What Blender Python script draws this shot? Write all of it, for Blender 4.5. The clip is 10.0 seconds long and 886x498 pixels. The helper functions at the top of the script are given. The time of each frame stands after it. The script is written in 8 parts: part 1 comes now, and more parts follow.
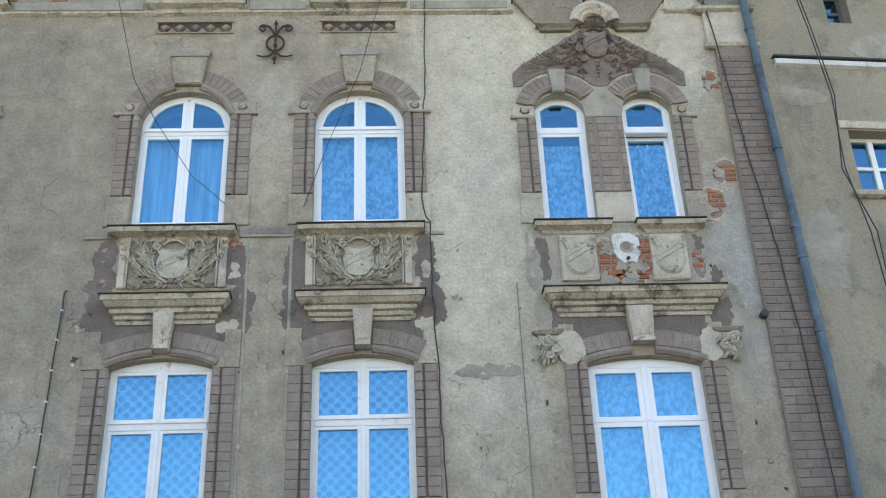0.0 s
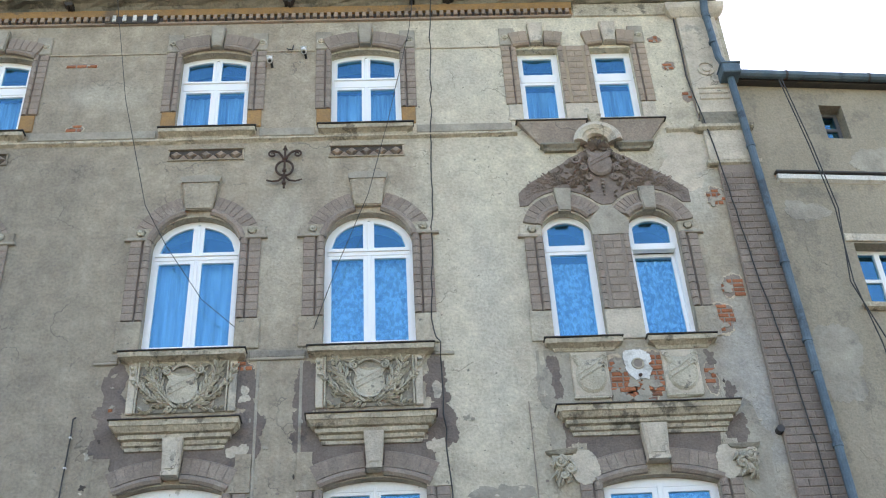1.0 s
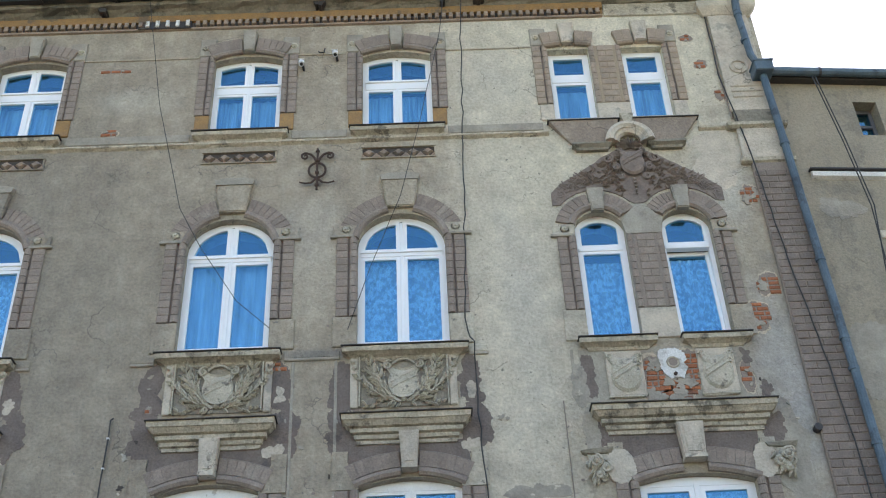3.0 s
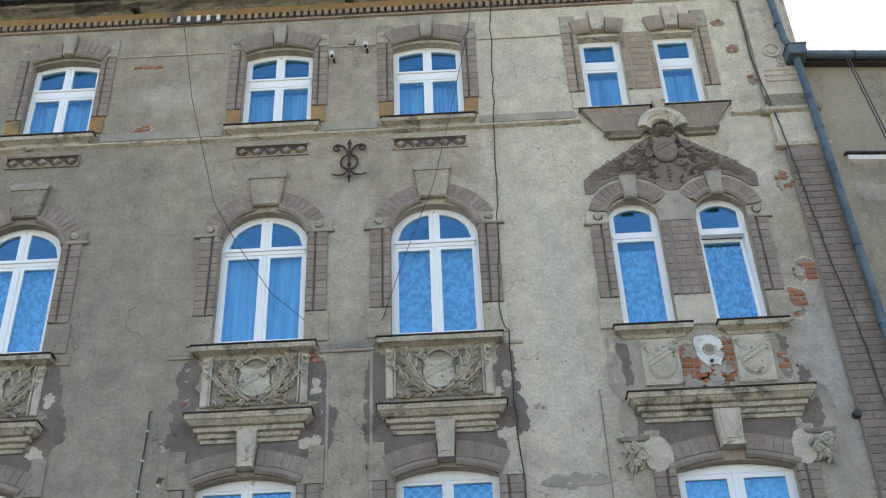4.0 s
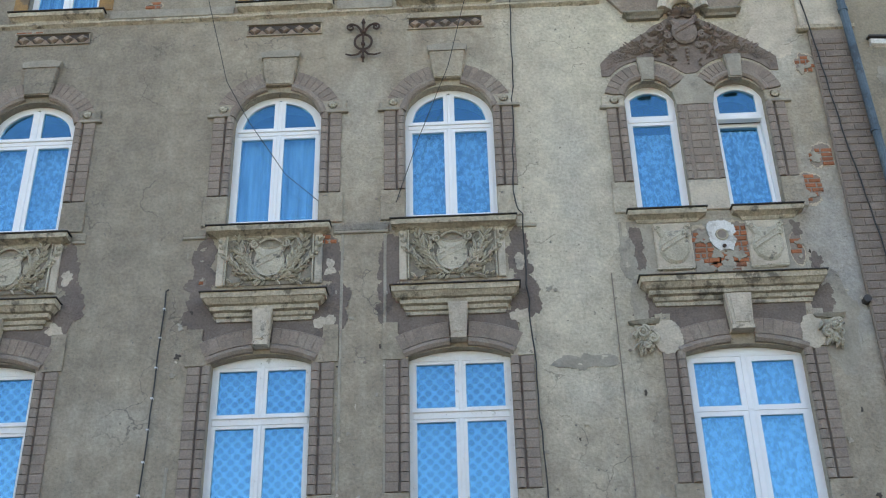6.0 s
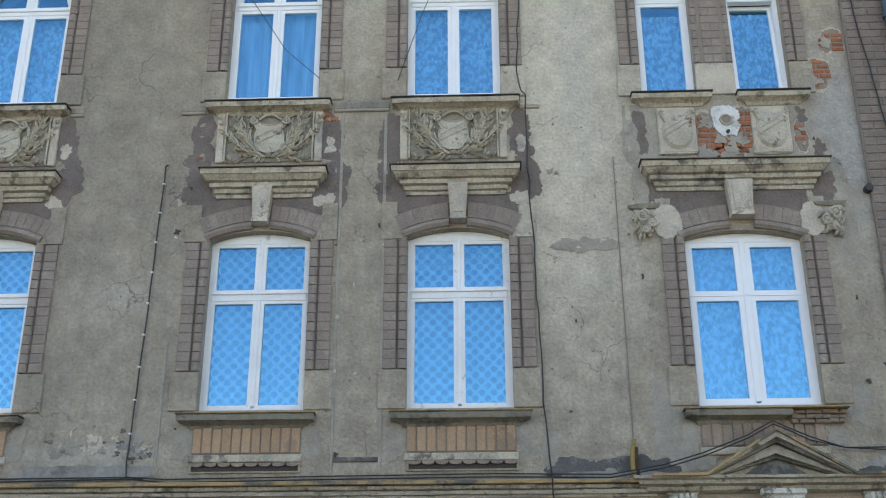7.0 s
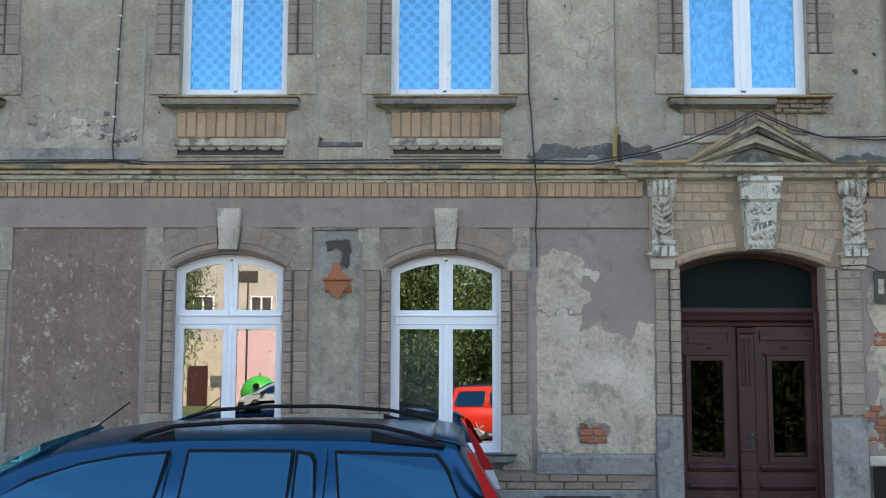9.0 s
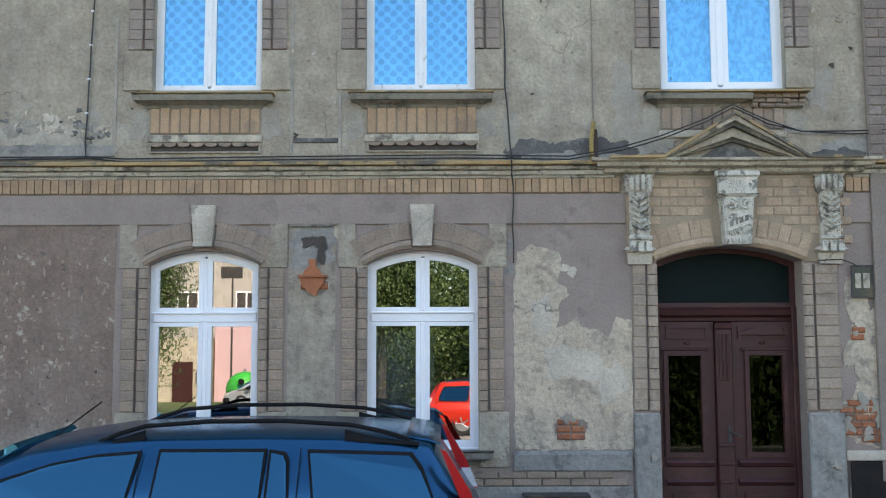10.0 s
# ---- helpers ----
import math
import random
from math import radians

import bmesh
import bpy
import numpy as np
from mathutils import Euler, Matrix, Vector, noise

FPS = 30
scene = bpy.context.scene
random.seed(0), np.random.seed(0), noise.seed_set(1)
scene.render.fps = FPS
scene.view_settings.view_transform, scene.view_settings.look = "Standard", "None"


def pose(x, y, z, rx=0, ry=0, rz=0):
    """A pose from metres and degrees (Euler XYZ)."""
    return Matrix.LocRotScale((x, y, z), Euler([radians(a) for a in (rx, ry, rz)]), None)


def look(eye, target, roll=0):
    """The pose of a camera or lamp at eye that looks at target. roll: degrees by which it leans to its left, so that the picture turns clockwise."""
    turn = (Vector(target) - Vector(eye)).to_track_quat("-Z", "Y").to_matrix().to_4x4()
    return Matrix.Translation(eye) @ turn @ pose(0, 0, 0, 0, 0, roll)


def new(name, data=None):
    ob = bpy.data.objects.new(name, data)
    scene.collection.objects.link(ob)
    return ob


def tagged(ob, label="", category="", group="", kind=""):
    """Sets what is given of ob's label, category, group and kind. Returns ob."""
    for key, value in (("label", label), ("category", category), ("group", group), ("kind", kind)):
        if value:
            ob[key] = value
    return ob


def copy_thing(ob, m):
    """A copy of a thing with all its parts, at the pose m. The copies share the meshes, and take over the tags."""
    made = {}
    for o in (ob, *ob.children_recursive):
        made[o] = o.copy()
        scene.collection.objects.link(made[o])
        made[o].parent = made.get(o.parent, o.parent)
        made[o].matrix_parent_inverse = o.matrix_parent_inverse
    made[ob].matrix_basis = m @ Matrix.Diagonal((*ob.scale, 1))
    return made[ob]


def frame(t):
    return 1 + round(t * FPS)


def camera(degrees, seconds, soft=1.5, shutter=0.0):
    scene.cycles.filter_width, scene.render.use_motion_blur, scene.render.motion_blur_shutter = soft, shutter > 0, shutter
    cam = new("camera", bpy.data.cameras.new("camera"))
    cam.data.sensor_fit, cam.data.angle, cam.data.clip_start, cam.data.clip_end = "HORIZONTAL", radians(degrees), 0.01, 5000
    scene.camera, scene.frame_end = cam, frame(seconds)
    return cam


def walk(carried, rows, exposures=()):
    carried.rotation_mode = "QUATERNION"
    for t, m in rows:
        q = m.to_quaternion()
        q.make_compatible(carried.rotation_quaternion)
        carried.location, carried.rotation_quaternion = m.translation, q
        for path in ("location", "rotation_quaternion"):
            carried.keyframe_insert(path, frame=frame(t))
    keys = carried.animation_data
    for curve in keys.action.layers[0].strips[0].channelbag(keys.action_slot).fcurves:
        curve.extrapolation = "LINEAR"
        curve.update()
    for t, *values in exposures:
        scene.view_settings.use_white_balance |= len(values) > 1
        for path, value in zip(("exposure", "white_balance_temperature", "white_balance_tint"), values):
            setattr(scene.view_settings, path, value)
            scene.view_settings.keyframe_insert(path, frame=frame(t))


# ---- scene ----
cam = camera(43.79, 10.0, soft=1.1)

# seconds, eye, target, roll
VIEWS = [
    (0, (0.110, -9.740, 1.978), (0.5547, -0.9443, 6.7151), -2.27),
    (0.5, (0.063, -9.734, 1.949), (0.5896, -1.3012, 7.2983), -3.25),
    (1, (0.069, -9.743, 1.966), (0.4874, -1.5169, 7.6363), -3.29),
    (1.5, (0.042, -9.730, 1.915), (0.4751, -1.7023, 7.8619), -2.80),
    (2, (0.041, -9.708, 1.915), (0.4369, -1.5611, 7.7002), -2.81),
    (2.5, (0.030, -9.707, 1.909), (0.3028, -1.5345, 7.6654), -2.80),
    (4, (-0.018, -9.718, 1.905), (-0.1286, -1.4794, 7.5712), -2.44),
    (4.5, (-0.029, -9.705, 1.883), (-0.3142, -1.4524, 7.5234), -2.21),
    (5, (-0.029, -9.701, 1.893), (-0.3248, -1.3340, 7.3614), -2.18),
    (5.5, (-0.025, -9.692, 1.890), (-0.3290, -1.1311, 7.0497), -1.75),
    (5.7, (-0.052, -9.724, 1.896), (-0.3300, -1.0700, 6.9000), -1.66),
    (6.8, (-0.038, -9.718, 1.913), (-0.3262, -0.5650, 5.9317), -0.38),
    (7, (-0.015, -9.693, 1.886), (-0.3315, -0.4521, 5.6942), -0.16),
    (7.5, (-0.046, -9.703, 1.861), (-0.4285, -0.2838, 5.1967), -0.73),
    (8, (-0.027, -9.686, 1.857), (-0.4657, -0.0373, 4.4470), -0.55),
    (8.5, (-0.039, -9.655, 1.833), (-0.0933, 0.1662, 3.7129), -0.10),
    (9, (-0.054, -9.657, 1.875), (-0.2159, 0.2818, 2.9723), 0.17),
    (9.5, (-0.020, -9.643, 1.876), (-0.1819, 0.3216, 2.7018), -0.12),
    (10, (0.037, -9.602, 1.899), (-0.0059, 0.3432, 2.9436), -0.18),
]
walk(cam, [(t, look(eye, target, roll)) for t, eye, target, roll in VIEWS],
     exposures=[(0.0, 2.05, 8200, 14), (1.0, 2.1, 8150, 14), (2.5, 1.9, 8200, 14), (5.5, 1.8, 8200, 14), (7.5, 1.88, 8350, 14), (9.0, 2.07, 8200, 13), (10.0, 2.15, 8400, 13)])

# ---- light: the sun stands behind the house, its front lies in shade ----
SUN_EL, SUN_AZ = 50.0, 28.0          # degrees; azimuth from +y towards +x
world = bpy.data.worlds.new("sky")
scene.world = world
world.use_nodes = True
wn = world.node_tree
wn.nodes.clear()
sky = wn.nodes.new("ShaderNodeTexSky")
sky.sky_type = "NISHITA"
sky.sun_disc = False
sky.sun_elevation, sky.sun_rotation = radians(SUN_EL), radians(SUN_AZ)
sky.air_density, sky.dust_density, sky.ozone_density = 1.0, 0.3, 4.0
bg = wn.nodes.new("ShaderNodeBackground")
bg.inputs["Strength"].default_value = 0.14
wout = wn.nodes.new("ShaderNodeOutputWorld")
wn.links.new(sky.outputs[0], bg.inputs[0])
wn.links.new(bg.outputs[0], wout.inputs[0])

sun = new("sun", bpy.data.lights.new("sun", "SUN"))
sun.data.energy, sun.data.angle, sun.data.color = 4.2, radians(0.5), (1.0, 0.95, 0.87)
sd = Vector((math.sin(radians(SUN_AZ)) * math.cos(radians(SUN_EL)), math.cos(radians(SUN_AZ)) * math.cos(radians(SUN_EL)), math.sin(radians(SUN_EL))))
sun.matrix_world = look(sd * 60, (0, 0, 0))


# ---- materials ----
def nodes_of(name):
    m = bpy.data.materials.new(name)
    m.use_nodes = True
    nt = m.node_tree
    return m, nt, nt.nodes["Principled BSDF"]


def mix_colour(nt, fac, a, b):
    n = nt.nodes.new("ShaderNodeMix")
    n.data_type = "RGBA"
    for sock, v in ((n.inputs[0], fac), (n.inputs[6], a), (n.inputs[7], b)):
        if hasattr(v, "links"):
            nt.links.new(v, sock)
        elif isinstance(v, (tuple, list)):
            sock.default_value = (*v, 1.0)
        else:
            sock.default_value = v
    return n.outputs[2]


def noise_fac(nt, vec, scale, lo, hi, detail=5.0, stretch=(1, 1, 1), rough=0.6):
    mp = nt.nodes.new("ShaderNodeMapping")
    mp.inputs["Scale"].default_value = stretch
    nt.links.new(vec, mp.inputs["Vector"])
    n = nt.nodes.new("ShaderNodeTexNoise")
    n.inputs["Scale"].default_value, n.inputs["Detail"].default_value, n.inputs["Roughness"].default_value = scale, detail, rough
    nt.links.new(mp.outputs[0], n.inputs["Vector"])
    r = nt.nodes.new("ShaderNodeMapRange")
    r.inputs["From Min"].default_value, r.inputs["From Max"].default_value = lo, hi
    nt.links.new(n.outputs[0], r.inputs["Value"])
    return r.outputs[0], n.outputs[0]


def surface(name, base, second, stain=None, scale=1.2, rough=0.85, bump=0.25, bump_scale=60.0, streak=0.0,
            stain_lo=0.56, stain_hi=0.62, stain_scale=2.2, vary=0.0, grain=0.18, metal=0.0, streak_colour=(0.1, 0.09, 0.08), blotches=(), specks=None, mottle=0.0, cracks=0.0):
    """A weathered surface: broad tone changes, sharp-edged stains, run-off streaks, fine grain and relief."""
    m, nt, bsdf = nodes_of(name)
    geo = nt.nodes.new("ShaderNodeNewGeometry")
    pos = geo.outputs["Position"]
    f, _ = noise_fac(nt, pos, scale, 0.35, 0.65)
    col = mix_colour(nt, f, base, second)
    if stain:
        f, _ = noise_fac(nt, pos, stain_scale, stain_lo, stain_hi, detail=9.0, rough=0.68)
        col = mix_colour(nt, f, col, stain)
    if streak:
        f, _ = noise_fac(nt, pos, 2.0, 0.5, 0.78, detail=6.0, stretch=(3.2, 3.2, 0.22))
        mul = nt.nodes.new("ShaderNodeMath")
        mul.operation = "MULTIPLY"
        mul.inputs[1].default_value = streak
        nt.links.new(f, mul.inputs[0])
        col = mix_colour(nt, mul.outputs[0], col, streak_colour)
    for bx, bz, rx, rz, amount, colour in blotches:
        # soft-edged areas: washed-out or sooty spots, and broad facade brightness painted into the colour
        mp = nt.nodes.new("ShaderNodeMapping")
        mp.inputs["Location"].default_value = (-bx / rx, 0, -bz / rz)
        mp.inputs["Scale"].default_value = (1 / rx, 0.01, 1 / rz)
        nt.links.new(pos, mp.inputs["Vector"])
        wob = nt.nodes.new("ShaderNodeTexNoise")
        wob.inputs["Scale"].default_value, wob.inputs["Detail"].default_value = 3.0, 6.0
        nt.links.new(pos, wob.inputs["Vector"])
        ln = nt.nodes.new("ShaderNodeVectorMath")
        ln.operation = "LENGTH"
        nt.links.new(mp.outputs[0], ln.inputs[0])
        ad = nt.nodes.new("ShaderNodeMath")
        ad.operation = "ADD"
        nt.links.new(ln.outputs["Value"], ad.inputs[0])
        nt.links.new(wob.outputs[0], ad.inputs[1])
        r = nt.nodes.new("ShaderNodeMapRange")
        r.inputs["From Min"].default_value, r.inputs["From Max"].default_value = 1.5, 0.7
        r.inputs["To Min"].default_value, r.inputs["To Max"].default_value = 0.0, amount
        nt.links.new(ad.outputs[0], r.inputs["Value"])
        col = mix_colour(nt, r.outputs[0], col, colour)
    if mottle:
        f, _ = noise_fac(nt, pos, 4.5, 0.3, 0.7, detail=10.0, rough=0.72)
        r = nt.nodes.new("ShaderNodeMapRange")
        r.inputs["To Min"].default_value, r.inputs["To Max"].default_value = 1 - mottle, 1 + mottle
        nt.links.new(f, r.inputs["Value"])
        hsv = nt.nodes.new("ShaderNodeHueSaturation")
        nt.links.new(r.outputs[0], hsv.inputs["Value"])
        nt.links.new(col, hsv.inputs["Color"])
        col = hsv.outputs[0]
    if cracks:
        warp = nt.nodes.new("ShaderNodeTexNoise")
        warp.inputs["Scale"].default_value, warp.inputs["Detail"].default_value = 2.6, 6.0
        nt.links.new(pos, warp.inputs["Vector"])
        vm = nt.nodes.new("ShaderNodeVectorMath")
        vm.operation = "MULTIPLY_ADD"
        vm.inputs[1].default_value = (0.7, 0.7, 0.7)
        nt.links.new(warp.outputs["Color"], vm.inputs[0])
        nt.links.new(pos, vm.inputs[2])
        vo = nt.nodes.new("ShaderNodeTexVoronoi")
        vo.feature = "DISTANCE_TO_EDGE"
        vo.inputs["Scale"].default_value = 1.15
        nt.links.new(vm.outputs[0], vo.inputs["Vector"])
        line = nt.nodes.new("ShaderNodeMapRange")
        line.inputs["From Min"].default_value, line.inputs["From Max"].default_value = 0.010, 0.003
        nt.links.new(vo.outputs["Distance"], line.inputs["Value"])
        where, _ = noise_fac(nt, pos, 1.1, 0.50, 0.60)
        both_ = nt.nodes.new("ShaderNodeMath")
        both_.operation = "MULTIPLY"
        nt.links.new(line.outputs[0], both_.inputs[0])
        nt.links.new(where, both_.inputs[1])
        amt = nt.nodes.new("ShaderNodeMath")
        amt.operation = "MULTIPLY"
        amt.inputs[1].default_value = cracks
        nt.links.new(both_.outputs[0], amt.inputs[0])
        col = mix_colour(nt, amt.outputs[0], col, (0.09, 0.08, 0.07))
    if specks:
        f, _ = noise_fac(nt, pos, 17.0, 0.66, 0.70, detail=3.0)
        col = mix_colour(nt, f, col, specks)
    f, raw = noise_fac(nt, pos, bump_scale, 0.3, 0.7, detail=5.0)
    if grain:
        hsv = nt.nodes.new("ShaderNodeHueSaturation")
        r = nt.nodes.new("ShaderNodeMapRange")
        r.inputs["To Min"].default_value, r.inputs["To Max"].default_value = 1 - grain, 1 + grain
        nt.links.new(f, r.inputs["Value"])
        nt.links.new(r.outputs[0], hsv.inputs["Value"])
        nt.links.new(col, hsv.inputs["Color"])
        col = hsv.outputs[0]
    if vary:
        info = nt.nodes.new("ShaderNodeObjectInfo")
        hsv = nt.nodes.new("ShaderNodeHueSaturation")
        r = nt.nodes.new("ShaderNodeMapRange")
        r.inputs["To Min"].default_value, r.inputs["To Max"].default_value = 1 - vary, 1 + vary
        nt.links.new(info.outputs["Random"], r.inputs["Value"])
        nt.links.new(r.outputs[0], hsv.inputs["Value"])
        nt.links.new(col, hsv.inputs["Color"])
        col = hsv.outputs[0]
    nt.links.new(col, bsdf.inputs["Base Color"])
    bsdf.inputs["Roughness"].default_value, bsdf.inputs["Metallic"].default_value = rough, metal
    if bump:
        _, mid = noise_fac(nt, pos, bump_scale * 0.12, 0.3, 0.7)
        add = nt.nodes.new("ShaderNodeMath")
        add.operation = "ADD"
        nt.links.new(raw, add.inputs[0])
        nt.links.new(mid, add.inputs[1])
        b = nt.nodes.new("ShaderNodeBump")
        b.inputs["Strength"].default_value, b.inputs["Distance"].default_value = bump, 0.02
        nt.links.new(add.outputs[0], b.inputs["Height"])
        nt.links.new(b.outputs[0], bsdf.inputs["Normal"])
    return m


def glass_material(name, mirror, tint, coat=(1, 1, 1)):
    m, nt, bsdf = nodes_of(name)
    nt.nodes.remove(bsdf)
    out = nt.nodes["Material Output"]
    tr, gl, mx = (nt.nodes.new(k) for k in ("ShaderNodeBsdfTransparent", "ShaderNodeBsdfGlossy", "ShaderNodeMixShader"))
    tr.inputs[0].default_value = (*tint, 1)
    gl.inputs["Color"].default_value = (*coat, 1)
    gl.inputs["Roughness"].default_value = 0.0
    lw = nt.nodes.new("ShaderNodeLayerWeight")
    lw.inputs[0].default_value = 0.5
    fr = nt.nodes.new("ShaderNodeMath")
    fr.operation = "POWER"
    fr.inputs[1].default_value = 5.0
    nt.links.new(lw.outputs["Facing"], fr.inputs[0])
    add = nt.nodes.new("ShaderNodeMath")
    add.use_clamp = True
    add.inputs[1].default_value = mirror + 0.04
    nt.links.new(fr.outputs[0], add.inputs[0])
    nt.links.new(add.outputs[0], mx.inputs[0])
    nt.links.new(tr.outputs[0], mx.inputs[1])
    nt.links.new(gl.outputs[0], mx.inputs[2])
    nt.links.new(mx.outputs[0], out.inputs[0])
    return m


def lace_material(name, scale, lo, hi, kind, dense=0.03, thin=0.66):
    """Net curtain: white threads with open holes in a repeated pattern."""
    m, nt, bsdf = nodes_of(name)
    out = nt.nodes["Material Output"]
    geo = nt.nodes.new("ShaderNodeNewGeometry")
    if kind == "dots":
        tex = nt.nodes.new("ShaderNodeTexVoronoi")
        tex.inputs["Scale"].default_value = scale
        tex.inputs["Randomness"].default_value = 0.12
        mp = nt.nodes.new("ShaderNodeMapping")
        mp.inputs["Rotation"].default_value = (0, radians(45), 0)
        mp.inputs["Scale"].default_value = (1, 0.02, 1)
        nt.links.new(geo.outputs["Position"], mp.inputs["Vector"])
        nt.links.new(mp.outputs[0], tex.inputs["Vector"])
        src = tex.outputs["Distance"]
    else:
        src = noise_fac(nt, geo.outputs["Position"], scale, 0, 1, detail=6.0, stretch=(1, 1, 0.7) if kind == "flowers" else (1, 1, 0.06))[1]
    r = nt.nodes.new("ShaderNodeMapRange")
    r.inputs["From Min"].default_value, r.inputs["From Max"].default_value = lo, hi
    r.inputs["To Min"].default_value, r.inputs["To Max"].default_value = dense, thin
    nt.links.new(src, r.inputs["Value"])
    tr, mx = nt.nodes.new("ShaderNodeBsdfTransparent"), nt.nodes.new("ShaderNodeMixShader")
    bsdf.inputs["Base Color"].default_value = (0.78, 0.79, 0.8, 1)
    bsdf.inputs["Roughness"].default_value = 0.9
    nt.links.new(r.outputs[0], mx.inputs[0])
    nt.links.new(bsdf.outputs[0], mx.inputs[1])
    nt.links.new(tr.outputs[0], mx.inputs[2])
    nt.links.new(mx.outputs[0], out.inputs[0])
    return m


M = {}
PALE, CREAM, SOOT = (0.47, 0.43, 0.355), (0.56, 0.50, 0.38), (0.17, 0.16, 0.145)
# the widest blotches paint light into the wall: brighter right and top, darker left
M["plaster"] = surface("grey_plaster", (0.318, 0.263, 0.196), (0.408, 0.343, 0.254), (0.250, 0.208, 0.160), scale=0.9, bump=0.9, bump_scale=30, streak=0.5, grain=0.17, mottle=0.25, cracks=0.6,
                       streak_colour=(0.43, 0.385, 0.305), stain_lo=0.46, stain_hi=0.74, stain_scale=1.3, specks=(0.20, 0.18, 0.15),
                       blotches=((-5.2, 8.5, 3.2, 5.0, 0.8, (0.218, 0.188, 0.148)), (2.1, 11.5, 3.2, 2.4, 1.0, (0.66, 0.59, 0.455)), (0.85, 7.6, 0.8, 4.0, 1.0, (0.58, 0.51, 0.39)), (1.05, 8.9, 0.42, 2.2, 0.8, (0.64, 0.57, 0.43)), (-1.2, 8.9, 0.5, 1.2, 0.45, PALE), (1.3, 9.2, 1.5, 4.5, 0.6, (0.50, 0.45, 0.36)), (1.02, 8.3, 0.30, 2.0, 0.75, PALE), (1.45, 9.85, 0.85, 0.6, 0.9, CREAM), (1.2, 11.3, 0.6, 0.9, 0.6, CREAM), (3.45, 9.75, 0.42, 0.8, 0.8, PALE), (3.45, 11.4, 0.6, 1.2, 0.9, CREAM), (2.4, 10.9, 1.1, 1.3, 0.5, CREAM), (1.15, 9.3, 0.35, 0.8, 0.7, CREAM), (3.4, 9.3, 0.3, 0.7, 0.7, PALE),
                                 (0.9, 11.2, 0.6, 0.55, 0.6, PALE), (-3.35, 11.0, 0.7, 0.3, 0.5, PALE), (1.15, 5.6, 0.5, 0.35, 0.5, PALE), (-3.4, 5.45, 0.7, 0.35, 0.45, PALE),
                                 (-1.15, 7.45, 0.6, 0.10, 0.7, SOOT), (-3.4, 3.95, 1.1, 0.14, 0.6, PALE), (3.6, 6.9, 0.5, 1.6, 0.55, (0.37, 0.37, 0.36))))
M["plaster_smooth"] = surface("repaired_plaster", (0.36, 0.32, 0.255), (0.30, 0.265, 0.215), (0.24, 0.215, 0.18), scale=2, bump=0.5, bump_scale=40, mottle=0.22, grain=0.1, streak=0.3, streak_colour=(0.42, 0.38, 0.31))
M["plaster_pale"] = surface("pale_plaster", (0.56, 0.485, 0.385), (0.46, 0.395, 0.315), (0.33, 0.30, 0.25), scale=2.5, cracks=0.7, bump=0.6, bump_scale=38, mottle=0.22, grain=0.12)
# dark plaster of the damp patches, also the painted shade of the gable field
M["plaster_dark"] = surface("damp_and_shade_plaster", (0.085, 0.08, 0.076), (0.13, 0.122, 0.112), (0.21, 0.2, 0.18), scale=3, bump=0.5, bump_scale=40)
M["mauve"] = surface("mauve_render", (0.150, 0.118, 0.100), (0.19, 0.148, 0.124), (0.120, 0.098, 0.085), scale=3, bump=0.5, bump_scale=45, mottle=0.2)
M["crest"] = surface("mauve_crest", (0.19, 0.147, 0.122), (0.23, 0.178, 0.147), (0.15, 0.118, 0.10), scale=5, bump=0.5, bump_scale=45, mottle=0.2)
M["ground_paint"] = surface("mauve_paint", (0.275, 0.212, 0.178), (0.315, 0.245, 0.205), (0.235, 0.185, 0.158), scale=1.2, bump=0.4, bump_scale=40, streak=0.25, mottle=0.12, grain=0.08, streak_colour=(0.36, 0.29, 0.24))
M["ground_rough"] = surface("flaking_brown_paint", (0.21, 0.14, 0.106), (0.262, 0.186, 0.143), (0.40, 0.34, 0.26), scale=1.6, bump=0.9, bump_scale=28, streak=0.25, mottle=0.2, stain_lo=0.59, stain_hi=0.625, stain_scale=4.5, streak_colour=(0.36, 0.3, 0.24), specks=(0.1, 0.075, 0.06), blotches=((-3.4, 0.95, 1.3, 0.5, 0.8, (0.36, 0.32, 0.26)),))
M["ground_bare"] = surface("bare_plaster", cracks=0.6, base=(0.54, 0.44, 0.325), second=(0.455, 0.37, 0.275), stain=(0.335, 0.275, 0.21), scale=2.0, bump=1.0, bump_scale=24, streak=0.35, mottle=0.25, stain_lo=0.53, stain_hi=0.6, stain_scale=5, streak_colour=(0.52, 0.46, 0.36), specks=(0.2, 0.17, 0.14))
M["flake_beige"] = surface("beige_flakes", (0.37, 0.285, 0.215), (0.30, 0.235, 0.18), scale=6, bump=0.5, bump_scale=50)
M["pier_bare"] = surface("streaked_bare_plaster", (0.37, 0.31, 0.235), (0.29, 0.245, 0.188), (0.215, 0.18, 0.142), scale=2.5, bump=1.0, bump_scale=24, streak=0.7, mottle=0.25, stain_lo=0.52, stain_hi=0.6, stain_scale=6, streak_colour=(0.5, 0.43, 0.33))
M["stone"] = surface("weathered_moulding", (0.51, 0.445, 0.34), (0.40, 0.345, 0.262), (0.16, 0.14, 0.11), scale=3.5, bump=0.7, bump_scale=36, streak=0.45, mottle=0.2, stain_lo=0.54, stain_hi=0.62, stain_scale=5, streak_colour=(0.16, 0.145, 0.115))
M["stone_dark"] = surface("dark_moulding", (0.275, 0.242, 0.185), (0.21, 0.187, 0.145), (0.10, 0.095, 0.075), scale=5, bump=0.7, bump_scale=30, stain_lo=0.52, stain_hi=0.6)
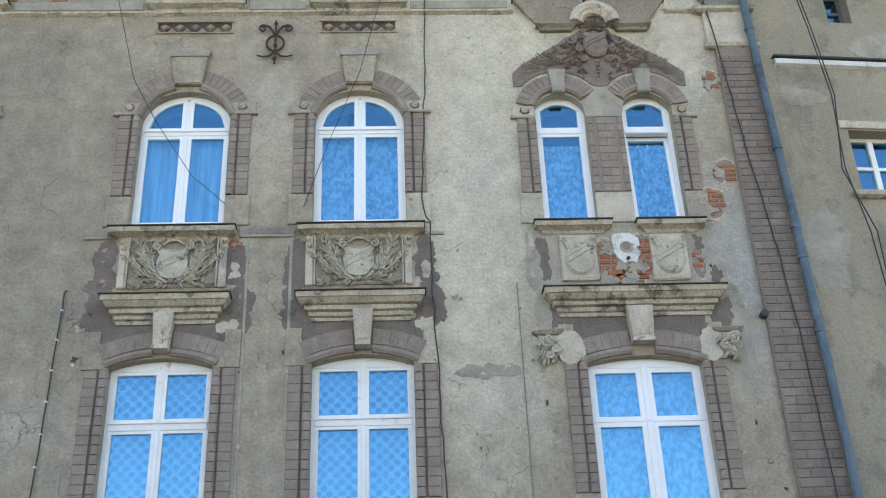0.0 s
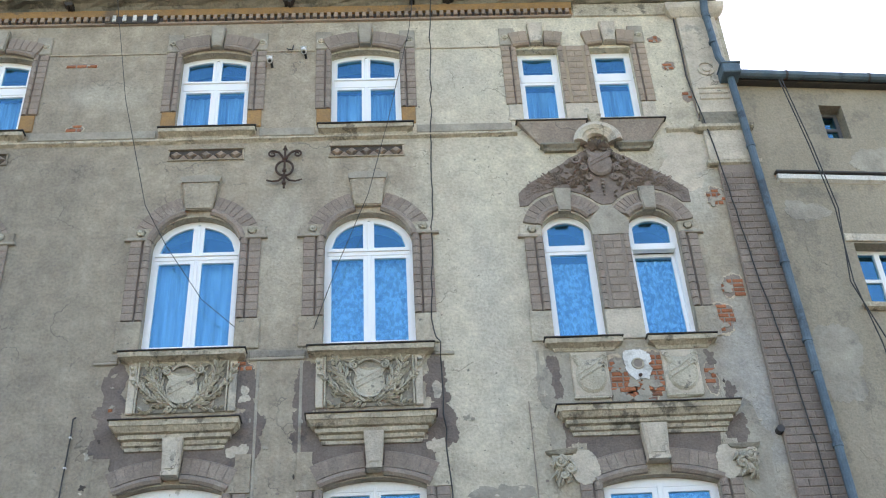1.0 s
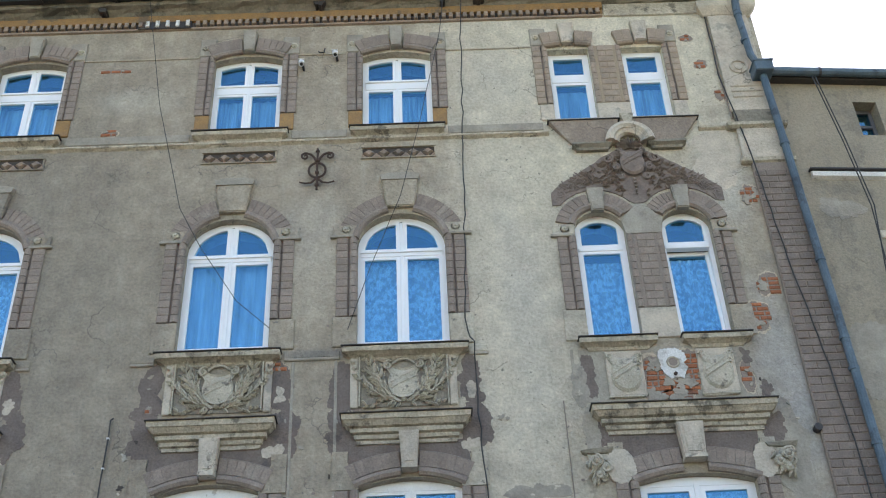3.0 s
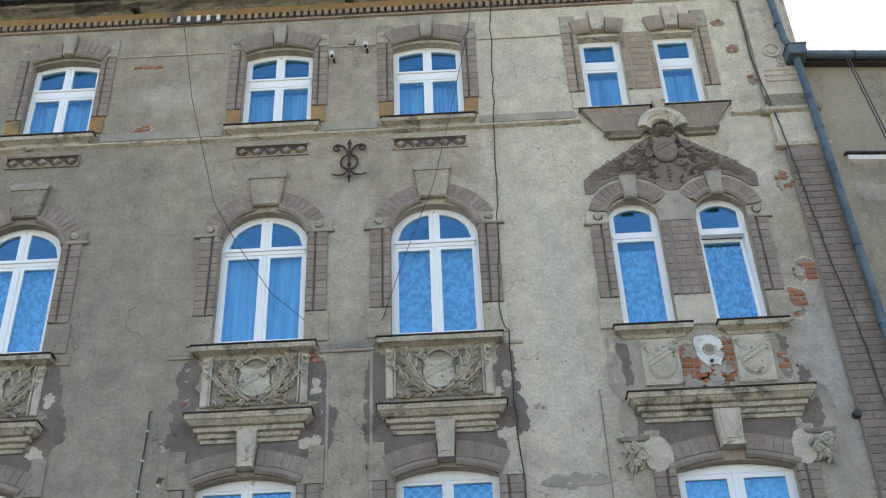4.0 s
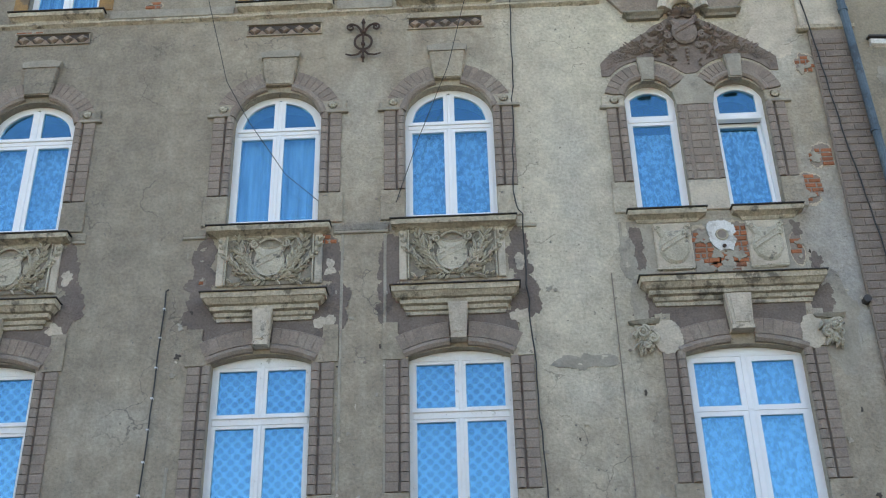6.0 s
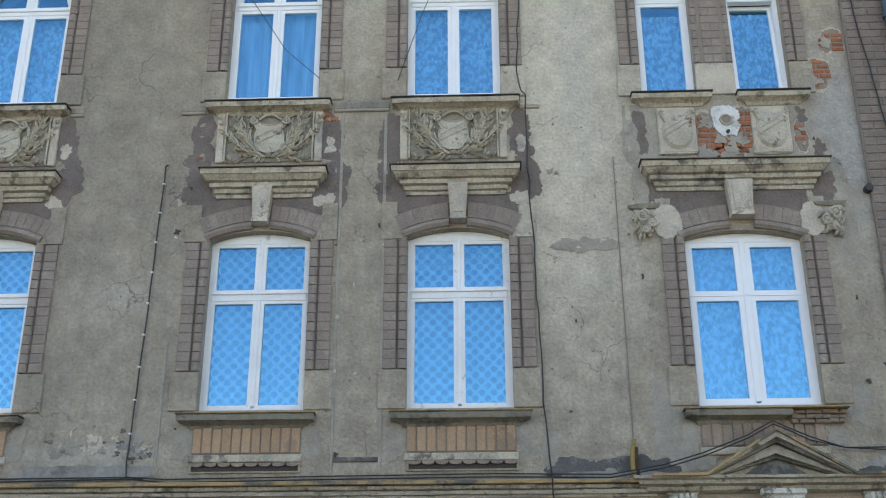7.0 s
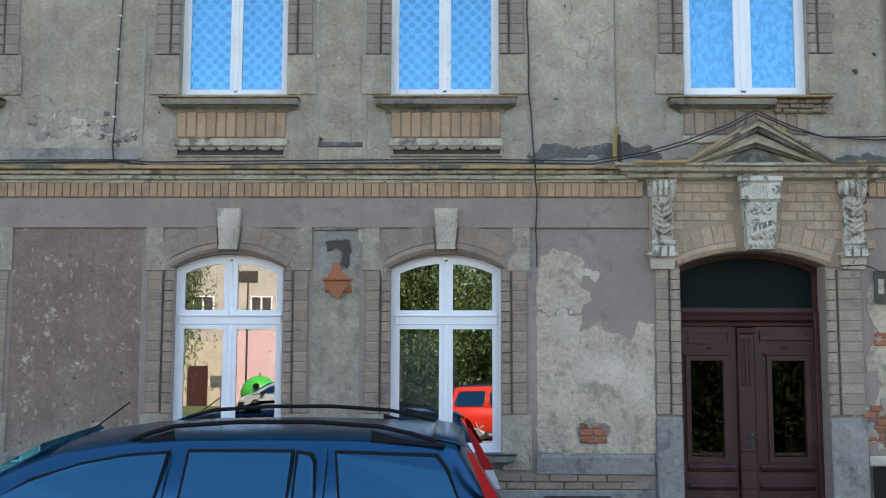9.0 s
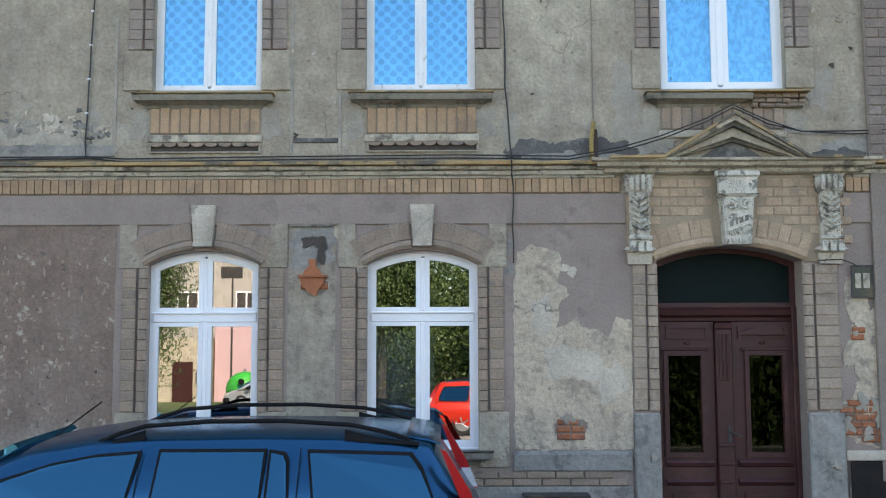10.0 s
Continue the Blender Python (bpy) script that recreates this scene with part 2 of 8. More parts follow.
M["relief"] = surface("carved_plaster", (0.53, 0.475, 0.375), (0.43, 0.385, 0.30), (0.20, 0.18, 0.15), scale=6, bump=0.6, bump_scale=60, mottle=0.25, stain_lo=0.56, stain_hi=0.63, stain_scale=9)
M["fan_pane"] = surface("dusty_dark_fanlight", (0.005, 0.011, 0.010), (0.008, 0.015, 0.014), scale=2, rough=0.7, bump=0.05)
M["fan_pane"].node_tree.nodes["Principled BSDF"].inputs["Specular IOR Level"].default_value = 0.12
# darker than the carving, to paint crevice shade behind the leaves
M["relief_ground"] = surface("shaded_relief_ground", (0.25, 0.22, 0.175), (0.31, 0.272, 0.215), (0.14, 0.124, 0.10), scale=6, bump=0.6, bump_scale=50)
M["relief_white"] = surface("flaking_white_relief", (0.62, 0.575, 0.48), (0.50, 0.455, 0.37), (0.22, 0.195, 0.16), scale=7, bump=0.6, bump_scale=60, mottle=0.2, stain_lo=0.53, stain_hi=0.58, stain_scale=11)
M["socle"] = surface("cement_socle", (0.315, 0.292, 0.255), (0.235, 0.22, 0.195), (0.155, 0.145, 0.13), scale=2.2, bump=0.6, bump_scale=30, streak=0.3, mottle=0.22)
M["brick_mauve"] = surface("mauve_painted_brick", (0.285, 0.225, 0.182), (0.245, 0.195, 0.16), (0.32, 0.265, 0.215), scale=8, bump=0.45, bump_scale=60, vary=0.09, mottle=0.15)
M["brick_brown"] = surface("dusty_brown_brick", (0.335, 0.24, 0.175), (0.27, 0.21, 0.162), (0.20, 0.16, 0.13), scale=7, bump=0.45, bump_scale=60, vary=0.12, mottle=0.15)
M["brick_pale"] = surface("yellowed_brick", (0.485, 0.345, 0.23), (0.41, 0.295, 0.20), (0.32, 0.235, 0.17), scale=7, bump=0.4, bump_scale=60, vary=0.1, mottle=0.14)
M["brick_buff"] = surface("buff_brick", (0.44, 0.285, 0.172), (0.385, 0.252, 0.156), (0.30, 0.20, 0.132), scale=9, bump=0.3, bump_scale=70, vary=0.14)
M["brick_red"] = surface("bare_red_brick", (0.40, 0.135, 0.06), (0.33, 0.115, 0.055), (0.22, 0.1, 0.065), scale=14, bump=0.6, bump_scale=60, vary=0.2)
M["brick_orange"] = surface("orange_stained_brick", (0.36, 0.20, 0.075), (0.27, 0.16, 0.075), (0.17, 0.12, 0.08), scale=9, bump=0.4, bump_scale=70, vary=0.15)
M["mortar"] = surface("mortar", (0.27, 0.217, 0.178), (0.235, 0.19, 0.157), scale=6, bump=0.5, bump_scale=60)
M["brick_tan"] = surface("dusty_tan_brick", (0.375, 0.285, 0.212), (0.315, 0.245, 0.187), (0.25, 0.195, 0.15), scale=7, bump=0.4, bump_scale=60, vary=0.1, mottle=0.15)
M["joint_pale"] = surface("pale_joint", (0.37, 0.285, 0.195), (0.32, 0.25, 0.175), scale=6, bump=0.4, bump_scale=60)
# near-black for soot, and for shade painted into slots and gaps
M["hollow"] = surface("soot_and_slot_shade", (0.055, 0.045, 0.038), (0.075, 0.06, 0.05), scale=6, bump=0.4, bump_scale=60)
M["pvc"] = surface("white_window_plastic", (0.86, 0.87, 0.88), (0.83, 0.84, 0.85), scale=4, rough=0.35, bump=0.0, grain=0.02)
M["old_white"] = surface("old_white_paint", (0.84, 0.84, 0.83), (0.77, 0.77, 0.76), (0.5, 0.49, 0.46), scale=6, rough=0.5, bump=0.12, bump_scale=70, grain=0.05, stain_lo=0.62, stain_hi=0.66, stain_scale=14)
# the sky's blue is strengthened in this glass's reflection and tint colours
M["glass"] = glass_material("sky_blue_glass", 0.15, (0.58, 0.84, 0.97), (0.27, 0.74, 1.0))
M["glass_street"] = glass_material("reflecting_window_glass", 0.22, (0.45, 0.5, 0.52))
M["glass_dark"] = glass_material("dark_door_glass", 0.0, (0.16, 0.2, 0.2), (0.5, 0.55, 0.5))
M["lace_dots"] = lace_material("dotted_net", 12.5, 0.2, 0.52, "dots", 0.92, 0.3)
M["lace_flowers"] = lace_material("flowered_net", 26.0, 0.42, 0.58, "flowers", 0.12, 0.62)
M["lace_folds"] = lace_material("folded_net", 14.0, 0.3, 0.7, "folds")
M["lace_thick"] = lace_material("thick_net", 16.0, 0.35, 0.65, "folds", 0.1, 0.7)
M["room"] = surface("dim_room", (0.12, 0.12, 0.13), (0.09, 0.09, 0.10), scale=0.8, bump=0.0)
M["door_red"] = surface("oxblood_door_paint", (0.055, 0.0095, 0.007), (0.04, 0.007, 0.0055), (0.075, 0.02, 0.016), scale=4, rough=0.5, bump=0.15, bump_scale=50, grain=0.1)
M["zinc"] = surface("zinc_sheet", (0.32, 0.36, 0.40), (0.25, 0.28, 0.32), (0.17, 0.19, 0.21), scale=3, rough=0.42, bump=0.05, metal=0.75, streak=0.3)
M["pipe_blue"] = surface("weathered_zinc_pipe", (0.055, 0.095, 0.125), (0.09, 0.135, 0.165), (0.04, 0.06, 0.075), scale=4, rough=0.55, bump=0.1, metal=0.1, streak=0.4, mottle=0.2)
M["black_cable"] = surface("black_cable", (0.02, 0.02, 0.02), (0.03, 0.03, 0.03), scale=4, rough=0.6, bump=0)
M["rust"] = surface("rusty_iron", (0.075, 0.04, 0.028), (0.05, 0.03, 0.022), (0.12, 0.06, 0.035), scale=15, rough=0.8, bump=0.4, bump_scale=90)
M["iron_yellow"] = surface("yellow_lichen_metal", (0.38, 0.25, 0.06), (0.26, 0.18, 0.06), (0.1, 0.09, 0.07), scale=10, rough=0.7, bump=0.3)
M["flashing"] = surface("ochre_flashing", (0.43, 0.275, 0.115), (0.33, 0.22, 0.10), (0.11, 0.095, 0.07), scale=4, rough=0.65, bump=0.2, stain_lo=0.5, stain_hi=0.58)
M["dark_metal"] = surface("dark_sheet_metal", (0.05, 0.045, 0.04), (0.035, 0.03, 0.03), (0.09, 0.07, 0.05), scale=4, rough=0.6, bump=0.15)
M["roof"] = surface("roof_felt", (0.05, 0.06, 0.06), (0.07, 0.08, 0.08), scale=3, rough=0.8)
M["asphalt"] = surface("asphalt", (0.05, 0.05, 0.052), (0.065, 0.064, 0.063), (0.04, 0.04, 0.04), scale=0.6, bump=0.6, bump_scale=80)
M["slab"] = surface("pavement_slab", (0.24, 0.235, 0.225), (0.19, 0.185, 0.18), (0.14, 0.135, 0.13), scale=1.5, bump=0.4, vary=0.1)
M["kerb"] = surface("concrete_kerb", (0.28, 0.275, 0.265), (0.22, 0.215, 0.21), scale=3, bump=0.4)
M["grass"] = surface("verge", (0.05, 0.085, 0.025), (0.07, 0.1, 0.03), (0.1, 0.09, 0.05), scale=2, bump=0.8, bump_scale=30)
M["brick_pilaster"] = surface("dark_mauve_brick", (0.225, 0.175, 0.145), (0.19, 0.15, 0.125), (0.26, 0.21, 0.175), scale=8, bump=0.45, bump_scale=60, vary=0.1, mottle=0.15)
M["neighbour"] = surface("neighbour_plaster", (0.295, 0.25, 0.183), (0.345, 0.29, 0.215), (0.225, 0.195, 0.15), scale=0.9, bump=0.45, bump_scale=40, streak=0.35,
                         streak_colour=(0.22, 0.2, 0.17), stain_lo=0.52, stain_hi=0.62)
M["white_plaster"] = surface("white_moulding", (0.72, 0.71, 0.68), (0.6, 0.59, 0.56), (0.4, 0.38, 0.34), scale=4, bump=0.3)
M["car_blue"] = surface("dark_blue_car_paint", (0.003, 0.074, 0.15), (0.003, 0.078, 0.158), scale=2, rough=0.24, bump=0, grain=0.04, metal=0.75)
M["car_black"] = surface("black_car_trim", (0.006, 0.006, 0.007), (0.008, 0.008, 0.009), scale=5, rough=0.75, bump=0)
M["car_black"].node_tree.nodes["Principled BSDF"].inputs["Specular IOR Level"].default_value = 0.2
M["hatch"] = surface("blackened_hatch", (0.014, 0.012, 0.011), (0.022, 0.018, 0.016), scale=6, rough=0.8, bump=0.2)
M["hatch"].node_tree.nodes["Principled BSDF"].inputs["Specular IOR Level"].default_value = 0.2
M["apron"] = surface("brown_apron_plaster", (0.30, 0.235, 0.185), (0.25, 0.20, 0.16), (0.36, 0.30, 0.235), scale=4, bump=0.5, bump_scale=40, mottle=0.2, cracks=0.8)
M["tyre"] = surface("tyre_rubber", (0.02, 0.02, 0.02), (0.028, 0.028, 0.028), scale=9, rough=0.9, bump=0.2)
M["rim"] = surface("alloy_rim", (0.55, 0.56, 0.58), (0.5, 0.5, 0.52), scale=5, rough=0.35, bump=0, metal=0.8, grain=0.03)
M["lamp_red"] = surface("red_lamp_plastic", (0.55, 0.015, 0.015), (0.45, 0.012, 0.012), scale=20, rough=0.2, bump=0, grain=0.05)
M["lamp_white"] = surface("clear_lamp_plastic", (0.7, 0.7, 0.72), (0.6, 0.6, 0.62), scale=20, rough=0.2, bump=0, grain=0.05)
M["white_plastic"] = surface("white_plastic", (0.75, 0.75, 0.75), (0.68, 0.68, 0.68), scale=9, rough=0.4, bump=0, grain=0.03)
M["cream_metal"] = surface("cream_painted_metal", (0.50, 0.48, 0.31), (0.44, 0.42, 0.28), (0.3, 0.28, 0.2), scale=3, rough=0.55, bump=0.1, streak=0.3, stain_lo=0.6, stain_hi=0.66)
M["bark"] = surface("bark", (0.09, 0.07, 0.05), (0.06, 0.05, 0.04), scale=6, bump=0.8, bump_scale=25)
M["leaf"] = surface("leaves", (0.045, 0.085, 0.02), (0.075, 0.12, 0.03), (0.03, 0.06, 0.018), scale=2.5, rough=0.6, bump=0, grain=0.3)
M["pink"] = surface("pink_render", (0.70, 0.47, 0.50), (0.64, 0.42, 0.45), scale=1, bump=0.2)
M["house_wall"] = surface("grey_beige_render", (0.44, 0.41, 0.37), (0.38, 0.36, 0.32), (0.3, 0.28, 0.25), scale=1, bump=0.3, streak=0.3)
M["tile_roof"] = surface("orange_roof_tiles", (0.5, 0.16, 0.06), (0.42, 0.13, 0.05), scale=3, bump=0.5, bump_scale=12)
M["green_plastic"] = surface("green_container_plastic", (0.02, 0.42, 0.05), (0.02, 0.36, 0.045), scale=3, rough=0.4, bump=0, grain=0.04)
M["silver"] = surface("silver_car_paint", (0.5, 0.52, 0.54), (0.47, 0.49, 0.51), scale=3, rough=0.3, bump=0, metal=0.5, grain=0.03)
M["red_paint"] = surface("red_car_paint", (0.6, 0.03, 0.015), (0.52, 0.025, 0.012), scale=3, rough=0.25, bump=0, grain=0.03)
M["enamel_green"] = surface("old_enamel", (0.035, 0.035, 0.02), (0.05, 0.048, 0.03), (0.1, 0.08, 0.04), scale=20, rough=0.4, bump=0.1)


# ---- building helpers ----
def part(name, bm, material, parent=None, label=""):
    me = bpy.data.meshes.new(name)
    bm.to_mesh(me)
    bm.free()
    return link_mesh(name, me, material, parent, label)


def link_mesh(name, me, material, parent=None, label=""):
    if not me.materials:
        me.materials.append(M[material])
    ob = new(name, me)
    if parent is not None:
        ob.parent = parent
        ob.matrix_parent_inverse = Matrix.Translation(-base_of(parent))
    return tagged(ob, label)


def base_of(ob):
    v = Vector(ob.location)
    while ob.parent is not None:
        ob = ob.parent
    return v


def thing(name, at, label, category, group="", kind=""):
    ob = new(name)
    ob.location = at
    ob.empty_display_size = 0.1
    return tagged(ob, label, category, group, kind)


def piece(name, me, at, parent, turn=0.0):
    """One brick, slab or slat: an object of its own on a shared mesh."""
    ob = new(name, me)
    ob.parent = parent
    ob.matrix_parent_inverse = Matrix.Translation(-Vector(parent.location))
    ob.location = at
    ob.rotation_euler = (0, turn, 0)
    return ob


def add_box(bm, x0, x1, y0, y1, z0, z1, bevel=0.0):
    vs = [bm.verts.new((x, y, z)) for x in (x0, x1) for y in (y0, y1) for z in (z0, z1)]
    fs = [bm.faces.new([vs[i] for i in q]) for q in ((0, 1, 3, 2), (4, 6, 7, 5), (0, 4, 5, 1), (2, 3, 7, 6), (0, 2, 6, 4), (1, 5, 7, 3))]
    if bevel:
        bmesh.ops.bevel(bm, geom=list({e for f in fs for e in f.edges}), offset=bevel, segments=1, affect="EDGES", profile=0.5)
    return fs


def box(x0, x1, y0, y1, z0, z1, bevel=0.0):
    bm = bmesh.new()
    add_box(bm, x0, x1, y0, y1, z0, z1, bevel)
    return bm


def add_prism(bm, outline, y0, y1):
    """A flat outline of (x, z) points, extruded from y0 (front) to y1 (back)."""
    front = [bm.verts.new((x, y0, z)) for x, z in outline]
    back = [bm.verts.new((x, y1, z)) for x, z in outline]
    n = len(outline)
    bm.faces.new(front)
    bm.faces.new(list(reversed(back)))
    for i in range(n):
        bm.faces.new((front[i], back[i], back[(i + 1) % n], front[(i + 1) % n]))


def prism(outline, y0, y1):
    bm = bmesh.new()
    add_prism(bm, outline, y0, y1)
    bmesh.ops.recalc_face_normals(bm, faces=bm.faces)
    return bm


def add_tube(bm, path, radius, sides=6, taper=None):
    """A round rod along a list of points."""
    rings = []
    path = [Vector(p) for p in path]
    for i, p in enumerate(path):
        d = (path[min(i + 1, len(path) - 1)] - path[max(i - 1, 0)]).normalized()
        a = d.cross(Vector((0.31, 0.9, 0.2))).normalized()
        b = d.cross(a)
        r = radius if taper is None else radius * (1 + (taper - 1) * i / (len(path) - 1))
        rings.append([bm.verts.new(p + a * r * math.cos(6.2832 * k / sides) + b * r * math.sin(6.2832 * k / sides)) for k in range(sides)])
    for r0, r1 in zip(rings, rings[1:]):
        for k in range(sides):
            bm.faces.new((r0[k], r0[(k + 1) % sides], r1[(k + 1) % sides], r1[k]))
    bm.faces.new(list(reversed(rings[0])))
    bm.faces.new(rings[-1])


def tube(path, radius, sides=6, taper=None):
    bm = bmesh.new()
    add_tube(bm, path, radius, sides, taper)
    bmesh.ops.recalc_face_normals(bm, faces=bm.faces)
    return bm


def add_moulding(bm, x0, x1, profile, back=0.0, returns=True, wobble=0.0, seed=0):
    """A cornice: profile of (projection, z) rising; its ends return to the wall with mitres. Edges are a little worn."""
    rnd = random.Random(seed)
    n = max(2, int((x1 - x0) / 0.12))
    rows = []
    for o, z in profile:
        e = o if returns else 0.0
        row = [bm.verts.new((x0 - e, back, z))]
        for i in range(n + 1):
            x = x0 - e + (x1 - x0 + 2 * e) * i / n
            row.append(bm.verts.new((x, -o + back + rnd.uniform(0, wobble), z + rnd.uniform(-wobble, wobble) * 0.6)))
        row.append(bm.verts.new((x1 + e, back, z)))
        rows.append(row)
    for a, b in zip(rows, rows[1:]):
        for i in range(len(a) - 1):
            bm.faces.new((a[i], a[i + 1], b[i + 1], b[i]))
    bm.faces.new(list(reversed(rows[0])))
    bm.faces.new(rows[-1])


def moulding(x0, x1, profile, **kw):
    bm = bmesh.new()
    add_moulding(bm, x0, x1, profile, **kw)
    bmesh.ops.recalc_face_normals(bm, faces=bm.faces)
    return bm


def blob(cx, cz, w, h, seed, n=120, rough=0.28):
    """An irregular outline with ragged, broken edges, for flaked plaster."""
    out = []
    off = Vector((seed * 3.17 % 50, seed * 1.31 % 50, 0))
    n = 60 if max(w, h) < 0.15 else 200
    low = 2.2 / math.sqrt(w * h)
    amp = rough * min(w, h)
    for i in range(n):
        a = 6.2832 * i / n
        c, s = math.cos(a), math.sin(a)
        k = (abs(c) ** 2.6 + abs(s) ** 2.6) ** (-1 / 2.6)
        x, z = 0.5 * w * c * k, 0.5 * h * s * k
        p = Vector((x, z, 0))
        d = amp * 0.75 * noise.noise(p * low + off) + min(amp * 0.32, 0.035) * noise.noise(p * 15.0 + off) + min(amp * 0.26, 0.022) * noise.noise(p * 38.0 + off) + min(amp * 0.15, 0.011) * noise.noise(p * 95.0 + off)
        q = max(0.3, 1 + d / math.hypot(x, z))
        out.append((cx + x * q, cz + z * q))
    return out


def arc_top(cx, half, z_spring, rise, n=14, left_first=True):
    """Points of a segmental or round arch from left to right."""
    if rise < 1e-4:
        return [(cx - half, z_spring), (cx + half, z_spring)]
    if rise < half * 0.8:
        r = (half * half + rise * rise) / (2 * rise)
        a = math.asin(half / r)
        return [(cx + r * math.sin(-a + 2 * a * i / n), z_spring + rise - r + r * math.cos(-a + 2 * a * i / n)) for i in range(n + 1)]
    return [(cx - half * math.cos(math.pi * i / n), z_spring + rise * math.sin(math.pi * i / n)) for i in range(n + 1)]


def wall_with_holes(name, outline, holes, y0, y1, material):
    bm = bmesh.new()
    edges = []
    for loop in (outline, *holes):
        vs = [bm.verts.new((x, y0, z)) for x, z in loop]
        edges += [bm.edges.new((vs[i], vs[(i + 1) % len(vs)])) for i in range(len(vs))]
    bmesh.ops.triangle_fill(bm, use_beauty=True, use_dissolve=False, edges=edges)
    ext = bmesh.ops.extrude_face_region(bm, geom=list(bm.faces))
    bmesh.ops.translate(bm, verts=[v for v in ext["geom"] if isinstance(v, bmesh.types.BMVert)], vec=(0, y1 - y0, 0))
    bmesh.ops.recalc_face_normals(bm, faces=bm.faces)
    return tagged(part(name, bm, material), "", "", "", "structure")


MESHES = {}


def brick_mesh(key, w, d, h, material, bevel=0.006):
    """A shared worn brick, its middle at the origin, its back at y = 0, its face at y = -d."""
    if key not in MESHES:
        bm = box(-w / 2, w / 2, -d, 0.0, -h / 2, h / 2)
        front = [e for e in bm.edges if all(v.co.y < -d * 0.5 for v in e.verts)]
        bmesh.ops.bevel(bm, geom=front, offset=bevel, segments=1, affect="EDGES")
        me = bpy.data.meshes.new("brick")
        bm.to_mesh(me)
        bm.free()
        me.materials.append(M[material])
        MESHES[key] = me
    return MESHES[key]


def roll_mesh(key, r, h, material):
    """A shared bullnose brick: a half round standing upright."""
    if key not in MESHES:
        bm = bmesh.new()
        n = 6
        pts = [(-r * math.cos(math.pi * i / n), -r * math.sin(math.pi * i / n) * 0.9) for i in range(n + 1)]
        lo = [bm.verts.new((x, y, -h / 2)) for x, y in pts]
        hi = [bm.verts.new((x, y, h / 2)) for x, y in pts]
        for i in range(n):
            bm.faces.new((lo[i], lo[i + 1], hi[i + 1], hi[i]))
        bm.faces.new(list(reversed(lo)))
        bm.faces.new(hi)
        bmesh.ops.recalc_face_normals(bm, faces=bm.faces)
        me = bpy.data.meshes.new("brick")
        bm.to_mesh(me)
        bm.free()
        me.materials.append(M[material])
        MESHES[key] = me
    return MESHES[key]

# ---- the plan: bays and storeys of the front, which stands in the plane y = 0 ----
BAY_Z, BAY_A, BAY_B, BAY_C = -4.76, -2.10, -0.20, 2.46
PAIR2, PAIR3 = (1.925, 2.865), (1.855, 2.76)
WALL_L, WALL_R = -9.0, 4.22


class Win:
    def __init__(self, cx, z0, half, spring, rise, trans, mullion=0.075, split=True):
        self.cx, self.z0, self.half, self.spring, self.rise, self.trans, self.mullion, self.split = cx, z0, half, spring, rise, trans, mullion, split

    def top(self, x, inset=0.0):
        u = x - self.cx
        if self.rise < 1e-4:
            return self.spring - inset
        if self.rise < self.half * 0.8:
            r = (self.half ** 2 + self.rise ** 2) / (2 * self.rise)
            return self.spring + self.rise - inset - r + math.sqrt(max(r * r - u * u, 0))
        h = self.half - inset
        return self.spring + (self.rise - inset) * math.sqrt(max(1 - (u / h) ** 2, 0))

    def outline(self, inset=0.0, n=16):
        xs = [self.cx - self.half + inset + (2 * self.half - 2 * inset) * (0.5 - 0.5 * math.cos(math.pi * i / n)) for i in range(n + 1)]
        return [(self.cx + self.half - inset, self.z0 + inset), (self.cx - self.half + inset, self.z0 + inset)] + [(x, self.top(x, inset)) for x in xs]

    def light(self, x0, x1, z0, z1, n=8):
        """One light between x0 and x1; z1 None: up to the arch."""
        xs = [x0 + (x1 - x0) * i / n for i in range(n + 1)]
        return [(x1, z0), (x0, z0)] + [(x, self.top(x, 0.034) if z1 is None else z1) for x in xs]


G0, GA, GB = (Win(c, 1.17, 0.485, 2.775, 0.125, (2.245, 2.40)) for c in (BAY_Z, BAY_A, -0.185))
F1 = [Win(c, 4.335, 0.486, 6.01, 0.09, (5.385, 5.53)) for c in (BAY_Z, BAY_A, BAY_B)]
F1C = Win(2.49, 4.33, 0.556, 5.95, 0.08, (5.365, 5.435), 0.11)
F2 = [Win(c, 7.555, 0.474, 8.80, 0.40, (8.655, 8.785)) for c in (BAY_Z, -2.08, -0.235)]
F2P = [Win(c, 7.53, 0.275, 8.92, 0.205, (8.63, 8.74), split=False) for c in PAIR2]
F3 = [Win(c, 10.515, 0.415, 11.60, 0.08, (11.11, 11.30)) for c in (-4.66, -2.045, -0.245)]
F3P = [Win(c, 10.50, 0.255, 11.625, 0.0, (11.12, 11.28), split=False) for c in PAIR3]
DOOR_L, DOOR_R, DOOR_SPRING, DOOR_RISE = 1.86, 3.13, 2.80, 0.125

door_hole = [(DOOR_R, 0.12), (DOOR_L, 0.12)] + arc_top((DOOR_L + DOOR_R) / 2, (DOOR_R - DOOR_L) / 2, DOOR_SPRING, DOOR_RISE)
wall_low = wall_with_holes("wall_front_low", [(WALL_L, -0.3), (WALL_L, 3.39), (WALL_R, 3.39), (WALL_R, -0.3)],
                           [w.outline() for w in (G0, GA, GB)] + [door_hole], 0.0, 0.42, "ground_paint")
tagged(wall_low, "mauve-brown painted street front with flaking paint", "wall")
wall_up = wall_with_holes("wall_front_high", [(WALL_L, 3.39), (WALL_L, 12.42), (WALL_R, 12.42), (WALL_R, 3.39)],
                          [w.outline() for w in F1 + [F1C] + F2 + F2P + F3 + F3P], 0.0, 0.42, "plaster")
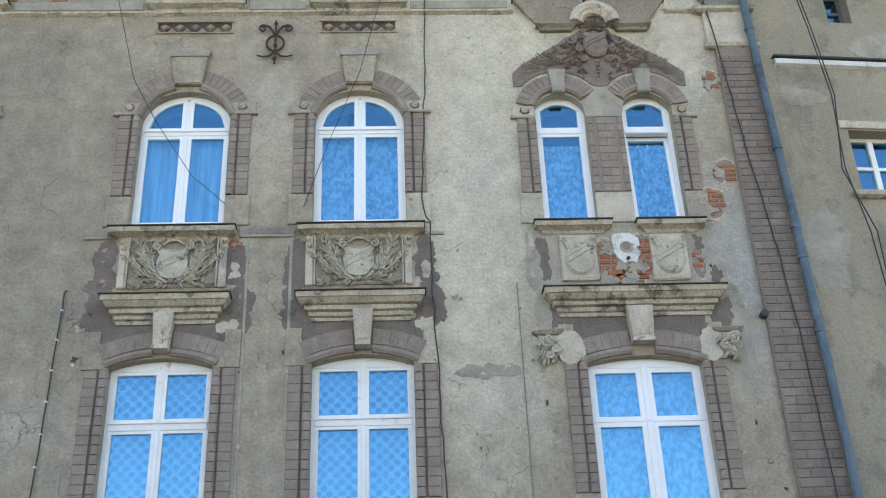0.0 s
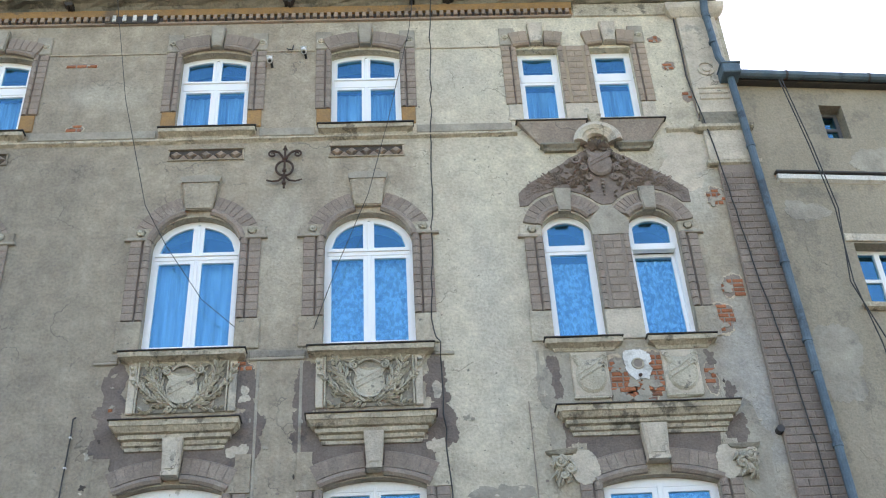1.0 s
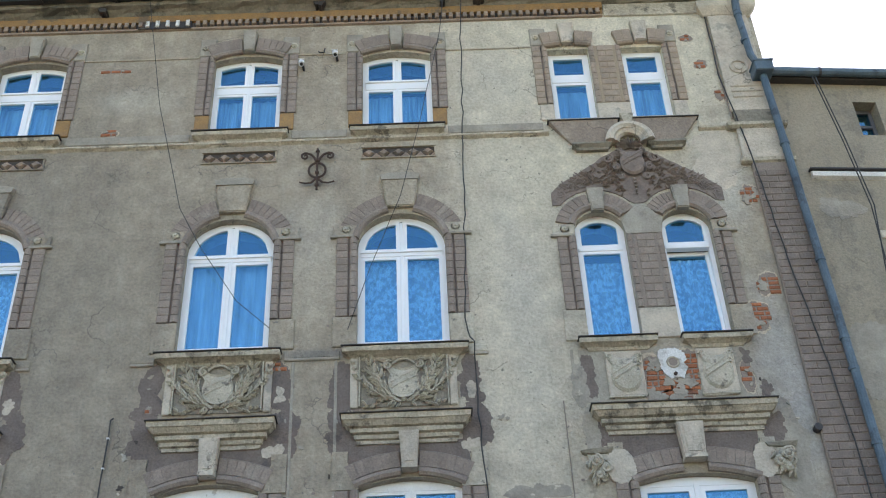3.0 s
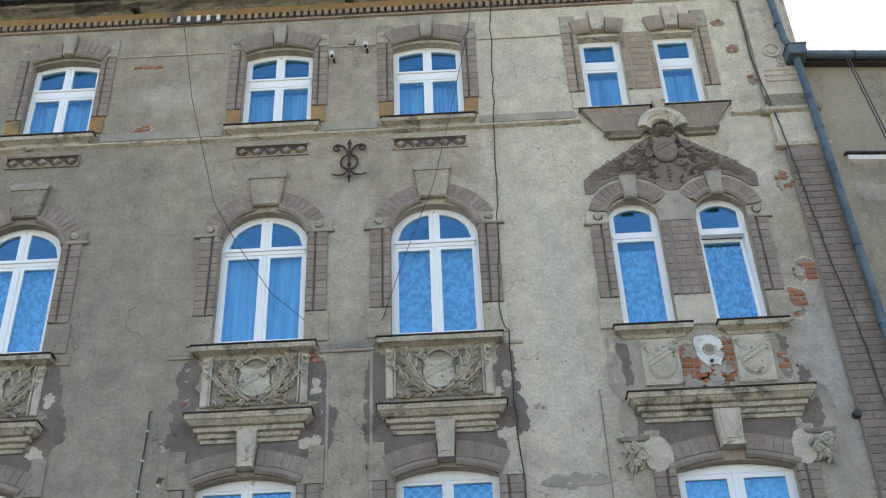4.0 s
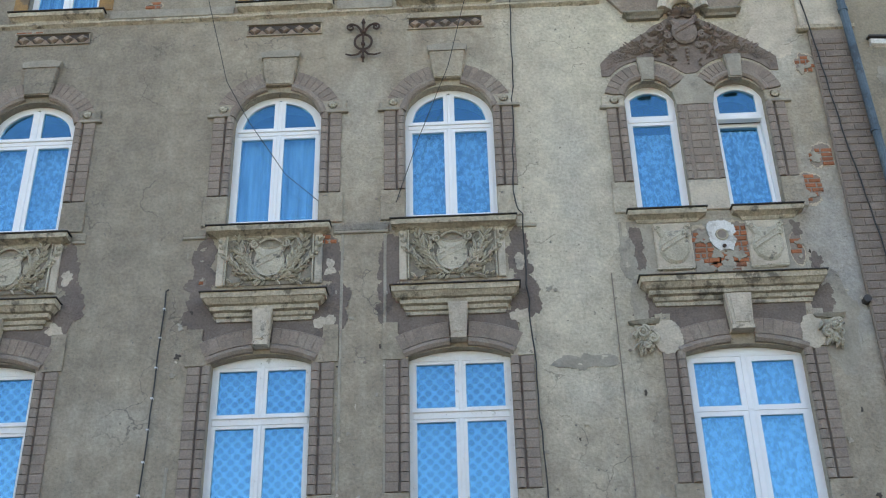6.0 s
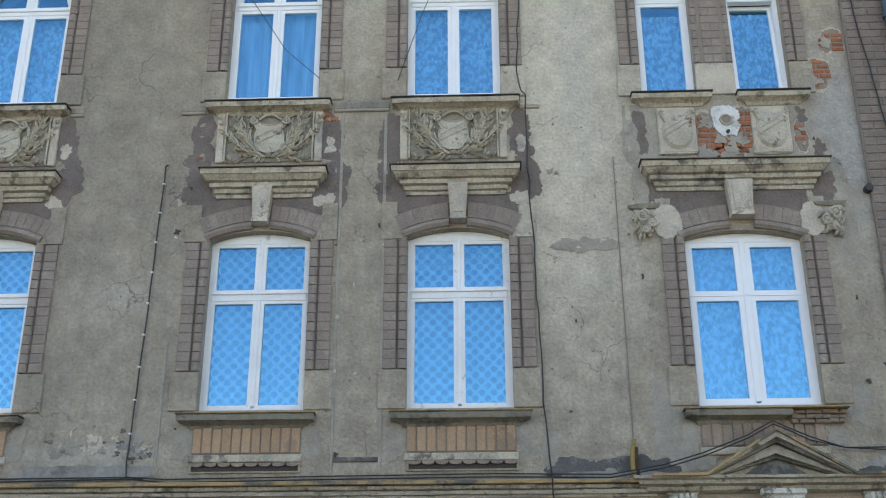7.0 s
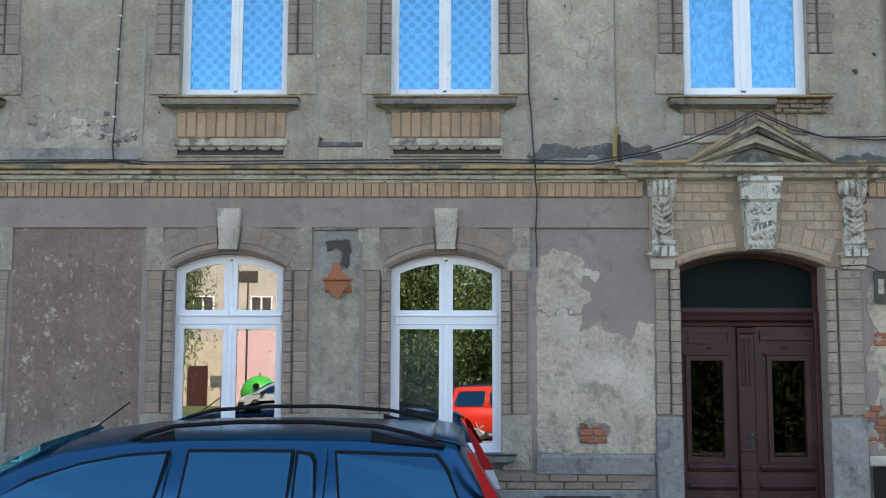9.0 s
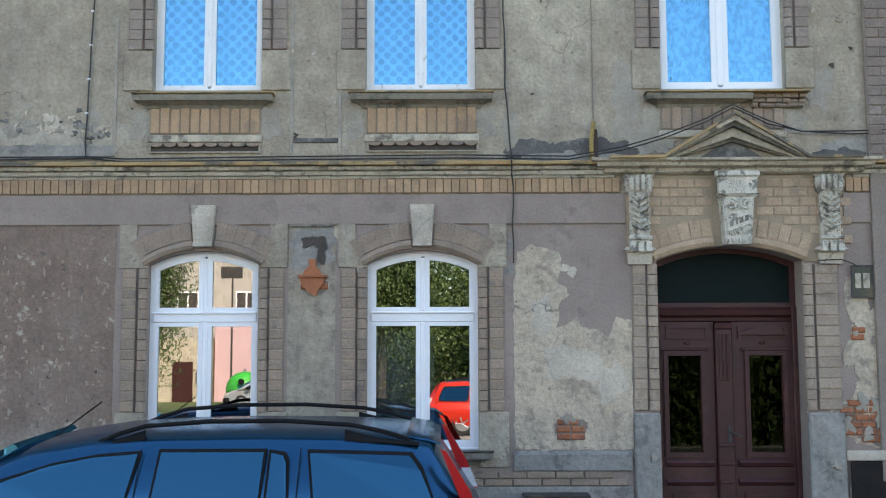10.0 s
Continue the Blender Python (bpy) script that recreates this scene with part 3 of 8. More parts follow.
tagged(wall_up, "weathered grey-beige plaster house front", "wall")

# the house behind its front
for k, (x0, x1, y0, y1, z0, z1, nm) in enumerate([(WALL_L, WALL_R, 3.2, 3.5, -0.3, 12.4, "wall_inner"), (WALL_R - 0.35, WALL_R, 0.42, 9.0, -0.3, 12.4, "wall_east"),
                                                  (WALL_L, WALL_L + 0.35, 0.42, 9.0, -0.3, 12.4, "wall_west"), (WALL_L, WALL_R, 8.7, 9.0, -0.3, 12.4, "wall_north")]):
    tagged(part(nm, box(x0, x1, y0, y1, z0, z1), "room" if nm == "wall_inner" else "plaster"), "plain house wall", "wall", "", "structure")
for z, nm in ((0.0, "floor"), (3.55, "floor_1"), (7.0, "floor_2"), (9.95, "floor_3"), (12.15, "ceiling")):
    tagged(part(nm, box(WALL_L + 0.35, WALL_R - 0.35, 0.43, 3.19, z - 0.12, z), "room"), "dim room floor", "floor", "", "structure")
for x, nm in ((-3.4, "wall_room"), (-1.15, "wall_room_1"), (1.2, "wall_room_2")):
    tagged(part(nm, box(x - 0.06, x + 0.06, 0.43, 3.19, 0.0, 12.0), "room"), "dim partition wall", "wall", "", "structure")
bm = bmesh.new()
vs = [bm.verts.new(p) for p in ((WALL_L, -0.30, 12.56), (WALL_R + 0.02, -0.30, 12.56), (WALL_R + 0.02, 4.6, 14.2), (WALL_L, 4.6, 14.2), (WALL_R + 0.02, 9.2, 12.56), (WALL_L, 9.2, 12.56))]
bm.faces.new((vs[0], vs[1], vs[2], vs[3])), bm.faces.new((vs[3], vs[2], vs[4], vs[5]))
bm.faces.new((vs[1], vs[4], vs[2])), bm.faces.new((vs[0], vs[3], vs[5]))
tagged(part("roof", bm, "roof"), "dark felt roof of the tenement", "roof", "", "structure")


# ---- windows ----
def ring(outer, inner, y0, y1):
    bm = bmesh.new()
    loops = [[bm.verts.new((x, y, z)) for x, z in lp] for lp, y in ((outer, y0), (inner, y0), (inner, y1), (outer, y1))]
    n = len(outer)
    for a, b in ((0, 1), (1, 2), (2, 3), (3, 0)):
        for i in range(n):
            j = (i + 1) % n
            bm.faces.new((loops[a][i], loops[a][j], loops[b][j], loops[b][i]))
    bmesh.ops.recalc_face_normals(bm, faces=bm.faces)
    return bm


def shrink(w, x0, x1, z0, z1, d, n=8):
    xs = [x0 + d + (x1 - x0 - 2 * d) * i / n for i in range(n + 1)]
    return [(x1 - d, z0 + d), (x0 + d, z0 + d)] + [(x, w.top(x, 0.034 + d) if z1 is None else z1 - d) for x in xs]


def build_window(w, label, frame_mat="pvc", glass="glass", depth=0.10, tilted=False, sash=0.045, head=False):
    root = thing("window_1", (w.cx, depth, w.z0), label, "window", "", "structure")
    part("window_frame", ring(w.outline(0.0), w.outline(0.042), depth, depth + 0.075), frame_mat, root)
    xl, xr = w.cx - w.half + 0.030, w.cx + w.half - 0.030
    m = w.mullion / 2
    t0, t1 = w.trans
    part("transom", box(xl, xr, depth - 0.012, depth + 0.07, t0 + 0.03, t1 - 0.03, 0.006), frame_mat, root)
    if t1 - t0 > 0.12 and w.split:
        part("drip_bar", box(xl, xr, depth - 0.028, depth - 0.008, t1 - 0.052, t1 - 0.034, 0.004), frame_mat, root)
    if w.split:
        part("mullion", box(w.cx - m * 0.55, w.cx + m * 0.55, depth - 0.016, depth + 0.07, w.z0 + 0.055, t0 + 0.03, 0.006), frame_mat, root)
        part("mullion", box(w.cx - m * 0.5, w.cx + m * 0.5, depth - 0.012, depth + 0.07, t1 - 0.03, w.top(w.cx, 0.06), 0.006), frame_mat, root)
        cols = ((xl, w.cx - m * 0.4), (w.cx + m * 0.4, xr))
    else:
        cols = ((xl, xr),)
    if head:
        xs = [w.cx - w.half + 0.02 + (2 * w.half - 0.04) * i / 12 for i in range(13)]
        zh = w.spring - 0.012
        part("head_board", prism([(xs[-1], zh), (xs[0], zh)] + [(x, w.top(x, 0.012) + 0.006) for x in xs], depth - 0.01, depth + 0.06), frame_mat, root)
    for x0, x1 in cols:
        for z0, z1 in ((w.z0 + 0.032, t0 + 0.04), (t1 - 0.04, w.spring - 0.006 if head else None)):
            lean = tilted and z0 < t0
            s = part("sash", ring(w.light(x0, x1, z0, z1), shrink(w, x0, x1, z0, z1, sash), depth - 0.004, depth + 0.05), frame_mat, root)
            p = part("pane", prism(shrink(w, x0, x1, z0, z1, sash - 0.004), depth + 0.018, depth + 0.024), glass, s)
            p.visible_shadow = False
            if lean:
                s.matrix_basis = Matrix.Translation((0, 0.03, z0)) @ Matrix.Rotation(radians(-3.2), 4, "X") @ Matrix.Translation((0, 0, -z0))
    part("window_board", box(w.cx - w.half, w.cx + w.half, depth - 0.03, depth + 0.03, w.z0 - 0.012, w.z0 + 0.014, 0.004), frame_mat, root)
    return root


COUNT = [1]


def repeat_window(root, w, label=""):
    COUNT[0] += 1
    c = copy_thing(root, pose(w.cx, root.location.y, w.z0))
    c.name = f"window_{COUNT[0]}"
    return tagged(c, label)


wg = build_window(GA, "white plastic ground-floor window with arched top reflecting the street", glass="glass_street")
repeat_window(wg, GB), repeat_window(wg, G0)


def more(w, label, **kw):
    COUNT[0] += 1
    r = build_window(w, label, **kw)
    r.name = f"window_{COUNT[0]}"
    return r


w1 = more(F1[1], "old white-painted wooden casement window with net curtains", frame_mat="old_white", sash=0.038, head=True)
repeat_window(w1, F1[2]), repeat_window(w1, F1[0])
more(F1C, "wide white plastic window with a thin glazing bar", head=True, sash=0.055)
w2 = more(F2[1], "white round-arched window above a carved panel")
repeat_window(w2, F2[2]), repeat_window(w2, F2[0])
more(F2P[0], "narrow white round-arched window, closed")
more(F2P[1], "narrow white round-arched window, tilted open", tilted=True)
w3 = more(F3[1], "small white four-light top-floor window", sash=0.038)
repeat_window(w3, F3[2]), repeat_window(w3, F3[0])
w4 = more(F3P[0], "narrow white top-floor window")
repeat_window(w4, F3P[1])


# ---- curtains ----
def curtain(w, z0, z1, x0, x1, material, label, seed=0, y=0.215, wave=0.014, hem=0.0):
    rnd = random.Random(seed)
    bm = bmesh.new()
    n, m = 40, 6
    ph = rnd.uniform(0, 6)
    rows = []
    for j in range(m + 1):
        row = []
        for i in range(n + 1):
            u = i / n
            x = x0 + (x1 - x0) * u
            z = z1 + (z0 - z1) * j / m
            if j == m and hem:
                z += hem * abs(math.sin(u * math.pi * 5))
            d = wave * (math.sin(u * (x1 - x0) * 60 + ph) + 0.5 * math.sin(u * (x1 - x0) * 131 + 2 * ph)) * (0.4 + 0.6 * j / m)
            row.append(bm.verts.new((x, y + d, z)))
        rows.append(row)
    for a, b in zip(rows, rows[1:]):
        for i in range(n):
            bm.faces.new((a[i], a[i + 1], b[i + 1], b[i]))
    for f in bm.faces:
        f.smooth = True
    return tagged(part("net_curtain", bm, material), label, "curtain")


for k, w in enumerate(F1):
    curtain(w, 4.36, 6.0, w.cx - 0.44, w.cx + 0.44, "lace_dots", "white dotted net curtain behind the window", k)
curtain(F1C, 4.36, 6.0, 1.95, 2.99, "lace_flowers", "white flowered net curtain behind the window", 5)
for k, w in enumerate(F2):
    curtain(w, 7.6, 8.72, w.cx - 0.43, w.cx + 0.43, "lace_folds" if k == 1 else "lace_flowers", "white net curtain hanging in folds" if k == 1 else "white flowered net curtain", 10 + k, wave=0.022 if k == 1 else 0.008)
for k, w in enumerate(F2P):
    curtain(w, 7.56, 8.58, w.cx - 0.25, w.cx + 0.25, "lace_flowers", "short white lace cafe curtain", 20 + k, hem=0.03)
for k, w in enumerate(F3):
    curtain(w, 10.45, 11.12, w.cx - 0.38, w.cx + 0.38, "lace_thick", "white net curtain in a top-floor window", 30 + k, wave=0.022)
for k, w in enumerate(F3P):
    curtain(w, 10.45, 11.1, w.cx - 0.23, w.cx + 0.23, "lace_thick", "white lace curtain in a top-floor window", 40 + k, hem=0.02)
curtain(GB, 1.25, 2.2, GB.cx - 0.42, GB.cx + 0.1, "lace_folds", "dark-looking net curtain in folds behind the street window", 50)


# ---- brick surrounds of the windows ----
def voussoirs(root, name, cx, zc, r0, r1, a0, a1, n, d, material, gap=0.009, sx=1.0):
    """Wedge bricks of an arch round (cx, zc) between two radii, from angle a0 to a1 (radians from straight up)."""
    ts = [a0 + (a1 - a0) * i / 12 for i in range(13)]
    bed = [(cx + sx * (r1 - 0.006) * math.sin(t), zc + (r1 - 0.006) * math.cos(t)) for t in ts] + [(cx + sx * (r0 + 0.006) * math.sin(t), zc + (r0 + 0.006) * math.cos(t)) for t in reversed(ts)]
    part("mortar_bed", prism(bed, -d + 0.007, 0.0), "joint_pale" if material in ("brick_pale", "brick_brown", "brick_tan") else "mortar", root)
    for i in range(n):
        b0, b1 = a0 + (a1 - a0) * i / n, a0 + (a1 - a0) * (i + 1) / n
        g = gap / (r0 + r1)
        pts = []
        for r, a in ((r0, b0 + g), (r1, b0 + g), (r1, (b0 + b1) / 2), (r1, b1 - g), (r0, b1 - g), (r0, (b0 + b1) / 2)):
            pts.append((cx + sx * r * math.sin(a), zc + r * math.cos(a)))
        part(name, prism(pts, -d, 0.0), material, root)


def roll_arch(root, cx, zc, r, a0, a1, rad, material, y=-0.005):
    path = [(cx + r * math.sin(a0 + (a1 - a0) * i / 14), y, zc + r * math.cos(a0 + (a1 - a0) * i / 14)) for i in range(15)]
    part("roll_moulding", tube(path, rad, 8), material, root)


def jamb(root, x_edge, side, z0, z1, ext, material, course=0.092, roll=0.042):
    """One brick jamb: a bullnose strip at the opening, a groove, and a flat strip."""
    n = max(1, round((z1 - z0) / course))
    h = (z1 - z0) / n
    w = ext - 2 * roll - 0.013
    xr, xb = x_edge + side * (roll - 0.004), x_edge + side * (ext - w / 2)
    xs = sorted((x_edge, x_edge + side * ext))
    # dark mauve groove floor, painting the shade between the two strips
    part("groove", box(xs[0] + 0.002, xs[1] - 0.002, -0.001, 0.03, z0 + 0.002, z1 - 0.002), "mauve", root)
    part("mortar_bed", box(xb - w / 2 + 0.003, xb + w / 2 - 0.003, -0.015, 0.03, z0 + 0.004, z1 - 0.004), "joint_pale" if material in ("brick_pale", "brick_brown", "brick_tan") else "mortar", root)
    rm = roll_mesh(f"roll{roll}{h:.4f}{material}", roll, h - 0.008, material)
    bmh = brick_mesh(f"jb{w:.3f}{h:.4f}{material}", w, 0.022, h - 0.009, material)
    for i in range(n):
        z = z0 + h * (i + 0.5)
        piece("brick", rm, (xr, -0.002, z), root)
        piece("brick", bmh, (xb + random.uniform(-0.002, 0.002), random.uniform(-0.002, 0.002), z), root)


def keystone(root, cx, z0, z1, w0, w1, proud, material, fluted=True, label="tapered plaster keystone"):
    bm = bmesh.new()
    add_prism(bm, [(cx + w0, z0), (cx - w0, z0), (cx - w1, z1), (cx + w1, z1)], -proud, 0.0)
    bmesh.ops.recalc_face_normals(bm, faces=bm.faces)
    bmesh.ops.bevel(bm, geom=[e for e in bm.edges if all(v.co.y < -proud * 0.5 for v in e.verts)], offset=0.012, segments=2, affect="EDGES")
    if fluted:
        h = z1 - z0
        add_prism(bm, [(cx + w0 * 0.62, z0 + h * 0.16), (cx - w0 * 0.62, z0 + h * 0.16), (cx - w1 * 0.64, z1 - h * 0.08), (cx + w1 * 0.64, z1 - h * 0.08)], -proud - 0.009, -proud + 0.004)
        add_prism(bm, [(cx + w0 * 1.06, z0 - 0.005), (cx - w0 * 1.06, z0 - 0.005), (cx - w0 * 1.06, z0 + h * 0.09), (cx + w0 * 1.06, z0 + h * 0.09)], -proud - 0.014, 0.0)
        bmesh.ops.recalc_face_normals(bm, faces=bm.faces)
    return part("keystone", bm, material, root, label)


def rosette(root, x, z, r=0.05, material="relief"):
    bm = bmesh.new()
    for k in range(7):
        a = 6.2832 * k / 7
        bmesh.ops.create_icosphere(bm, subdivisions=1, radius=r * 0.42, matrix=Matrix.Translation((x + 0.55 * r * math.cos(a), -0.03, z + 0.55 * r * math.sin(a))))
    bmesh.ops.create_icosphere(bm, subdivisions=1, radius=r * 0.4, matrix=Matrix.Translation((x, -0.042, z)))
    add_prism(bm, [(x + r * 1.15 * math.cos(6.2832 * k / 14), z + r * 1.15 * math.sin(6.2832 * k / 14)) for k in range(14)], -0.026, 0.0)
    part("rosette", bm, material, root)


def seg_radius(half, rise):
    return (half * half + rise * rise) / (2 * rise)


def segment_surround(w, z_jamb0, z_jamb1, material, arch_mat, key, label, ext=0.22, ring_w=0.15, block_low=None, block_mat="plaster", n_v=6, key_mat="plaster_pale"):
    """Brick jambs, segmental brick arch with its keystone, and the plaster blocks at their ends."""
    root = thing("window_surround", (w.cx, 0, w.z0), label, "window surround", "brick window surrounds", "structure")
    cx = w.cx
    for s in (-1, 1):
        jamb(root, cx + s * w.half, s, z_jamb0, z_jamb1, ext, material)
        xs = sorted((cx + s * w.half, cx + s * (w.half + ext + 0.04)))
        if block_low is not None:
            part("plaster_block", box(xs[0], xs[1], -0.022, 0.02, block_low, z_jamb0 - 0.004, 0.008), block_mat, root)
        part("plaster_block", prism([(cx + s * (w.half - 0.002), z_jamb1 + 0.004), (cx + s * (w.half + ext + 0.03), z_jamb1 + 0.004), (cx + s * (w.half + ext + 0.03), z_jamb1 + 0.39),
                                     (cx + s * (w.half + 0.10), z_jamb1 + 0.39), (cx + s * (w.half + 0.105), z_jamb1 + 0.285), (cx + s * (w.half + 0.01), z_jamb1 + 0.075)], -0.02, 0.01), block_mat, root)
    rise = w.rise + 0.015
    r = seg_radius(w.half, rise)
    zc = w.spring + rise - r
    a = math.asin(min(1, (w.half + 0.005) / r))
    gap = (key[2] + key[3]) / 2 / r
    for s in (-1, 1):
        a0, a1 = sorted((s * gap, s * (a + 0.02)))
        voussoirs(root, "brick", cx, zc, r + 0.085, r + 0.085 + ring_w, a0, a1, n_v, 0.024, arch_mat, gap=0.005)
        roll_arch(root, cx, zc, r + 0.04, a0, a1, 0.045, arch_mat)
        part("label_moulding", tube([(cx + (r + 0.088 + ring_w) * math.sin(t), -0.012, zc + (r + 0.088 + ring_w) * math.cos(t)) for t in [a0 + (a1 - a0) * i / 10 for i in range(11)]], 0.012, 6), "mortar", root)
    keystone(root, cx, key[0], key[1], key[2], key[3], key[4] if len(key) > 4 else 0.075, key_mat)
    return root


def copy_surround(root, cx):
    return copy_thing(root, pose(cx, 0, root.location.z))


sg = segment_surround(GA, 1.50, 2.745, "brick_brown", "brick_brown", (2.935, 3.295, 0.078, 0.108), "dusty brown brick surround of a street window", block_low=1.02)
copy_surround(sg, GB.cx), copy_surround(sg, G0.cx)
s1 = segment_surround(F1[1], 4.70, 5.985, "brick_mauve", "brick_mauve", (6.15, 6.535, 0.070, 0.098, 0.12), "mauve painted brick window surround with keystone", block_low=4.33)
copy_surround(s1, F1[2].cx), copy_surround(s1, F1[0].cx)
s1c = segment_surround(F1C, 4.70, 5.97, "brick_mauve", "brick_mauve", (6.14, 6.515, 0.10, 0.128, 0.12), "mauve brick surround of the wide window", block_low=4.33, ext=0.215)


def round_surround(w, z0, z1, ring_w, key, label, ext=0.22, both=(True, True), n_v=9):
    reach = {-1: 1.33 if both[0] else 0.98, 1: 1.33 if both[1] else 0.98}
    root = thing("window_surround", (w.cx, 0, w.z0), label, "window surround", "brick window surrounds", "structure")
    cx = w.cx
    for s, on in zip((-1, 1), both):
        if on:
            jamb(root, cx + s * w.half, s, z0, z1, ext, "brick_mauve")
            xs = sorted((cx + s * w.half, cx + s * (w.half + ext + 0.035)))
            part("plaster_block", box(xs[0], xs[1], -0.022, 0.02, w.z0 - 0.03, z0 - 0.004, 0.008), "plaster", root)
            part("impost_block", box(xs[0] + (0.0 if s > 0 else -0.01), xs[1] + (0.01 if s > 0 else 0.0), -0.026, 0.02, z1 + 0.004, z1 + 0.155, 0.008), "plaster", root)
            part("impost_ledge", box(xs[0] + (0.02 if s > 0 else -0.035), xs[1] + (0.035 if s > 0 else -0.02), -0.04, 0.02, z1 - 0.012, z1 + 0.022, 0.006), "plaster_smooth", root)
            rosette(root, cx + s * (w.half + ext * 0.55), z1 + 0.09, 0.045)
    zc = w.spring + 0.02
    r = w.half * 0.985
    gap = (key[2] + 0.01) / (r + 0.1)
    sq = (w.top(cx) - zc) / r
    for s in (-1, 1):
        a0, a1 = sorted((s * gap, s * reach[s]))
        voussoirs(root, "brick", cx, zc + r * (sq - 1) * 0.7, r + 0.085, r + 0.085 + ring_w, a0, a1, n_v, 0.024, "brick_mauve")
        roll_arch(root, cx, zc + r * (sq - 1) * 0.7, r + 0.045, a0, a1, 0.045, "brick_mauve")
    return root


s2 = round_surround(F2[1], 7.885, 8.89, 0.165, (9.27, 9.72, 0.15, 0.225), "mauve brick surround of a round-arched window")
cxk = F2[1].cx
keystone(s2, cxk, 9.265, 9.64, 0.15, 0.20, 0.06, "plaster", fluted=False)
part("keystone_cap", prism([(cxk - 0.205, 9.63), (cxk + 0.205, 9.63), (cxk + 0.225, 9.70), (cxk + 0.12, 9.725), (cxk - 0.13, 9.72), (cxk - 0.22, 9.70)], -0.072, 0.0), "plaster_smooth", s2)
copy_surround(s2, F2[2].cx), copy_surround(s2, F2[0].cx)
for k, w in enumerate(F2P):
    sp = round_surround(w, 7.865, 8.80, 0.13, (9.10, 9.42, 0.07, 0.09), "mauve brick surround of a narrow arched window", ext=0.20, both=(k == 0, k == 1), n_v=6)
    keystone(sp, w.cx, 9.105, 9.42, 0.068, 0.095, 0.07, "plaster_smooth", fluted=False)


def pier(name, x0, x1, z0, z1, material, label, course=0.092, roll=True):
    """The brick pier between two narrow windows."""
    root = thing(name, ((x0 + x1) / 2, 0, z0), label, "brick pier", "", "structure")
    part("mortar_bed", box(x0 + 0.004, x1 - 0.004, -0.016, 0.03, z0, z1), "joint_pale" if material in ("brick_brown", "brick_pale", "brick_tan") else "mortar", root)
    n = round((z1 - z0) / course)
    h = (z1 - z0) / n
    rr = 0.036
    rm = roll_mesh(f"roll{rr}{h:.4f}{material}", rr, h - 0.008, material)
    full = x1 - x0 - 4 * rr - 0.05
    big = brick_mesh(f"pb{full:.3f}{h:.4f}{material}", full - 0.006, 0.024, h - 0.009, material)
    hw = full / 2
    small = brick_mesh(f"ps{full:.3f}{h:.4f}{material}", hw - 0.008, 0.024, h - 0.009, material)
    xc = (x0 + x1) / 2
    for i in range(n):
        z = z0 + h * (i + 0.5)
        for s in (-1, 1):
            piece("brick", rm, (xc + s * ((x1 - x0) / 2 - rr + 0.002), -0.002, z), root)
        if i % 2:
            piece("brick", big, (xc, 0, z), root)
        else:
            for s in (-1, 1):
                piece("brick", small, (xc + s * hw / 2, 0, z), root)
    return root


pier("brick_pier", 2.20, 2.59, 7.865, 8.80, "brick_mauve", "mauve brick pier between the arched windows")
part("plaster_block", box(2.20, 2.59, -0.022, 0.02, 7.50, 7.86, 0.008), "plaster_pale", wall_up)
part("plaster_block", prism([(2.20, 8.804), (2.59, 8.804), (2.62, 8.98), (2.45, 9.2), (2.35, 9.2), (2.17, 8.98)], -0.024, 0.01), "plaster_smooth", wall_up)
pier("brick_pier", 2.11, 2.505, 10.72, 11.66, "brick_tan", "dusty brick pier between the top-floor windows")
part("plaster_block", box(2.11, 2.505, -0.022, 0.02, 10.46, 10.716, 0.008), "plaster_pale", wall_up)


def top_surround(w, label, sides=(True, True), flat=False):
    root = thing("window_surround", (w.cx, 0, w.z0), label, "window surround", "brick window surrounds", "structure")
    cx, ext = w.cx, 0.185
    mat = "brick_tan" if flat else "brick_mauve"
    for s, on in zip((-1, 1), sides):
        if on:
            jamb(root, cx + s * w.half, s, 10.725, 11.685, ext, mat, roll=0.034)
            xs = sorted((cx + s * w.half, cx + s * (w.half + ext - 0.02)))
            part("stained_block", box(xs[0], xs[1], -0.02, 0.02, 10.47, 10.72, 0.008), "plaster_pale" if flat else "brick_orange", root)
            part("impost_block", box(xs[0] + (0.0 if s > 0 else -0.03), xs[1] + (0.03 if s > 0 else 0.0), -0.024, 0.02, 11.69, 11.985, 0.01), "plaster_smooth", root)
            rosette(root, cx + s * (w.half + ext * 0.68), 11.82, 0.045)
    rise = 0.10 if not flat else 0.03
    h2 = w.half + 0.02
    r = seg_radius(h2, rise)
    zc = (11.725 if not flat else 11.68) - r
    a = math.asin(h2 / r)
    kw = 0.075 if not flat else 0.085
    for s in (-1, 1):
        a0, a1 = sorted((s * (kw + 0.006) / r, s * (a - (0.01 if not flat else -0.01))))
        voussoirs(root, "brick", cx, zc, r + 0.06, r + 0.225, a0, a1, 5 if not flat else 2, 0.05, mat)
        roll_arch(root, cx, zc, r + 0.03, a0, a1, 0.04, mat, y=-0.02)
    keystone(root, cx, 11.72 if not flat else 11.68, 12.06 if not flat else 12.02, kw - 0.012, kw + 0.012, 0.085, "plaster_pale" if flat else "plaster_smooth", fluted=False)
    return root


s3 = top_surround(F3[1], "mauve brick surround of a top-floor window")
copy_surround(s3, F3[2].cx), copy_surround(s3, F3[0].cx)
top_surround(F3P[0], "pale brick surround of a narrow top-floor window", (True, False), True)
top_surround(F3P[1], "pale brick surround of a narrow top-floor window", (False, True), True)
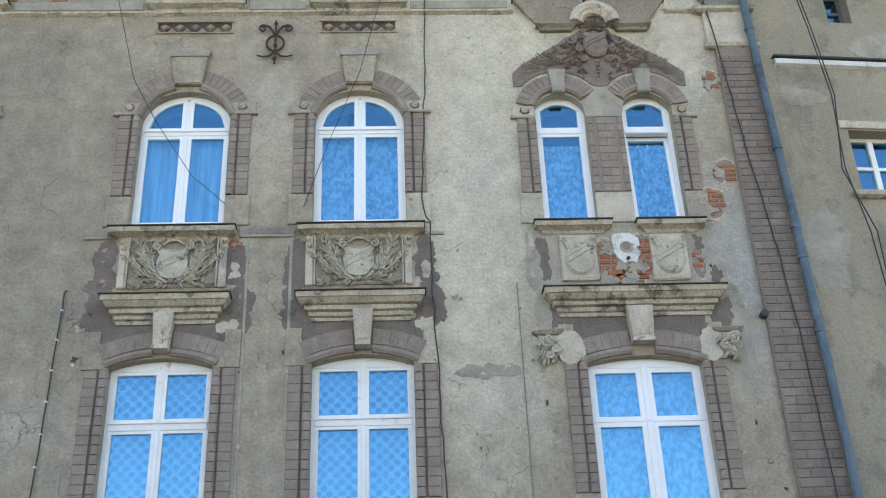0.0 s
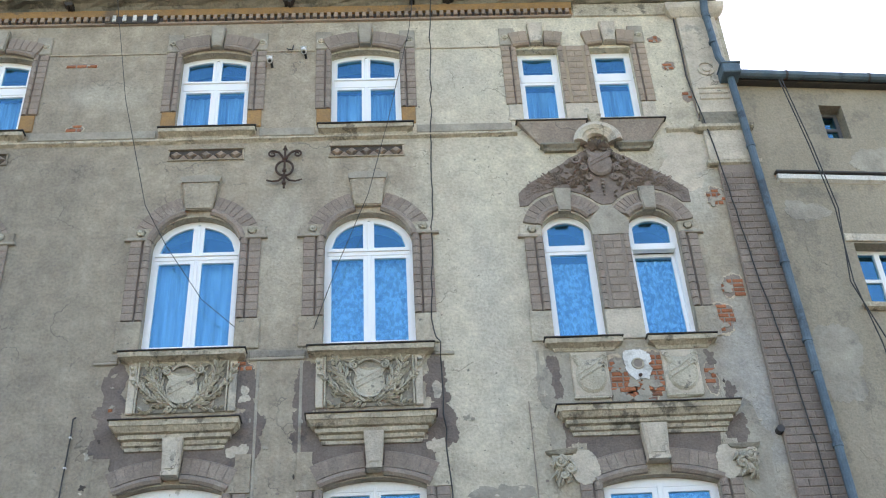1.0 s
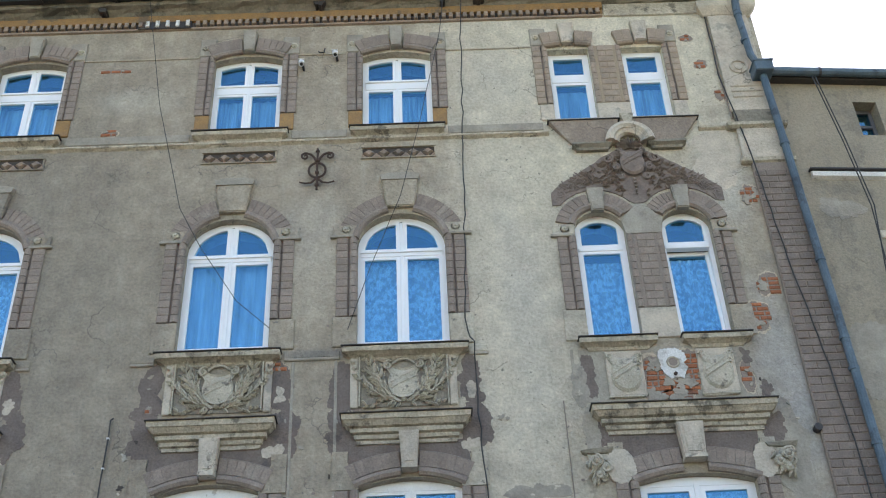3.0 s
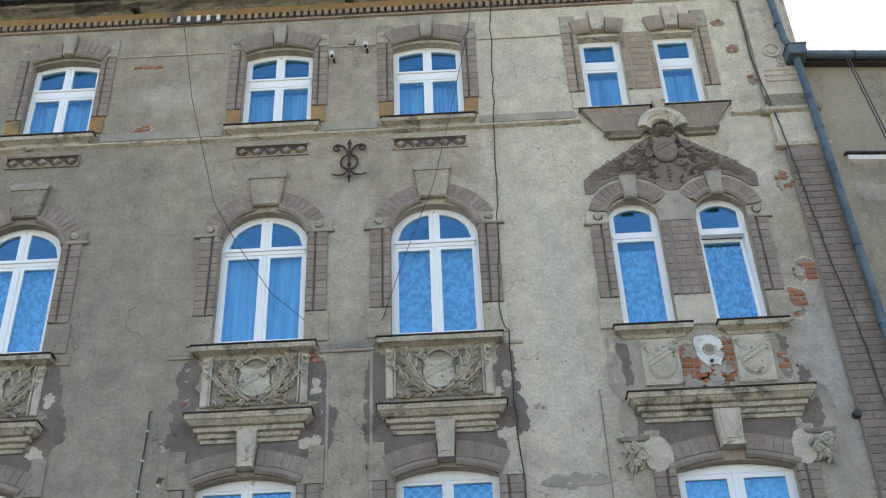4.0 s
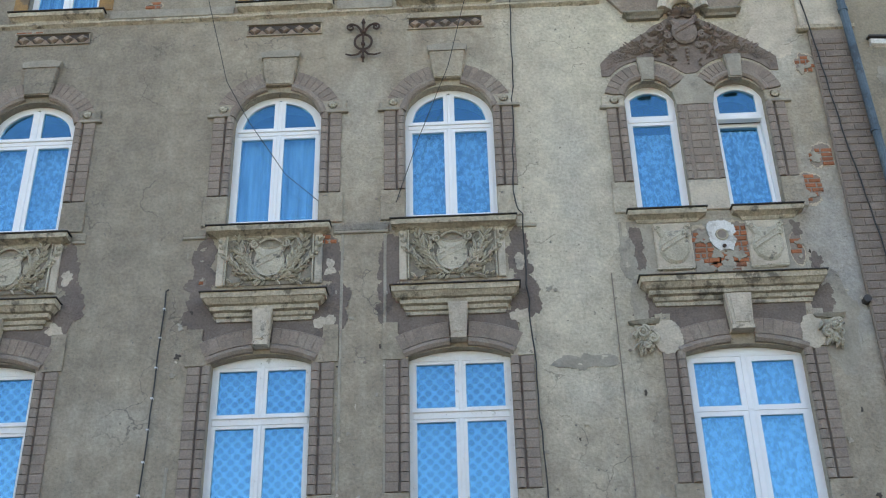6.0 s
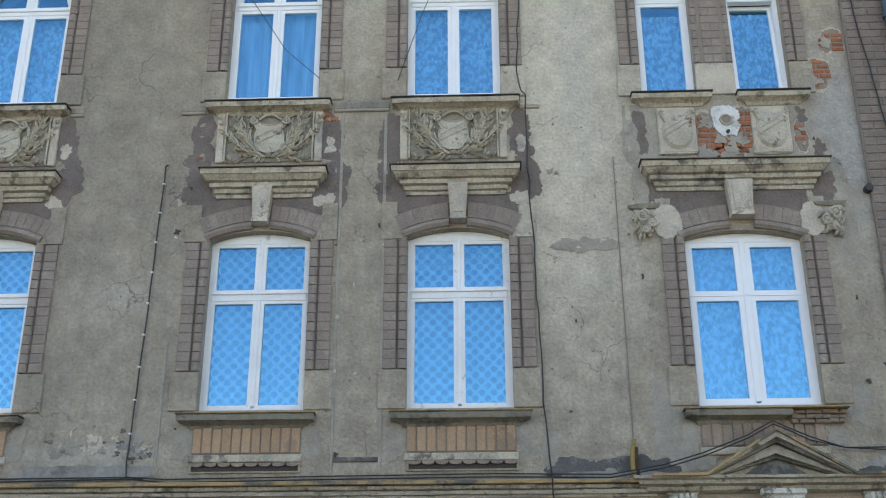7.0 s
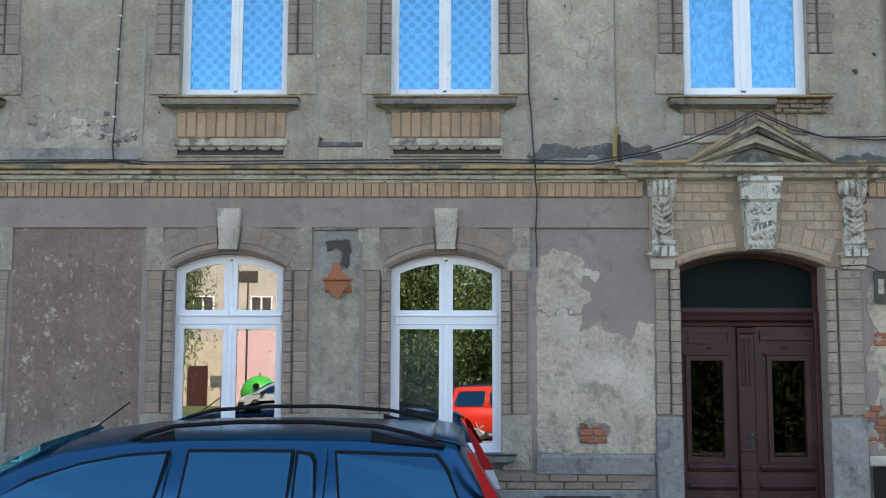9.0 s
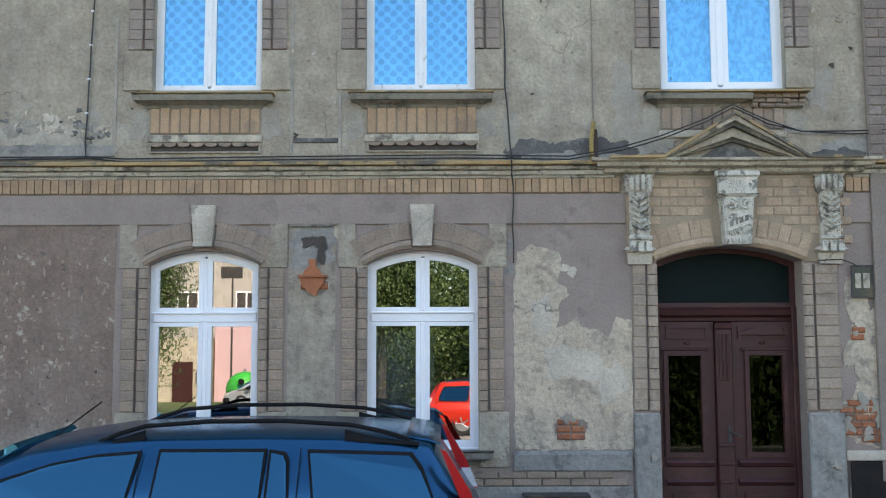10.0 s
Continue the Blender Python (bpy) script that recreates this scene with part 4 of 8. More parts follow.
# ---- sills, hoods and string courses ----
SILL = [(0.02, 0.0), (0.04, 0.03), (0.10, 0.055), (0.125, 0.06), (0.135, 0.10), (0.12, 0.118)]


def sill(x0, x1, z, label, material="stone", tin="flashing", k=1.0, seed=0):
    root = thing("window_sill_course", ((x0 + x1) / 2, 0, z), label, "window sill", "moulded window sills", "structure")
    o = SILL[-1][0] * k
    part("moulded_sill", moulding(x0 + 0.13 * k, x1 - 0.13 * k, [(a * k, z + b) for a, b in SILL], wobble=0.006, seed=seed), material, root)
    part("tin_cover", box(x0 - 0.012, x1 + 0.012, -o - 0.022, 0.10, z + 0.1185, z + 0.128, 0.002), tin, root)
    return root


sill(-2.73, -1.50, 4.16, "mossy moulded window sill with tin cover", "stone_dark", seed=1)
sill(-0.82, 0.435, 4.16, "mossy moulded window sill with tin cover", "stone_dark", seed=2)
sill(-5.39, -4.16, 4.16, "mossy moulded window sill with tin cover", "stone_dark", seed=3)
broken = sill(1.79, 2.72, 4.155, "mossy moulded window sill, broken off beside the gable", "stone_dark", seed=4)
part("tin_cover", box(2.735, 3.22, -0.155, 0.10, 4.272, 4.283, 0.002), "flashing", broken)
rnd = random.Random(88)
for j in range(3):
    for i in range(7):
        piece("brick", brick_mesh(f"rubble{j}{i % 3}", 0.055 + 0.012 * (i % 3), 0.05 + 0.02 * (j == 2), 0.036, "brick_brown", 0.01), (2.75 + 0.068 * i + rnd.uniform(-0.01, 0.01), rnd.uniform(-0.03, 0.0), 4.17 + 0.04 * j), broken)
for k, (a, b) in enumerate(((-2.72, -1.47), (-0.85, 0.415), (-5.38, -4.14))):
    sill(a, b, 7.355, "moulded sill above a carved panel", "stone", "dark_metal", seed=10 + k)
sill(1.54, 2.325, 7.37, "moulded sill with a dark tin cover", "stone", "dark_metal", k=0.8, seed=14)
sill(2.585, 3.29, 7.37, "moulded sill with a dark tin cover", "stone", "dark_metal", k=0.8, seed=15)
for k, (a, b) in enumerate(((-2.62, -1.52), (-0.795, 0.295), (-5.25, -4.15))):
    sill(a, b, 10.30, "plain pale sill with a dark tin cover", "stone", "dark_metal", k=0.75, seed=20 + k)

HOOD = [(0.025, 0.0), (0.03, 0.035), (0.012, 0.038), (0.045, 0.048), (0.055, 0.085), (0.04, 0.088), (0.085, 0.10), (0.09, 0.14), (0.07, 0.143), (0.115, 0.155), (0.15, 0.20), (0.165, 0.205), (0.17, 0.26)]


def hood(x0, x1, z, label, seed):
    root = thing("window_hood", ((x0 + x1) / 2, 0, z), label, "window hood", "moulded window hoods", "structure")
    part("moulded_hood", moulding(x0 + 0.12, x1 - 0.12, [(a, z + b) for a, b in HOOD], wobble=0.005, seed=seed), "stone", root)
    part("tin_cover", box(x0 - 0.065, x1 + 0.065, -0.19, 0.0, z + 0.2605, z + 0.27, 0.002), "dark_metal", root)
    return root


HZ = 6.44
hood(-2.655, -1.53, HZ, "pale moulded hood cornice over a window", 31)
hood(-0.795, 0.355, HZ, "pale moulded hood cornice over a window", 32)
hood(-5.32, -4.18, HZ, "pale moulded hood cornice over a window", 33)
hood(1.62, 3.31, HZ, "wide pale moulded hood cornice with stains", 34)

# ---- ornaments of the upper floors ----
def add_leaf(bm, x, z, ang, ln, wd, y=-0.03, lift=0.022):
    c, s = math.cos(ang), math.sin(ang)
    pts = [(0, 0, 0), (0.35, 0.5, -0.3), (0.7, 0.42, -0.7), (1.0, 0, -1.0), (0.7, -0.42, -0.7), (0.35, -0.5, -0.3)]
    ring_ = [bm.verts.new((x + c * u * ln - s * v * wd, y - 0.006 * abs(w), z + s * u * ln + c * v * wd)) for u, v, w in pts]
    mid = [bm.verts.new((x + c * u * ln, y - lift, z + s * u * ln)) for u in (0.3, 0.7)]
    a, b, c1, d, e, f = ring_
    for q in ((a, b, mid[0]), (b, c1, mid[1], mid[0]), (c1, d, mid[1]), (d, e, mid[1]), (e, f, mid[0], mid[1]), (f, a, mid[0])):
        bm.faces.new(q)


def add_spiral(bm, x, z, r, turns, rad, start=0.0, sense=1, y=-0.03, n=18):
    path = []
    for i in range(n + 1):
        u = i / n
        a = start + sense * turns * 6.2832 * u
        path.append((x + r * (1 - 0.82 * u) * math.cos(a), y - 0.008 * u, z + r * (1 - 0.82 * u) * math.sin(a)))
    add_tube(bm, path, rad, 5, 0.7)


def shield_outline(cx, cz, w, h, n=10):
    right = [(w * 0.46, h * 0.5), (w * 0.5, h * 0.36), (w * 0.40, h * 0.2), (w * 0.47, h * 0.0), (w * 0.45, -h * 0.2), (w * 0.34, -h * 0.37), (w * 0.18, -h * 0.47), (0, -h * 0.5)]
    left = [(-x, z) for x, z in reversed(right[:-1])]
    return [(cx + x, cz + z) for x, z in [(0, h * 0.36), (w * 0.22, h * 0.38)] + right + left + [(-w * 0.22, h * 0.38)]]


def add_shield(bm, cx, cz, w, h, y):
    """A bulging shield with a slanting band and rolled upper corners."""
    o = shield_outline(cx, cz, w, h)
    rim = [bm.verts.new((x, y, z)) for x, z in o]
    mid = [bm.verts.new((cx + (x - cx) * 0.86, y - 0.022, cz + (z - cz) * 0.86)) for x, z in o]
    inn = [bm.verts.new((cx + (x - cx) * 0.45, y - 0.036, cz + (z - cz) * 0.45)) for x, z in o]
    n = len(o)
    for a, b in ((rim, mid), (mid, inn)):
        for i in range(n):
            bm.faces.new((a[i], a[(i + 1) % n], b[(i + 1) % n], b[i]))
    bm.faces.new(inn)
    add_tube(bm, [(cx - w * 0.36, y - 0.028, cz - h * 0.16), (cx, y - 0.042, cz), (cx + w * 0.38, y - 0.028, cz + h * 0.2)], 0.012, 5)
    add_tube(bm, [(cx - w * 0.40, y - 0.026, cz - h * 0.04), (cx, y - 0.040, cz + h * 0.13), (cx + w * 0.30, y - 0.028, cz + h * 0.30)], 0.009, 5)
    add_spiral(bm, cx + w * 0.42, cz + h * 0.40, 0.035, 1.2, 0.012, 0, 1, y - 0.015)
    add_spiral(bm, cx - w * 0.42, cz + h * 0.40, 0.035, 1.2, 0.012, 3.1, -1, y - 0.015)


def add_berry(bm, x, y, z, r):
    bmesh.ops.create_icosphere(bm, subdivisions=1, radius=r, matrix=Matrix.Translation((x, y, z)))


def carved_panel(cx, label):
    root = thing("carved_panel", (cx, 0, 6.83), label, "relief panel", "carved panels under the arched windows", "structure")
    rnd = random.Random(7)
    part("panel_ground", box(cx - 0.43, cx + 0.43, -0.012, 0.01, 6.835, 7.38, 0.004), "relief_ground", root)
    for s in (-1, 1):
        xs = sorted((cx + s * 0.43, cx + s * 0.445))
        part("raised_edge", box(xs[0], xs[1], -0.045, 0.01, 6.835, 7.385, 0.004), "relief", root)
        xs = sorted((cx + s * 0.45, cx + s * 0.53))
        part("side_strip", box(xs[0], xs[1], -0.03, 0.01, 6.83, 7.39, 0.01), "plaster_pale", root)
    bm = bmesh.new()
    for s in (-1, 1):
        # boughs springing from the foot of the shield, sweeping out and up, with long laurel leaves
        for foot, bulge, lean, top, n in ((0.03, 0.25, 0.06, 7.36, 9), (0.09, 0.31, 0.10, 7.30, 8), (0.05, 0.17, 0.02, 7.20, 6)):
            p = []
            for i in range(n + 1):
                u = i / n
                p.append((cx + s * (foot + bulge * math.sin(u * 1.75) + lean * u * u), -0.026 - 0.012 * math.sin(u * 3), 6.885 + (top - 6.885) * u ** 1.25))
            add_tube(bm, p, 0.012, 5, 0.45)
            for i in range(1, n + 1):
                x, y, z = p[i]
                x0, _, z0 = p[i - 1]
                along = math.atan2(z - z0, x - x0)
                for side in (-1, 1):
                    a = along + side * rnd.uniform(0.35, 0.75)
                    ln = rnd.uniform(0.10, 0.155)
                    if abs(x + ln * math.cos(a) - cx) > 0.42:
                        ln *= 0.55
                    add_leaf(bm, x, z, a, ln, rnd.uniform(0.030, 0.042), y=-0.022 - rnd.uniform(0, 0.018), lift=0.03)
                if i % 3 == 0:
                    add_berry(bm, x + s * 0.03, -0.045, z - 0.02, 0.017)
        for i in range(9):
            u = i / 8
            add_leaf(bm, cx + s * (0.03 + 0.33 * u), 6.87 + 0.02 * math.sin(5 * u), (0 if s > 0 else math.pi) + rnd.uniform(-0.9, 0.9), rnd.uniform(0.06, 0.10), 0.034, y=-0.03, lift=0.03)
        for k in range(26):
            u, v_ = rnd.uniform(0.17, 0.38), rnd.uniform(6.87, 7.32)
            add_leaf(bm, cx + s * u, v_, rnd.uniform(0.4, 2.7), rnd.uniform(0.05, 0.10), rnd.uniform(0.02, 0.034), y=-0.014, lift=0.024)
        add_leaf(bm, cx + s * 0.10, 7.33, (0.15 if s > 0 else math.pi - 0.15), 0.17, 0.045, y=-0.028, lift=0.03)
    part("laurel_branches", bm, "relief", root, "leafy plaster laurel branches")
    bm = bmesh.new()
    o = shield_outline(cx, 7.11, 0.33, 0.38)
    rim = [bm.verts.new((x, -0.02, z)) for x, z in o]
    lip = [bm.verts.new((x, -0.042, z)) for x, z in o]
    dish = [bm.verts.new((cx + (x - cx) * 0.86, -0.030, 7.11 + (z - 7.11) * 0.86)) for x, z in o]
    mid = [bm.verts.new((cx + (x - cx) * 0.4, -0.046, 7.11 + (z - 7.11) * 0.4)) for x, z in o]
    for a, b in ((rim, lip), (lip, dish), (dish, mid)):
        for i in range(len(o)):
            j = (i + 1) % len(o)
            bm.faces.new((a[i], a[j], b[j], b[i]))
    bm.faces.new(mid)
    bmesh.ops.recalc_face_normals(bm, faces=bm.faces)
    for dz, rad in ((-0.02, 0.011), (0.045, 0.008)):
        add_tube(bm, [(cx - 0.125, -0.034, 7.055 + dz), (cx, -0.047, 7.115 + dz), (cx + 0.125, -0.034, 7.18 + dz)], rad, 5)
    for s in (-1, 1):
        add_spiral(bm, cx + s * 0.155, 7.28, 0.045, 1.4, 0.014, 1.5, -s, y=-0.042)
        add_tube(bm, [(cx + s * 0.11, -0.035, 7.30), (cx + s * 0.05, -0.04, 7.34), (cx, -0.04, 7.35)], 0.013, 5)
    part("shield", bm, "relief", root)
    bm = bmesh.new()
    for k in range(9):
        a = math.pi * (1.05 + 0.9 * k / 8)
        add_leaf(bm, cx + 0.02 * math.cos(a), 6.885, a + math.pi, 0.06, 0.022, y=-0.03)
    part("bow", bm, "relief", root)
    return root


cp = carved_panel(-2.075, "carved plaster panel with shield and laurel branches")
copy_thing(cp, pose(-0.24, 0, 6.83)), copy_thing(cp, pose(-4.74, 0, 6.83))

for cx in (1.965, 2.885):
    root = thing("carved_shield", (cx, 0, 6.84), "weathered carved shield on a plaster slab", "relief panel", "shields under the paired windows", "structure")
    part("slab", box(cx - 0.185, cx + 0.185, -0.03, 0.01, 6.85, 7.35, 0.01), "plaster_pale", root)
    bm = bmesh.new()
    add_shield(bm, cx, 7.10, 0.33, 0.44, -0.032)
    for k in range(6):
        bmesh.ops.create_icosphere(bm, subdivisions=1, radius=0.018, matrix=Matrix.Translation((cx + 0.13 + 0.022 * math.cos(k), -0.05, 7.2 + 0.022 * math.sin(k))))
    bmesh.ops.recalc_face_normals(bm, faces=bm.faces)
    part("shield", bm, "relief", root)
    part("broken_ledge", moulding(cx - 0.16, cx + 0.14, [(0.02, 6.825), (0.035, 6.84), (0.03, 6.86)], wobble=0.012, seed=int(cx * 10)), "relief", root)


def brick_patch(parent, cx, cz, w, h, seed, material="brick_red", bw=0.125, bh=0.066, depth=0.012, rough=0.3, remnant="plaster_smooth"):
    """Bare bricks where the plaster has fallen off: a dark broken bed with bricks inside its outline."""
    rnd = random.Random(seed)
    o = blob(cx, cz, w, h, seed, rough=rough)
    part("broken_plaster_edge", prism(blob(cx, cz, w * 1.1, h * 1.12, seed, rough=rough), -0.0035, 0.004), "ground_bare", parent)
    part("mortar_bed", prism(o, -0.0055, 0.004), "mortar", parent)
    inside = lambda x, z: ((x - cx) / (w * 0.5)) ** 2 + ((z - cz) / (h * 0.5)) ** 2 < 0.95
    rows = int(h / bh) + 1
    for j in range(rows):
        z = cz - h / 2 + (j + 0.5) * bh
        x = cx - w / 2 - (bw / 2 if j % 2 else 0) - rnd.uniform(0, 0.02)
        while x < cx + w / 2:
            ln = bw * rnd.choice((0.5, 1, 1, 1))
            if inside(x + ln / 2, z) and (inside(x + 0.01, z) or inside(x + ln - 0.01, z)):
                piece("brick", brick_mesh(f"bp{ln:.3f}{bh}{material}", ln - 0.012, depth, bh - 0.012, material, 0.008), (x + ln / 2, rnd.uniform(-0.003, 0.002), z), parent)
            x += ln
    for k in range(1 + int(32 * w * h)):
        a = rnd.uniform(0, 6.28)
        size = rnd.uniform(0.2, 0.4) * min(w, h) + 0.012
        flake(parent, cx + 0.42 * w * math.cos(a) * rnd.uniform(0.5, 1.1), cz + 0.42 * h * math.sin(a) * rnd.uniform(0.5, 1.1), size * rnd.uniform(0.7, 1.4), size, seed * 7 + k, remnant, depth + 0.0045 + 0.0003 * k, 0.75, "plaster_remnant")


def flake(parent, cx, cz, w, h, seed, material, proud=0.004, rough=0.55, name="plaster_flake"):
    part(name, prism(blob(cx, cz, w, h, seed, rough=rough), -proud, 0.004), material, parent)


# mauve undercoat laid bare round the hoods
for k, cx in enumerate((-2.10, -0.215, -4.76)):
    part("undercoat", prism([(cx - 0.60, 6.22), (cx + 0.60, 6.22), (cx + 0.57, 6.47), (cx - 0.57, 6.47)], -0.003, 0.004), "mauve", wall_up)
    for j, (dx, dz, w, h) in enumerate(((-0.655, 6.58, 0.26, 0.50), (-0.64, 7.05, 0.22, 0.62), (-0.67, 6.85, 0.2, 0.36), (0.68, 6.60, 0.30, 0.46), (0.63, 7.12, 0.22, 0.5), (0.70, 6.85, 0.16, 0.26))):
        flake(wall_up, cx + dx, dz, w, h, 100 + 10 * k + j, "mauve", 0.0042 + 0.0004 * j)
    flake(wall_up, cx + 0.6, 6.42, 0.2, 0.12, 150 + k, "plaster_pale", 0.007)
    flake(wall_up, cx + 0.64, 7.0, 0.1, 0.16, 155 + k, "plaster_pale", 0.0078)
part("undercoat", prism([(1.80, 6.18), (3.12, 6.18), (3.15, 6.47), (1.75, 6.47)], -0.003, 0.004), "mauve", wall_up)
for j, (x, z, w, h) in enumerate(((1.62, 6.45, 0.22, 0.3), (1.60, 7.1, 0.14, 0.5), (3.32, 6.50, 0.24, 0.3), (3.33, 6.88, 0.12, 0.14), (3.20, 7.25, 0.1, 0.16))):
    flake(wall_up, x, z, w, h, 200 + j, "mauve", 0.0042 + 0.0004 * j)
part("undercoat", prism([(1.52, 6.80), (3.22, 6.80), (3.22, 7.40), (1.52, 7.40)], -0.0025, 0.004), "plaster_smooth", wall_up)
brick_patch(wall_up, 2.26, 7.02, 0.30, 0.50, 301, bw=0.12, bh=0.06)
brick_patch(wall_up, 2.60, 7.12, 0.26, 0.46, 302, bw=0.12, bh=0.06)
brick_patch(wall_up, 2.47, 6.92, 0.34, 0.28, 303, bw=0.12, bh=0.06)
brick_patch(wall_up, 3.17, 7.02, 0.12, 0.36, 304, bw=0.12, bh=0.06)
root = thing("vent_plate", (2.45, 0, 7.2), "white plaster collar round a small vent hole", "vent")
part("collar", prism(blob(2.45, 7.20, 0.27, 0.31, 5, rough=0.3), -0.03, 0.0), "white_plaster", root)
part("ring", tube([(2.45 + 0.055 * math.cos(6.2832 * k / 20), -0.03, 7.2 + 0.055 * math.sin(6.2832 * k / 20)) for k in range(21)], 0.012, 6), "stone", root)
part("hole", prism([(2.45 + 0.047 * math.cos(6.2832 * k / 18), 7.2 + 0.047 * math.sin(6.2832 * k / 18)) for k in range(18)], -0.034, -0.02), "mortar", root)
part("pipe_stub", tube([(2.455, -0.06, 7.06), (2.455, 0.0, 7.075)], 0.018, 8), "rust", root)

# carved consoles beside the wide window's arch
for cx, s in ((1.585, -1), (3.35, 1)):
    root = thing("carved_console", (cx, 0, 6.0), "broken acanthus console of carved plaster", "console", "acanthus consoles", "structure")
    part("ledge", moulding(cx - 0.10, cx + 0.09, [(0.02, 6.245), (0.045, 6.26), (0.06, 6.295), (0.03, 6.31)], wobble=0.018, seed=int(cx)), "stone_dark", root)
    bm = bmesh.new()
    rnd = random.Random(int(cx * 7))
    for dx_, dz_, rr_ in ((-0.03, 6.17, 0.062), (0.06, 6.10, 0.050), (-0.01, 6.03, 0.038)):
        add_spiral(bm, cx - s * dx_, dz_, rr_, 1.6, 0.019, 1.2, s, y=-0.055)
        add_berry(bm, cx - s * dx_, -0.07, dz_, 0.02)
    for i in range(9):
        z = 6.22 - 0.026 * i
        w = 0.09 - 0.005 * i
        add_spiral(bm, cx + rnd.uniform(-w, w), z, 0.042, 1.2, 0.016, rnd.uniform(0, 6), rnd.choice((-1, 1)), y=-0.03)
        for j in range(2):
            add_leaf(bm, cx + rnd.uniform(-w, w), z, -1.57 + rnd.uniform(-0.9, 0.9), 0.10, 0.045, y=-0.03, lift=0.05)
    add_prism(bm, [(cx - 0.10, 6.25), (cx + 0.10, 6.25), (cx + 0.06, 6.02), (cx - 0.05, 5.99)], -0.018, 0.0)
    part("acanthus", bm, "relief", root)
flake(wall_up, 1.79, 6.12, 0.27, 0.34, 310, "plaster_pale", 0.0262, 0.15)
flake(wall_up, 3.16, 6.12, 0.22, 0.34, 311, "plaster_pale", 0.0262, 0.15)
flake(wall_up, 3.36, 5.98, 0.2, 0.36, 312, "plaster_smooth", 0.005, 0.3)
flake(wall_up, 1.56, 6.5, 0.16, 0.5, 313, "plaster_smooth", 0.0068, 0.3)
flake(wall_up, 1.50, 7.0, 0.16, 0.5, 314, "plaster_smooth", 0.0052, 0.35)

# crest over the paired arched windows
root = thing("carved_crest", (2.40, 0, 9.3), "mauve carved cartouche crest under a small arched hood", "crest", "", "structure")

def crest_low(x):
    c = 1.925 if x < 2.395 else 2.865
    return max(9.22, 8.93 + math.sqrt(max(0.49 ** 2 - (x - c) ** 2, 0.0)))


def crest_top(x):
    """Steep under the hood, hollow over the shoulders, low at the ends."""
    u = abs(x - 2.395)
    return 9.34 + 0.74 * max(0.0, 1 - u / 1.0) ** 0.82


xs_ = [1.44 + (3.35 - 1.44) * i / 40 for i in range(41)]
ragged = lambda x: 0.035 * noise.noise(Vector((x * 6, 3, 0))) + 0.02 * noise.noise(Vector((x * 19, 7, 0)))
part("crest_ground", prism([(x, max(crest_top(x) + ragged(x), crest_low(x) + 0.01)) for x in xs_] + [(x, crest_low(x)) for x in reversed(xs_)], -0.012, 0.006), "crest", root)
bm = bmesh.new()
rnd = random.Random(3)
add_shield(bm, 2.395, 9.78, 0.30, 0.38, -0.05)
for s in (-1, 1):
    for (dx, dz, r, st) in ((0.075, 10.02, 0.062, 0), (0.27, 9.84, 0.062, 2), (0.19, 9.72, 0.05, 1), (0.15, 9.58, 0.04, 2)):
        add_spiral(bm, 2.395 + s * dx, dz, r, 1.5, 0.02, st if s > 0 else math.pi - st, s, y=-0.03)
    for k in range(190):
        u = rnd.uniform(0.10, 0.86)
        xx = 2.395 + s * u
        lo_, hi_ = crest_low(xx) + 0.05, crest_top(xx) - 0.06
        if hi_ <= lo_:
            continue
        add_leaf(bm, xx, rnd.uniform(lo_, hi_), (0 if s > 0 else math.pi) + rnd.uniform(-1.2, 1.2), rnd.uniform(0.05, 0.10), 0.026, y=-0.010 - rnd.uniform(0, 0.012) * (1 - u), lift=0.034 - 0.03 * u)
for k in range(5):
    bmesh.ops.create_icosphere(bm, subdivisions=1, radius=0.028 - 0.003 * k, matrix=Matrix.Translation((2.395, -0.03, 9.54 - 0.05 * k)))
for k in range(9):
    a = math.pi * k / 8
    add_leaf(bm, 2.395, 10.0, a, 0.16, 0.05, y=-0.03, lift=0.05)
part("cartouche", bm, "crest", root)
bm = bmesh.new()
for rr, yy in ((0.225, 0.085), (0.18, 0.05)):
    add_tube(bm, [(2.41 + rr * math.cos(math.pi * (k / 14) ), -yy, 10.06 + rr * math.sin(math.pi * k / 14)) for k in range(15)], 0.062, 8)
part("arched_hood", bm, "plaster_pale", root)
part("hood_key", prism([(2.36, 10.33), (2.46, 10.33), (2.49, 10.45), (2.33, 10.45)], -0.12, 0.0), "stone", root)
for x0, x1 in ((1.84, 2.10), (2.70, 2.95)):
    part("hood_ledge", moulding(x0, x1, [(0.05, 9.97), (0.06, 10.0), (0.10, 10.03), (0.09, 10.06)], wobble=0.008, seed=int(x0 * 9)), "stone_dark", root)
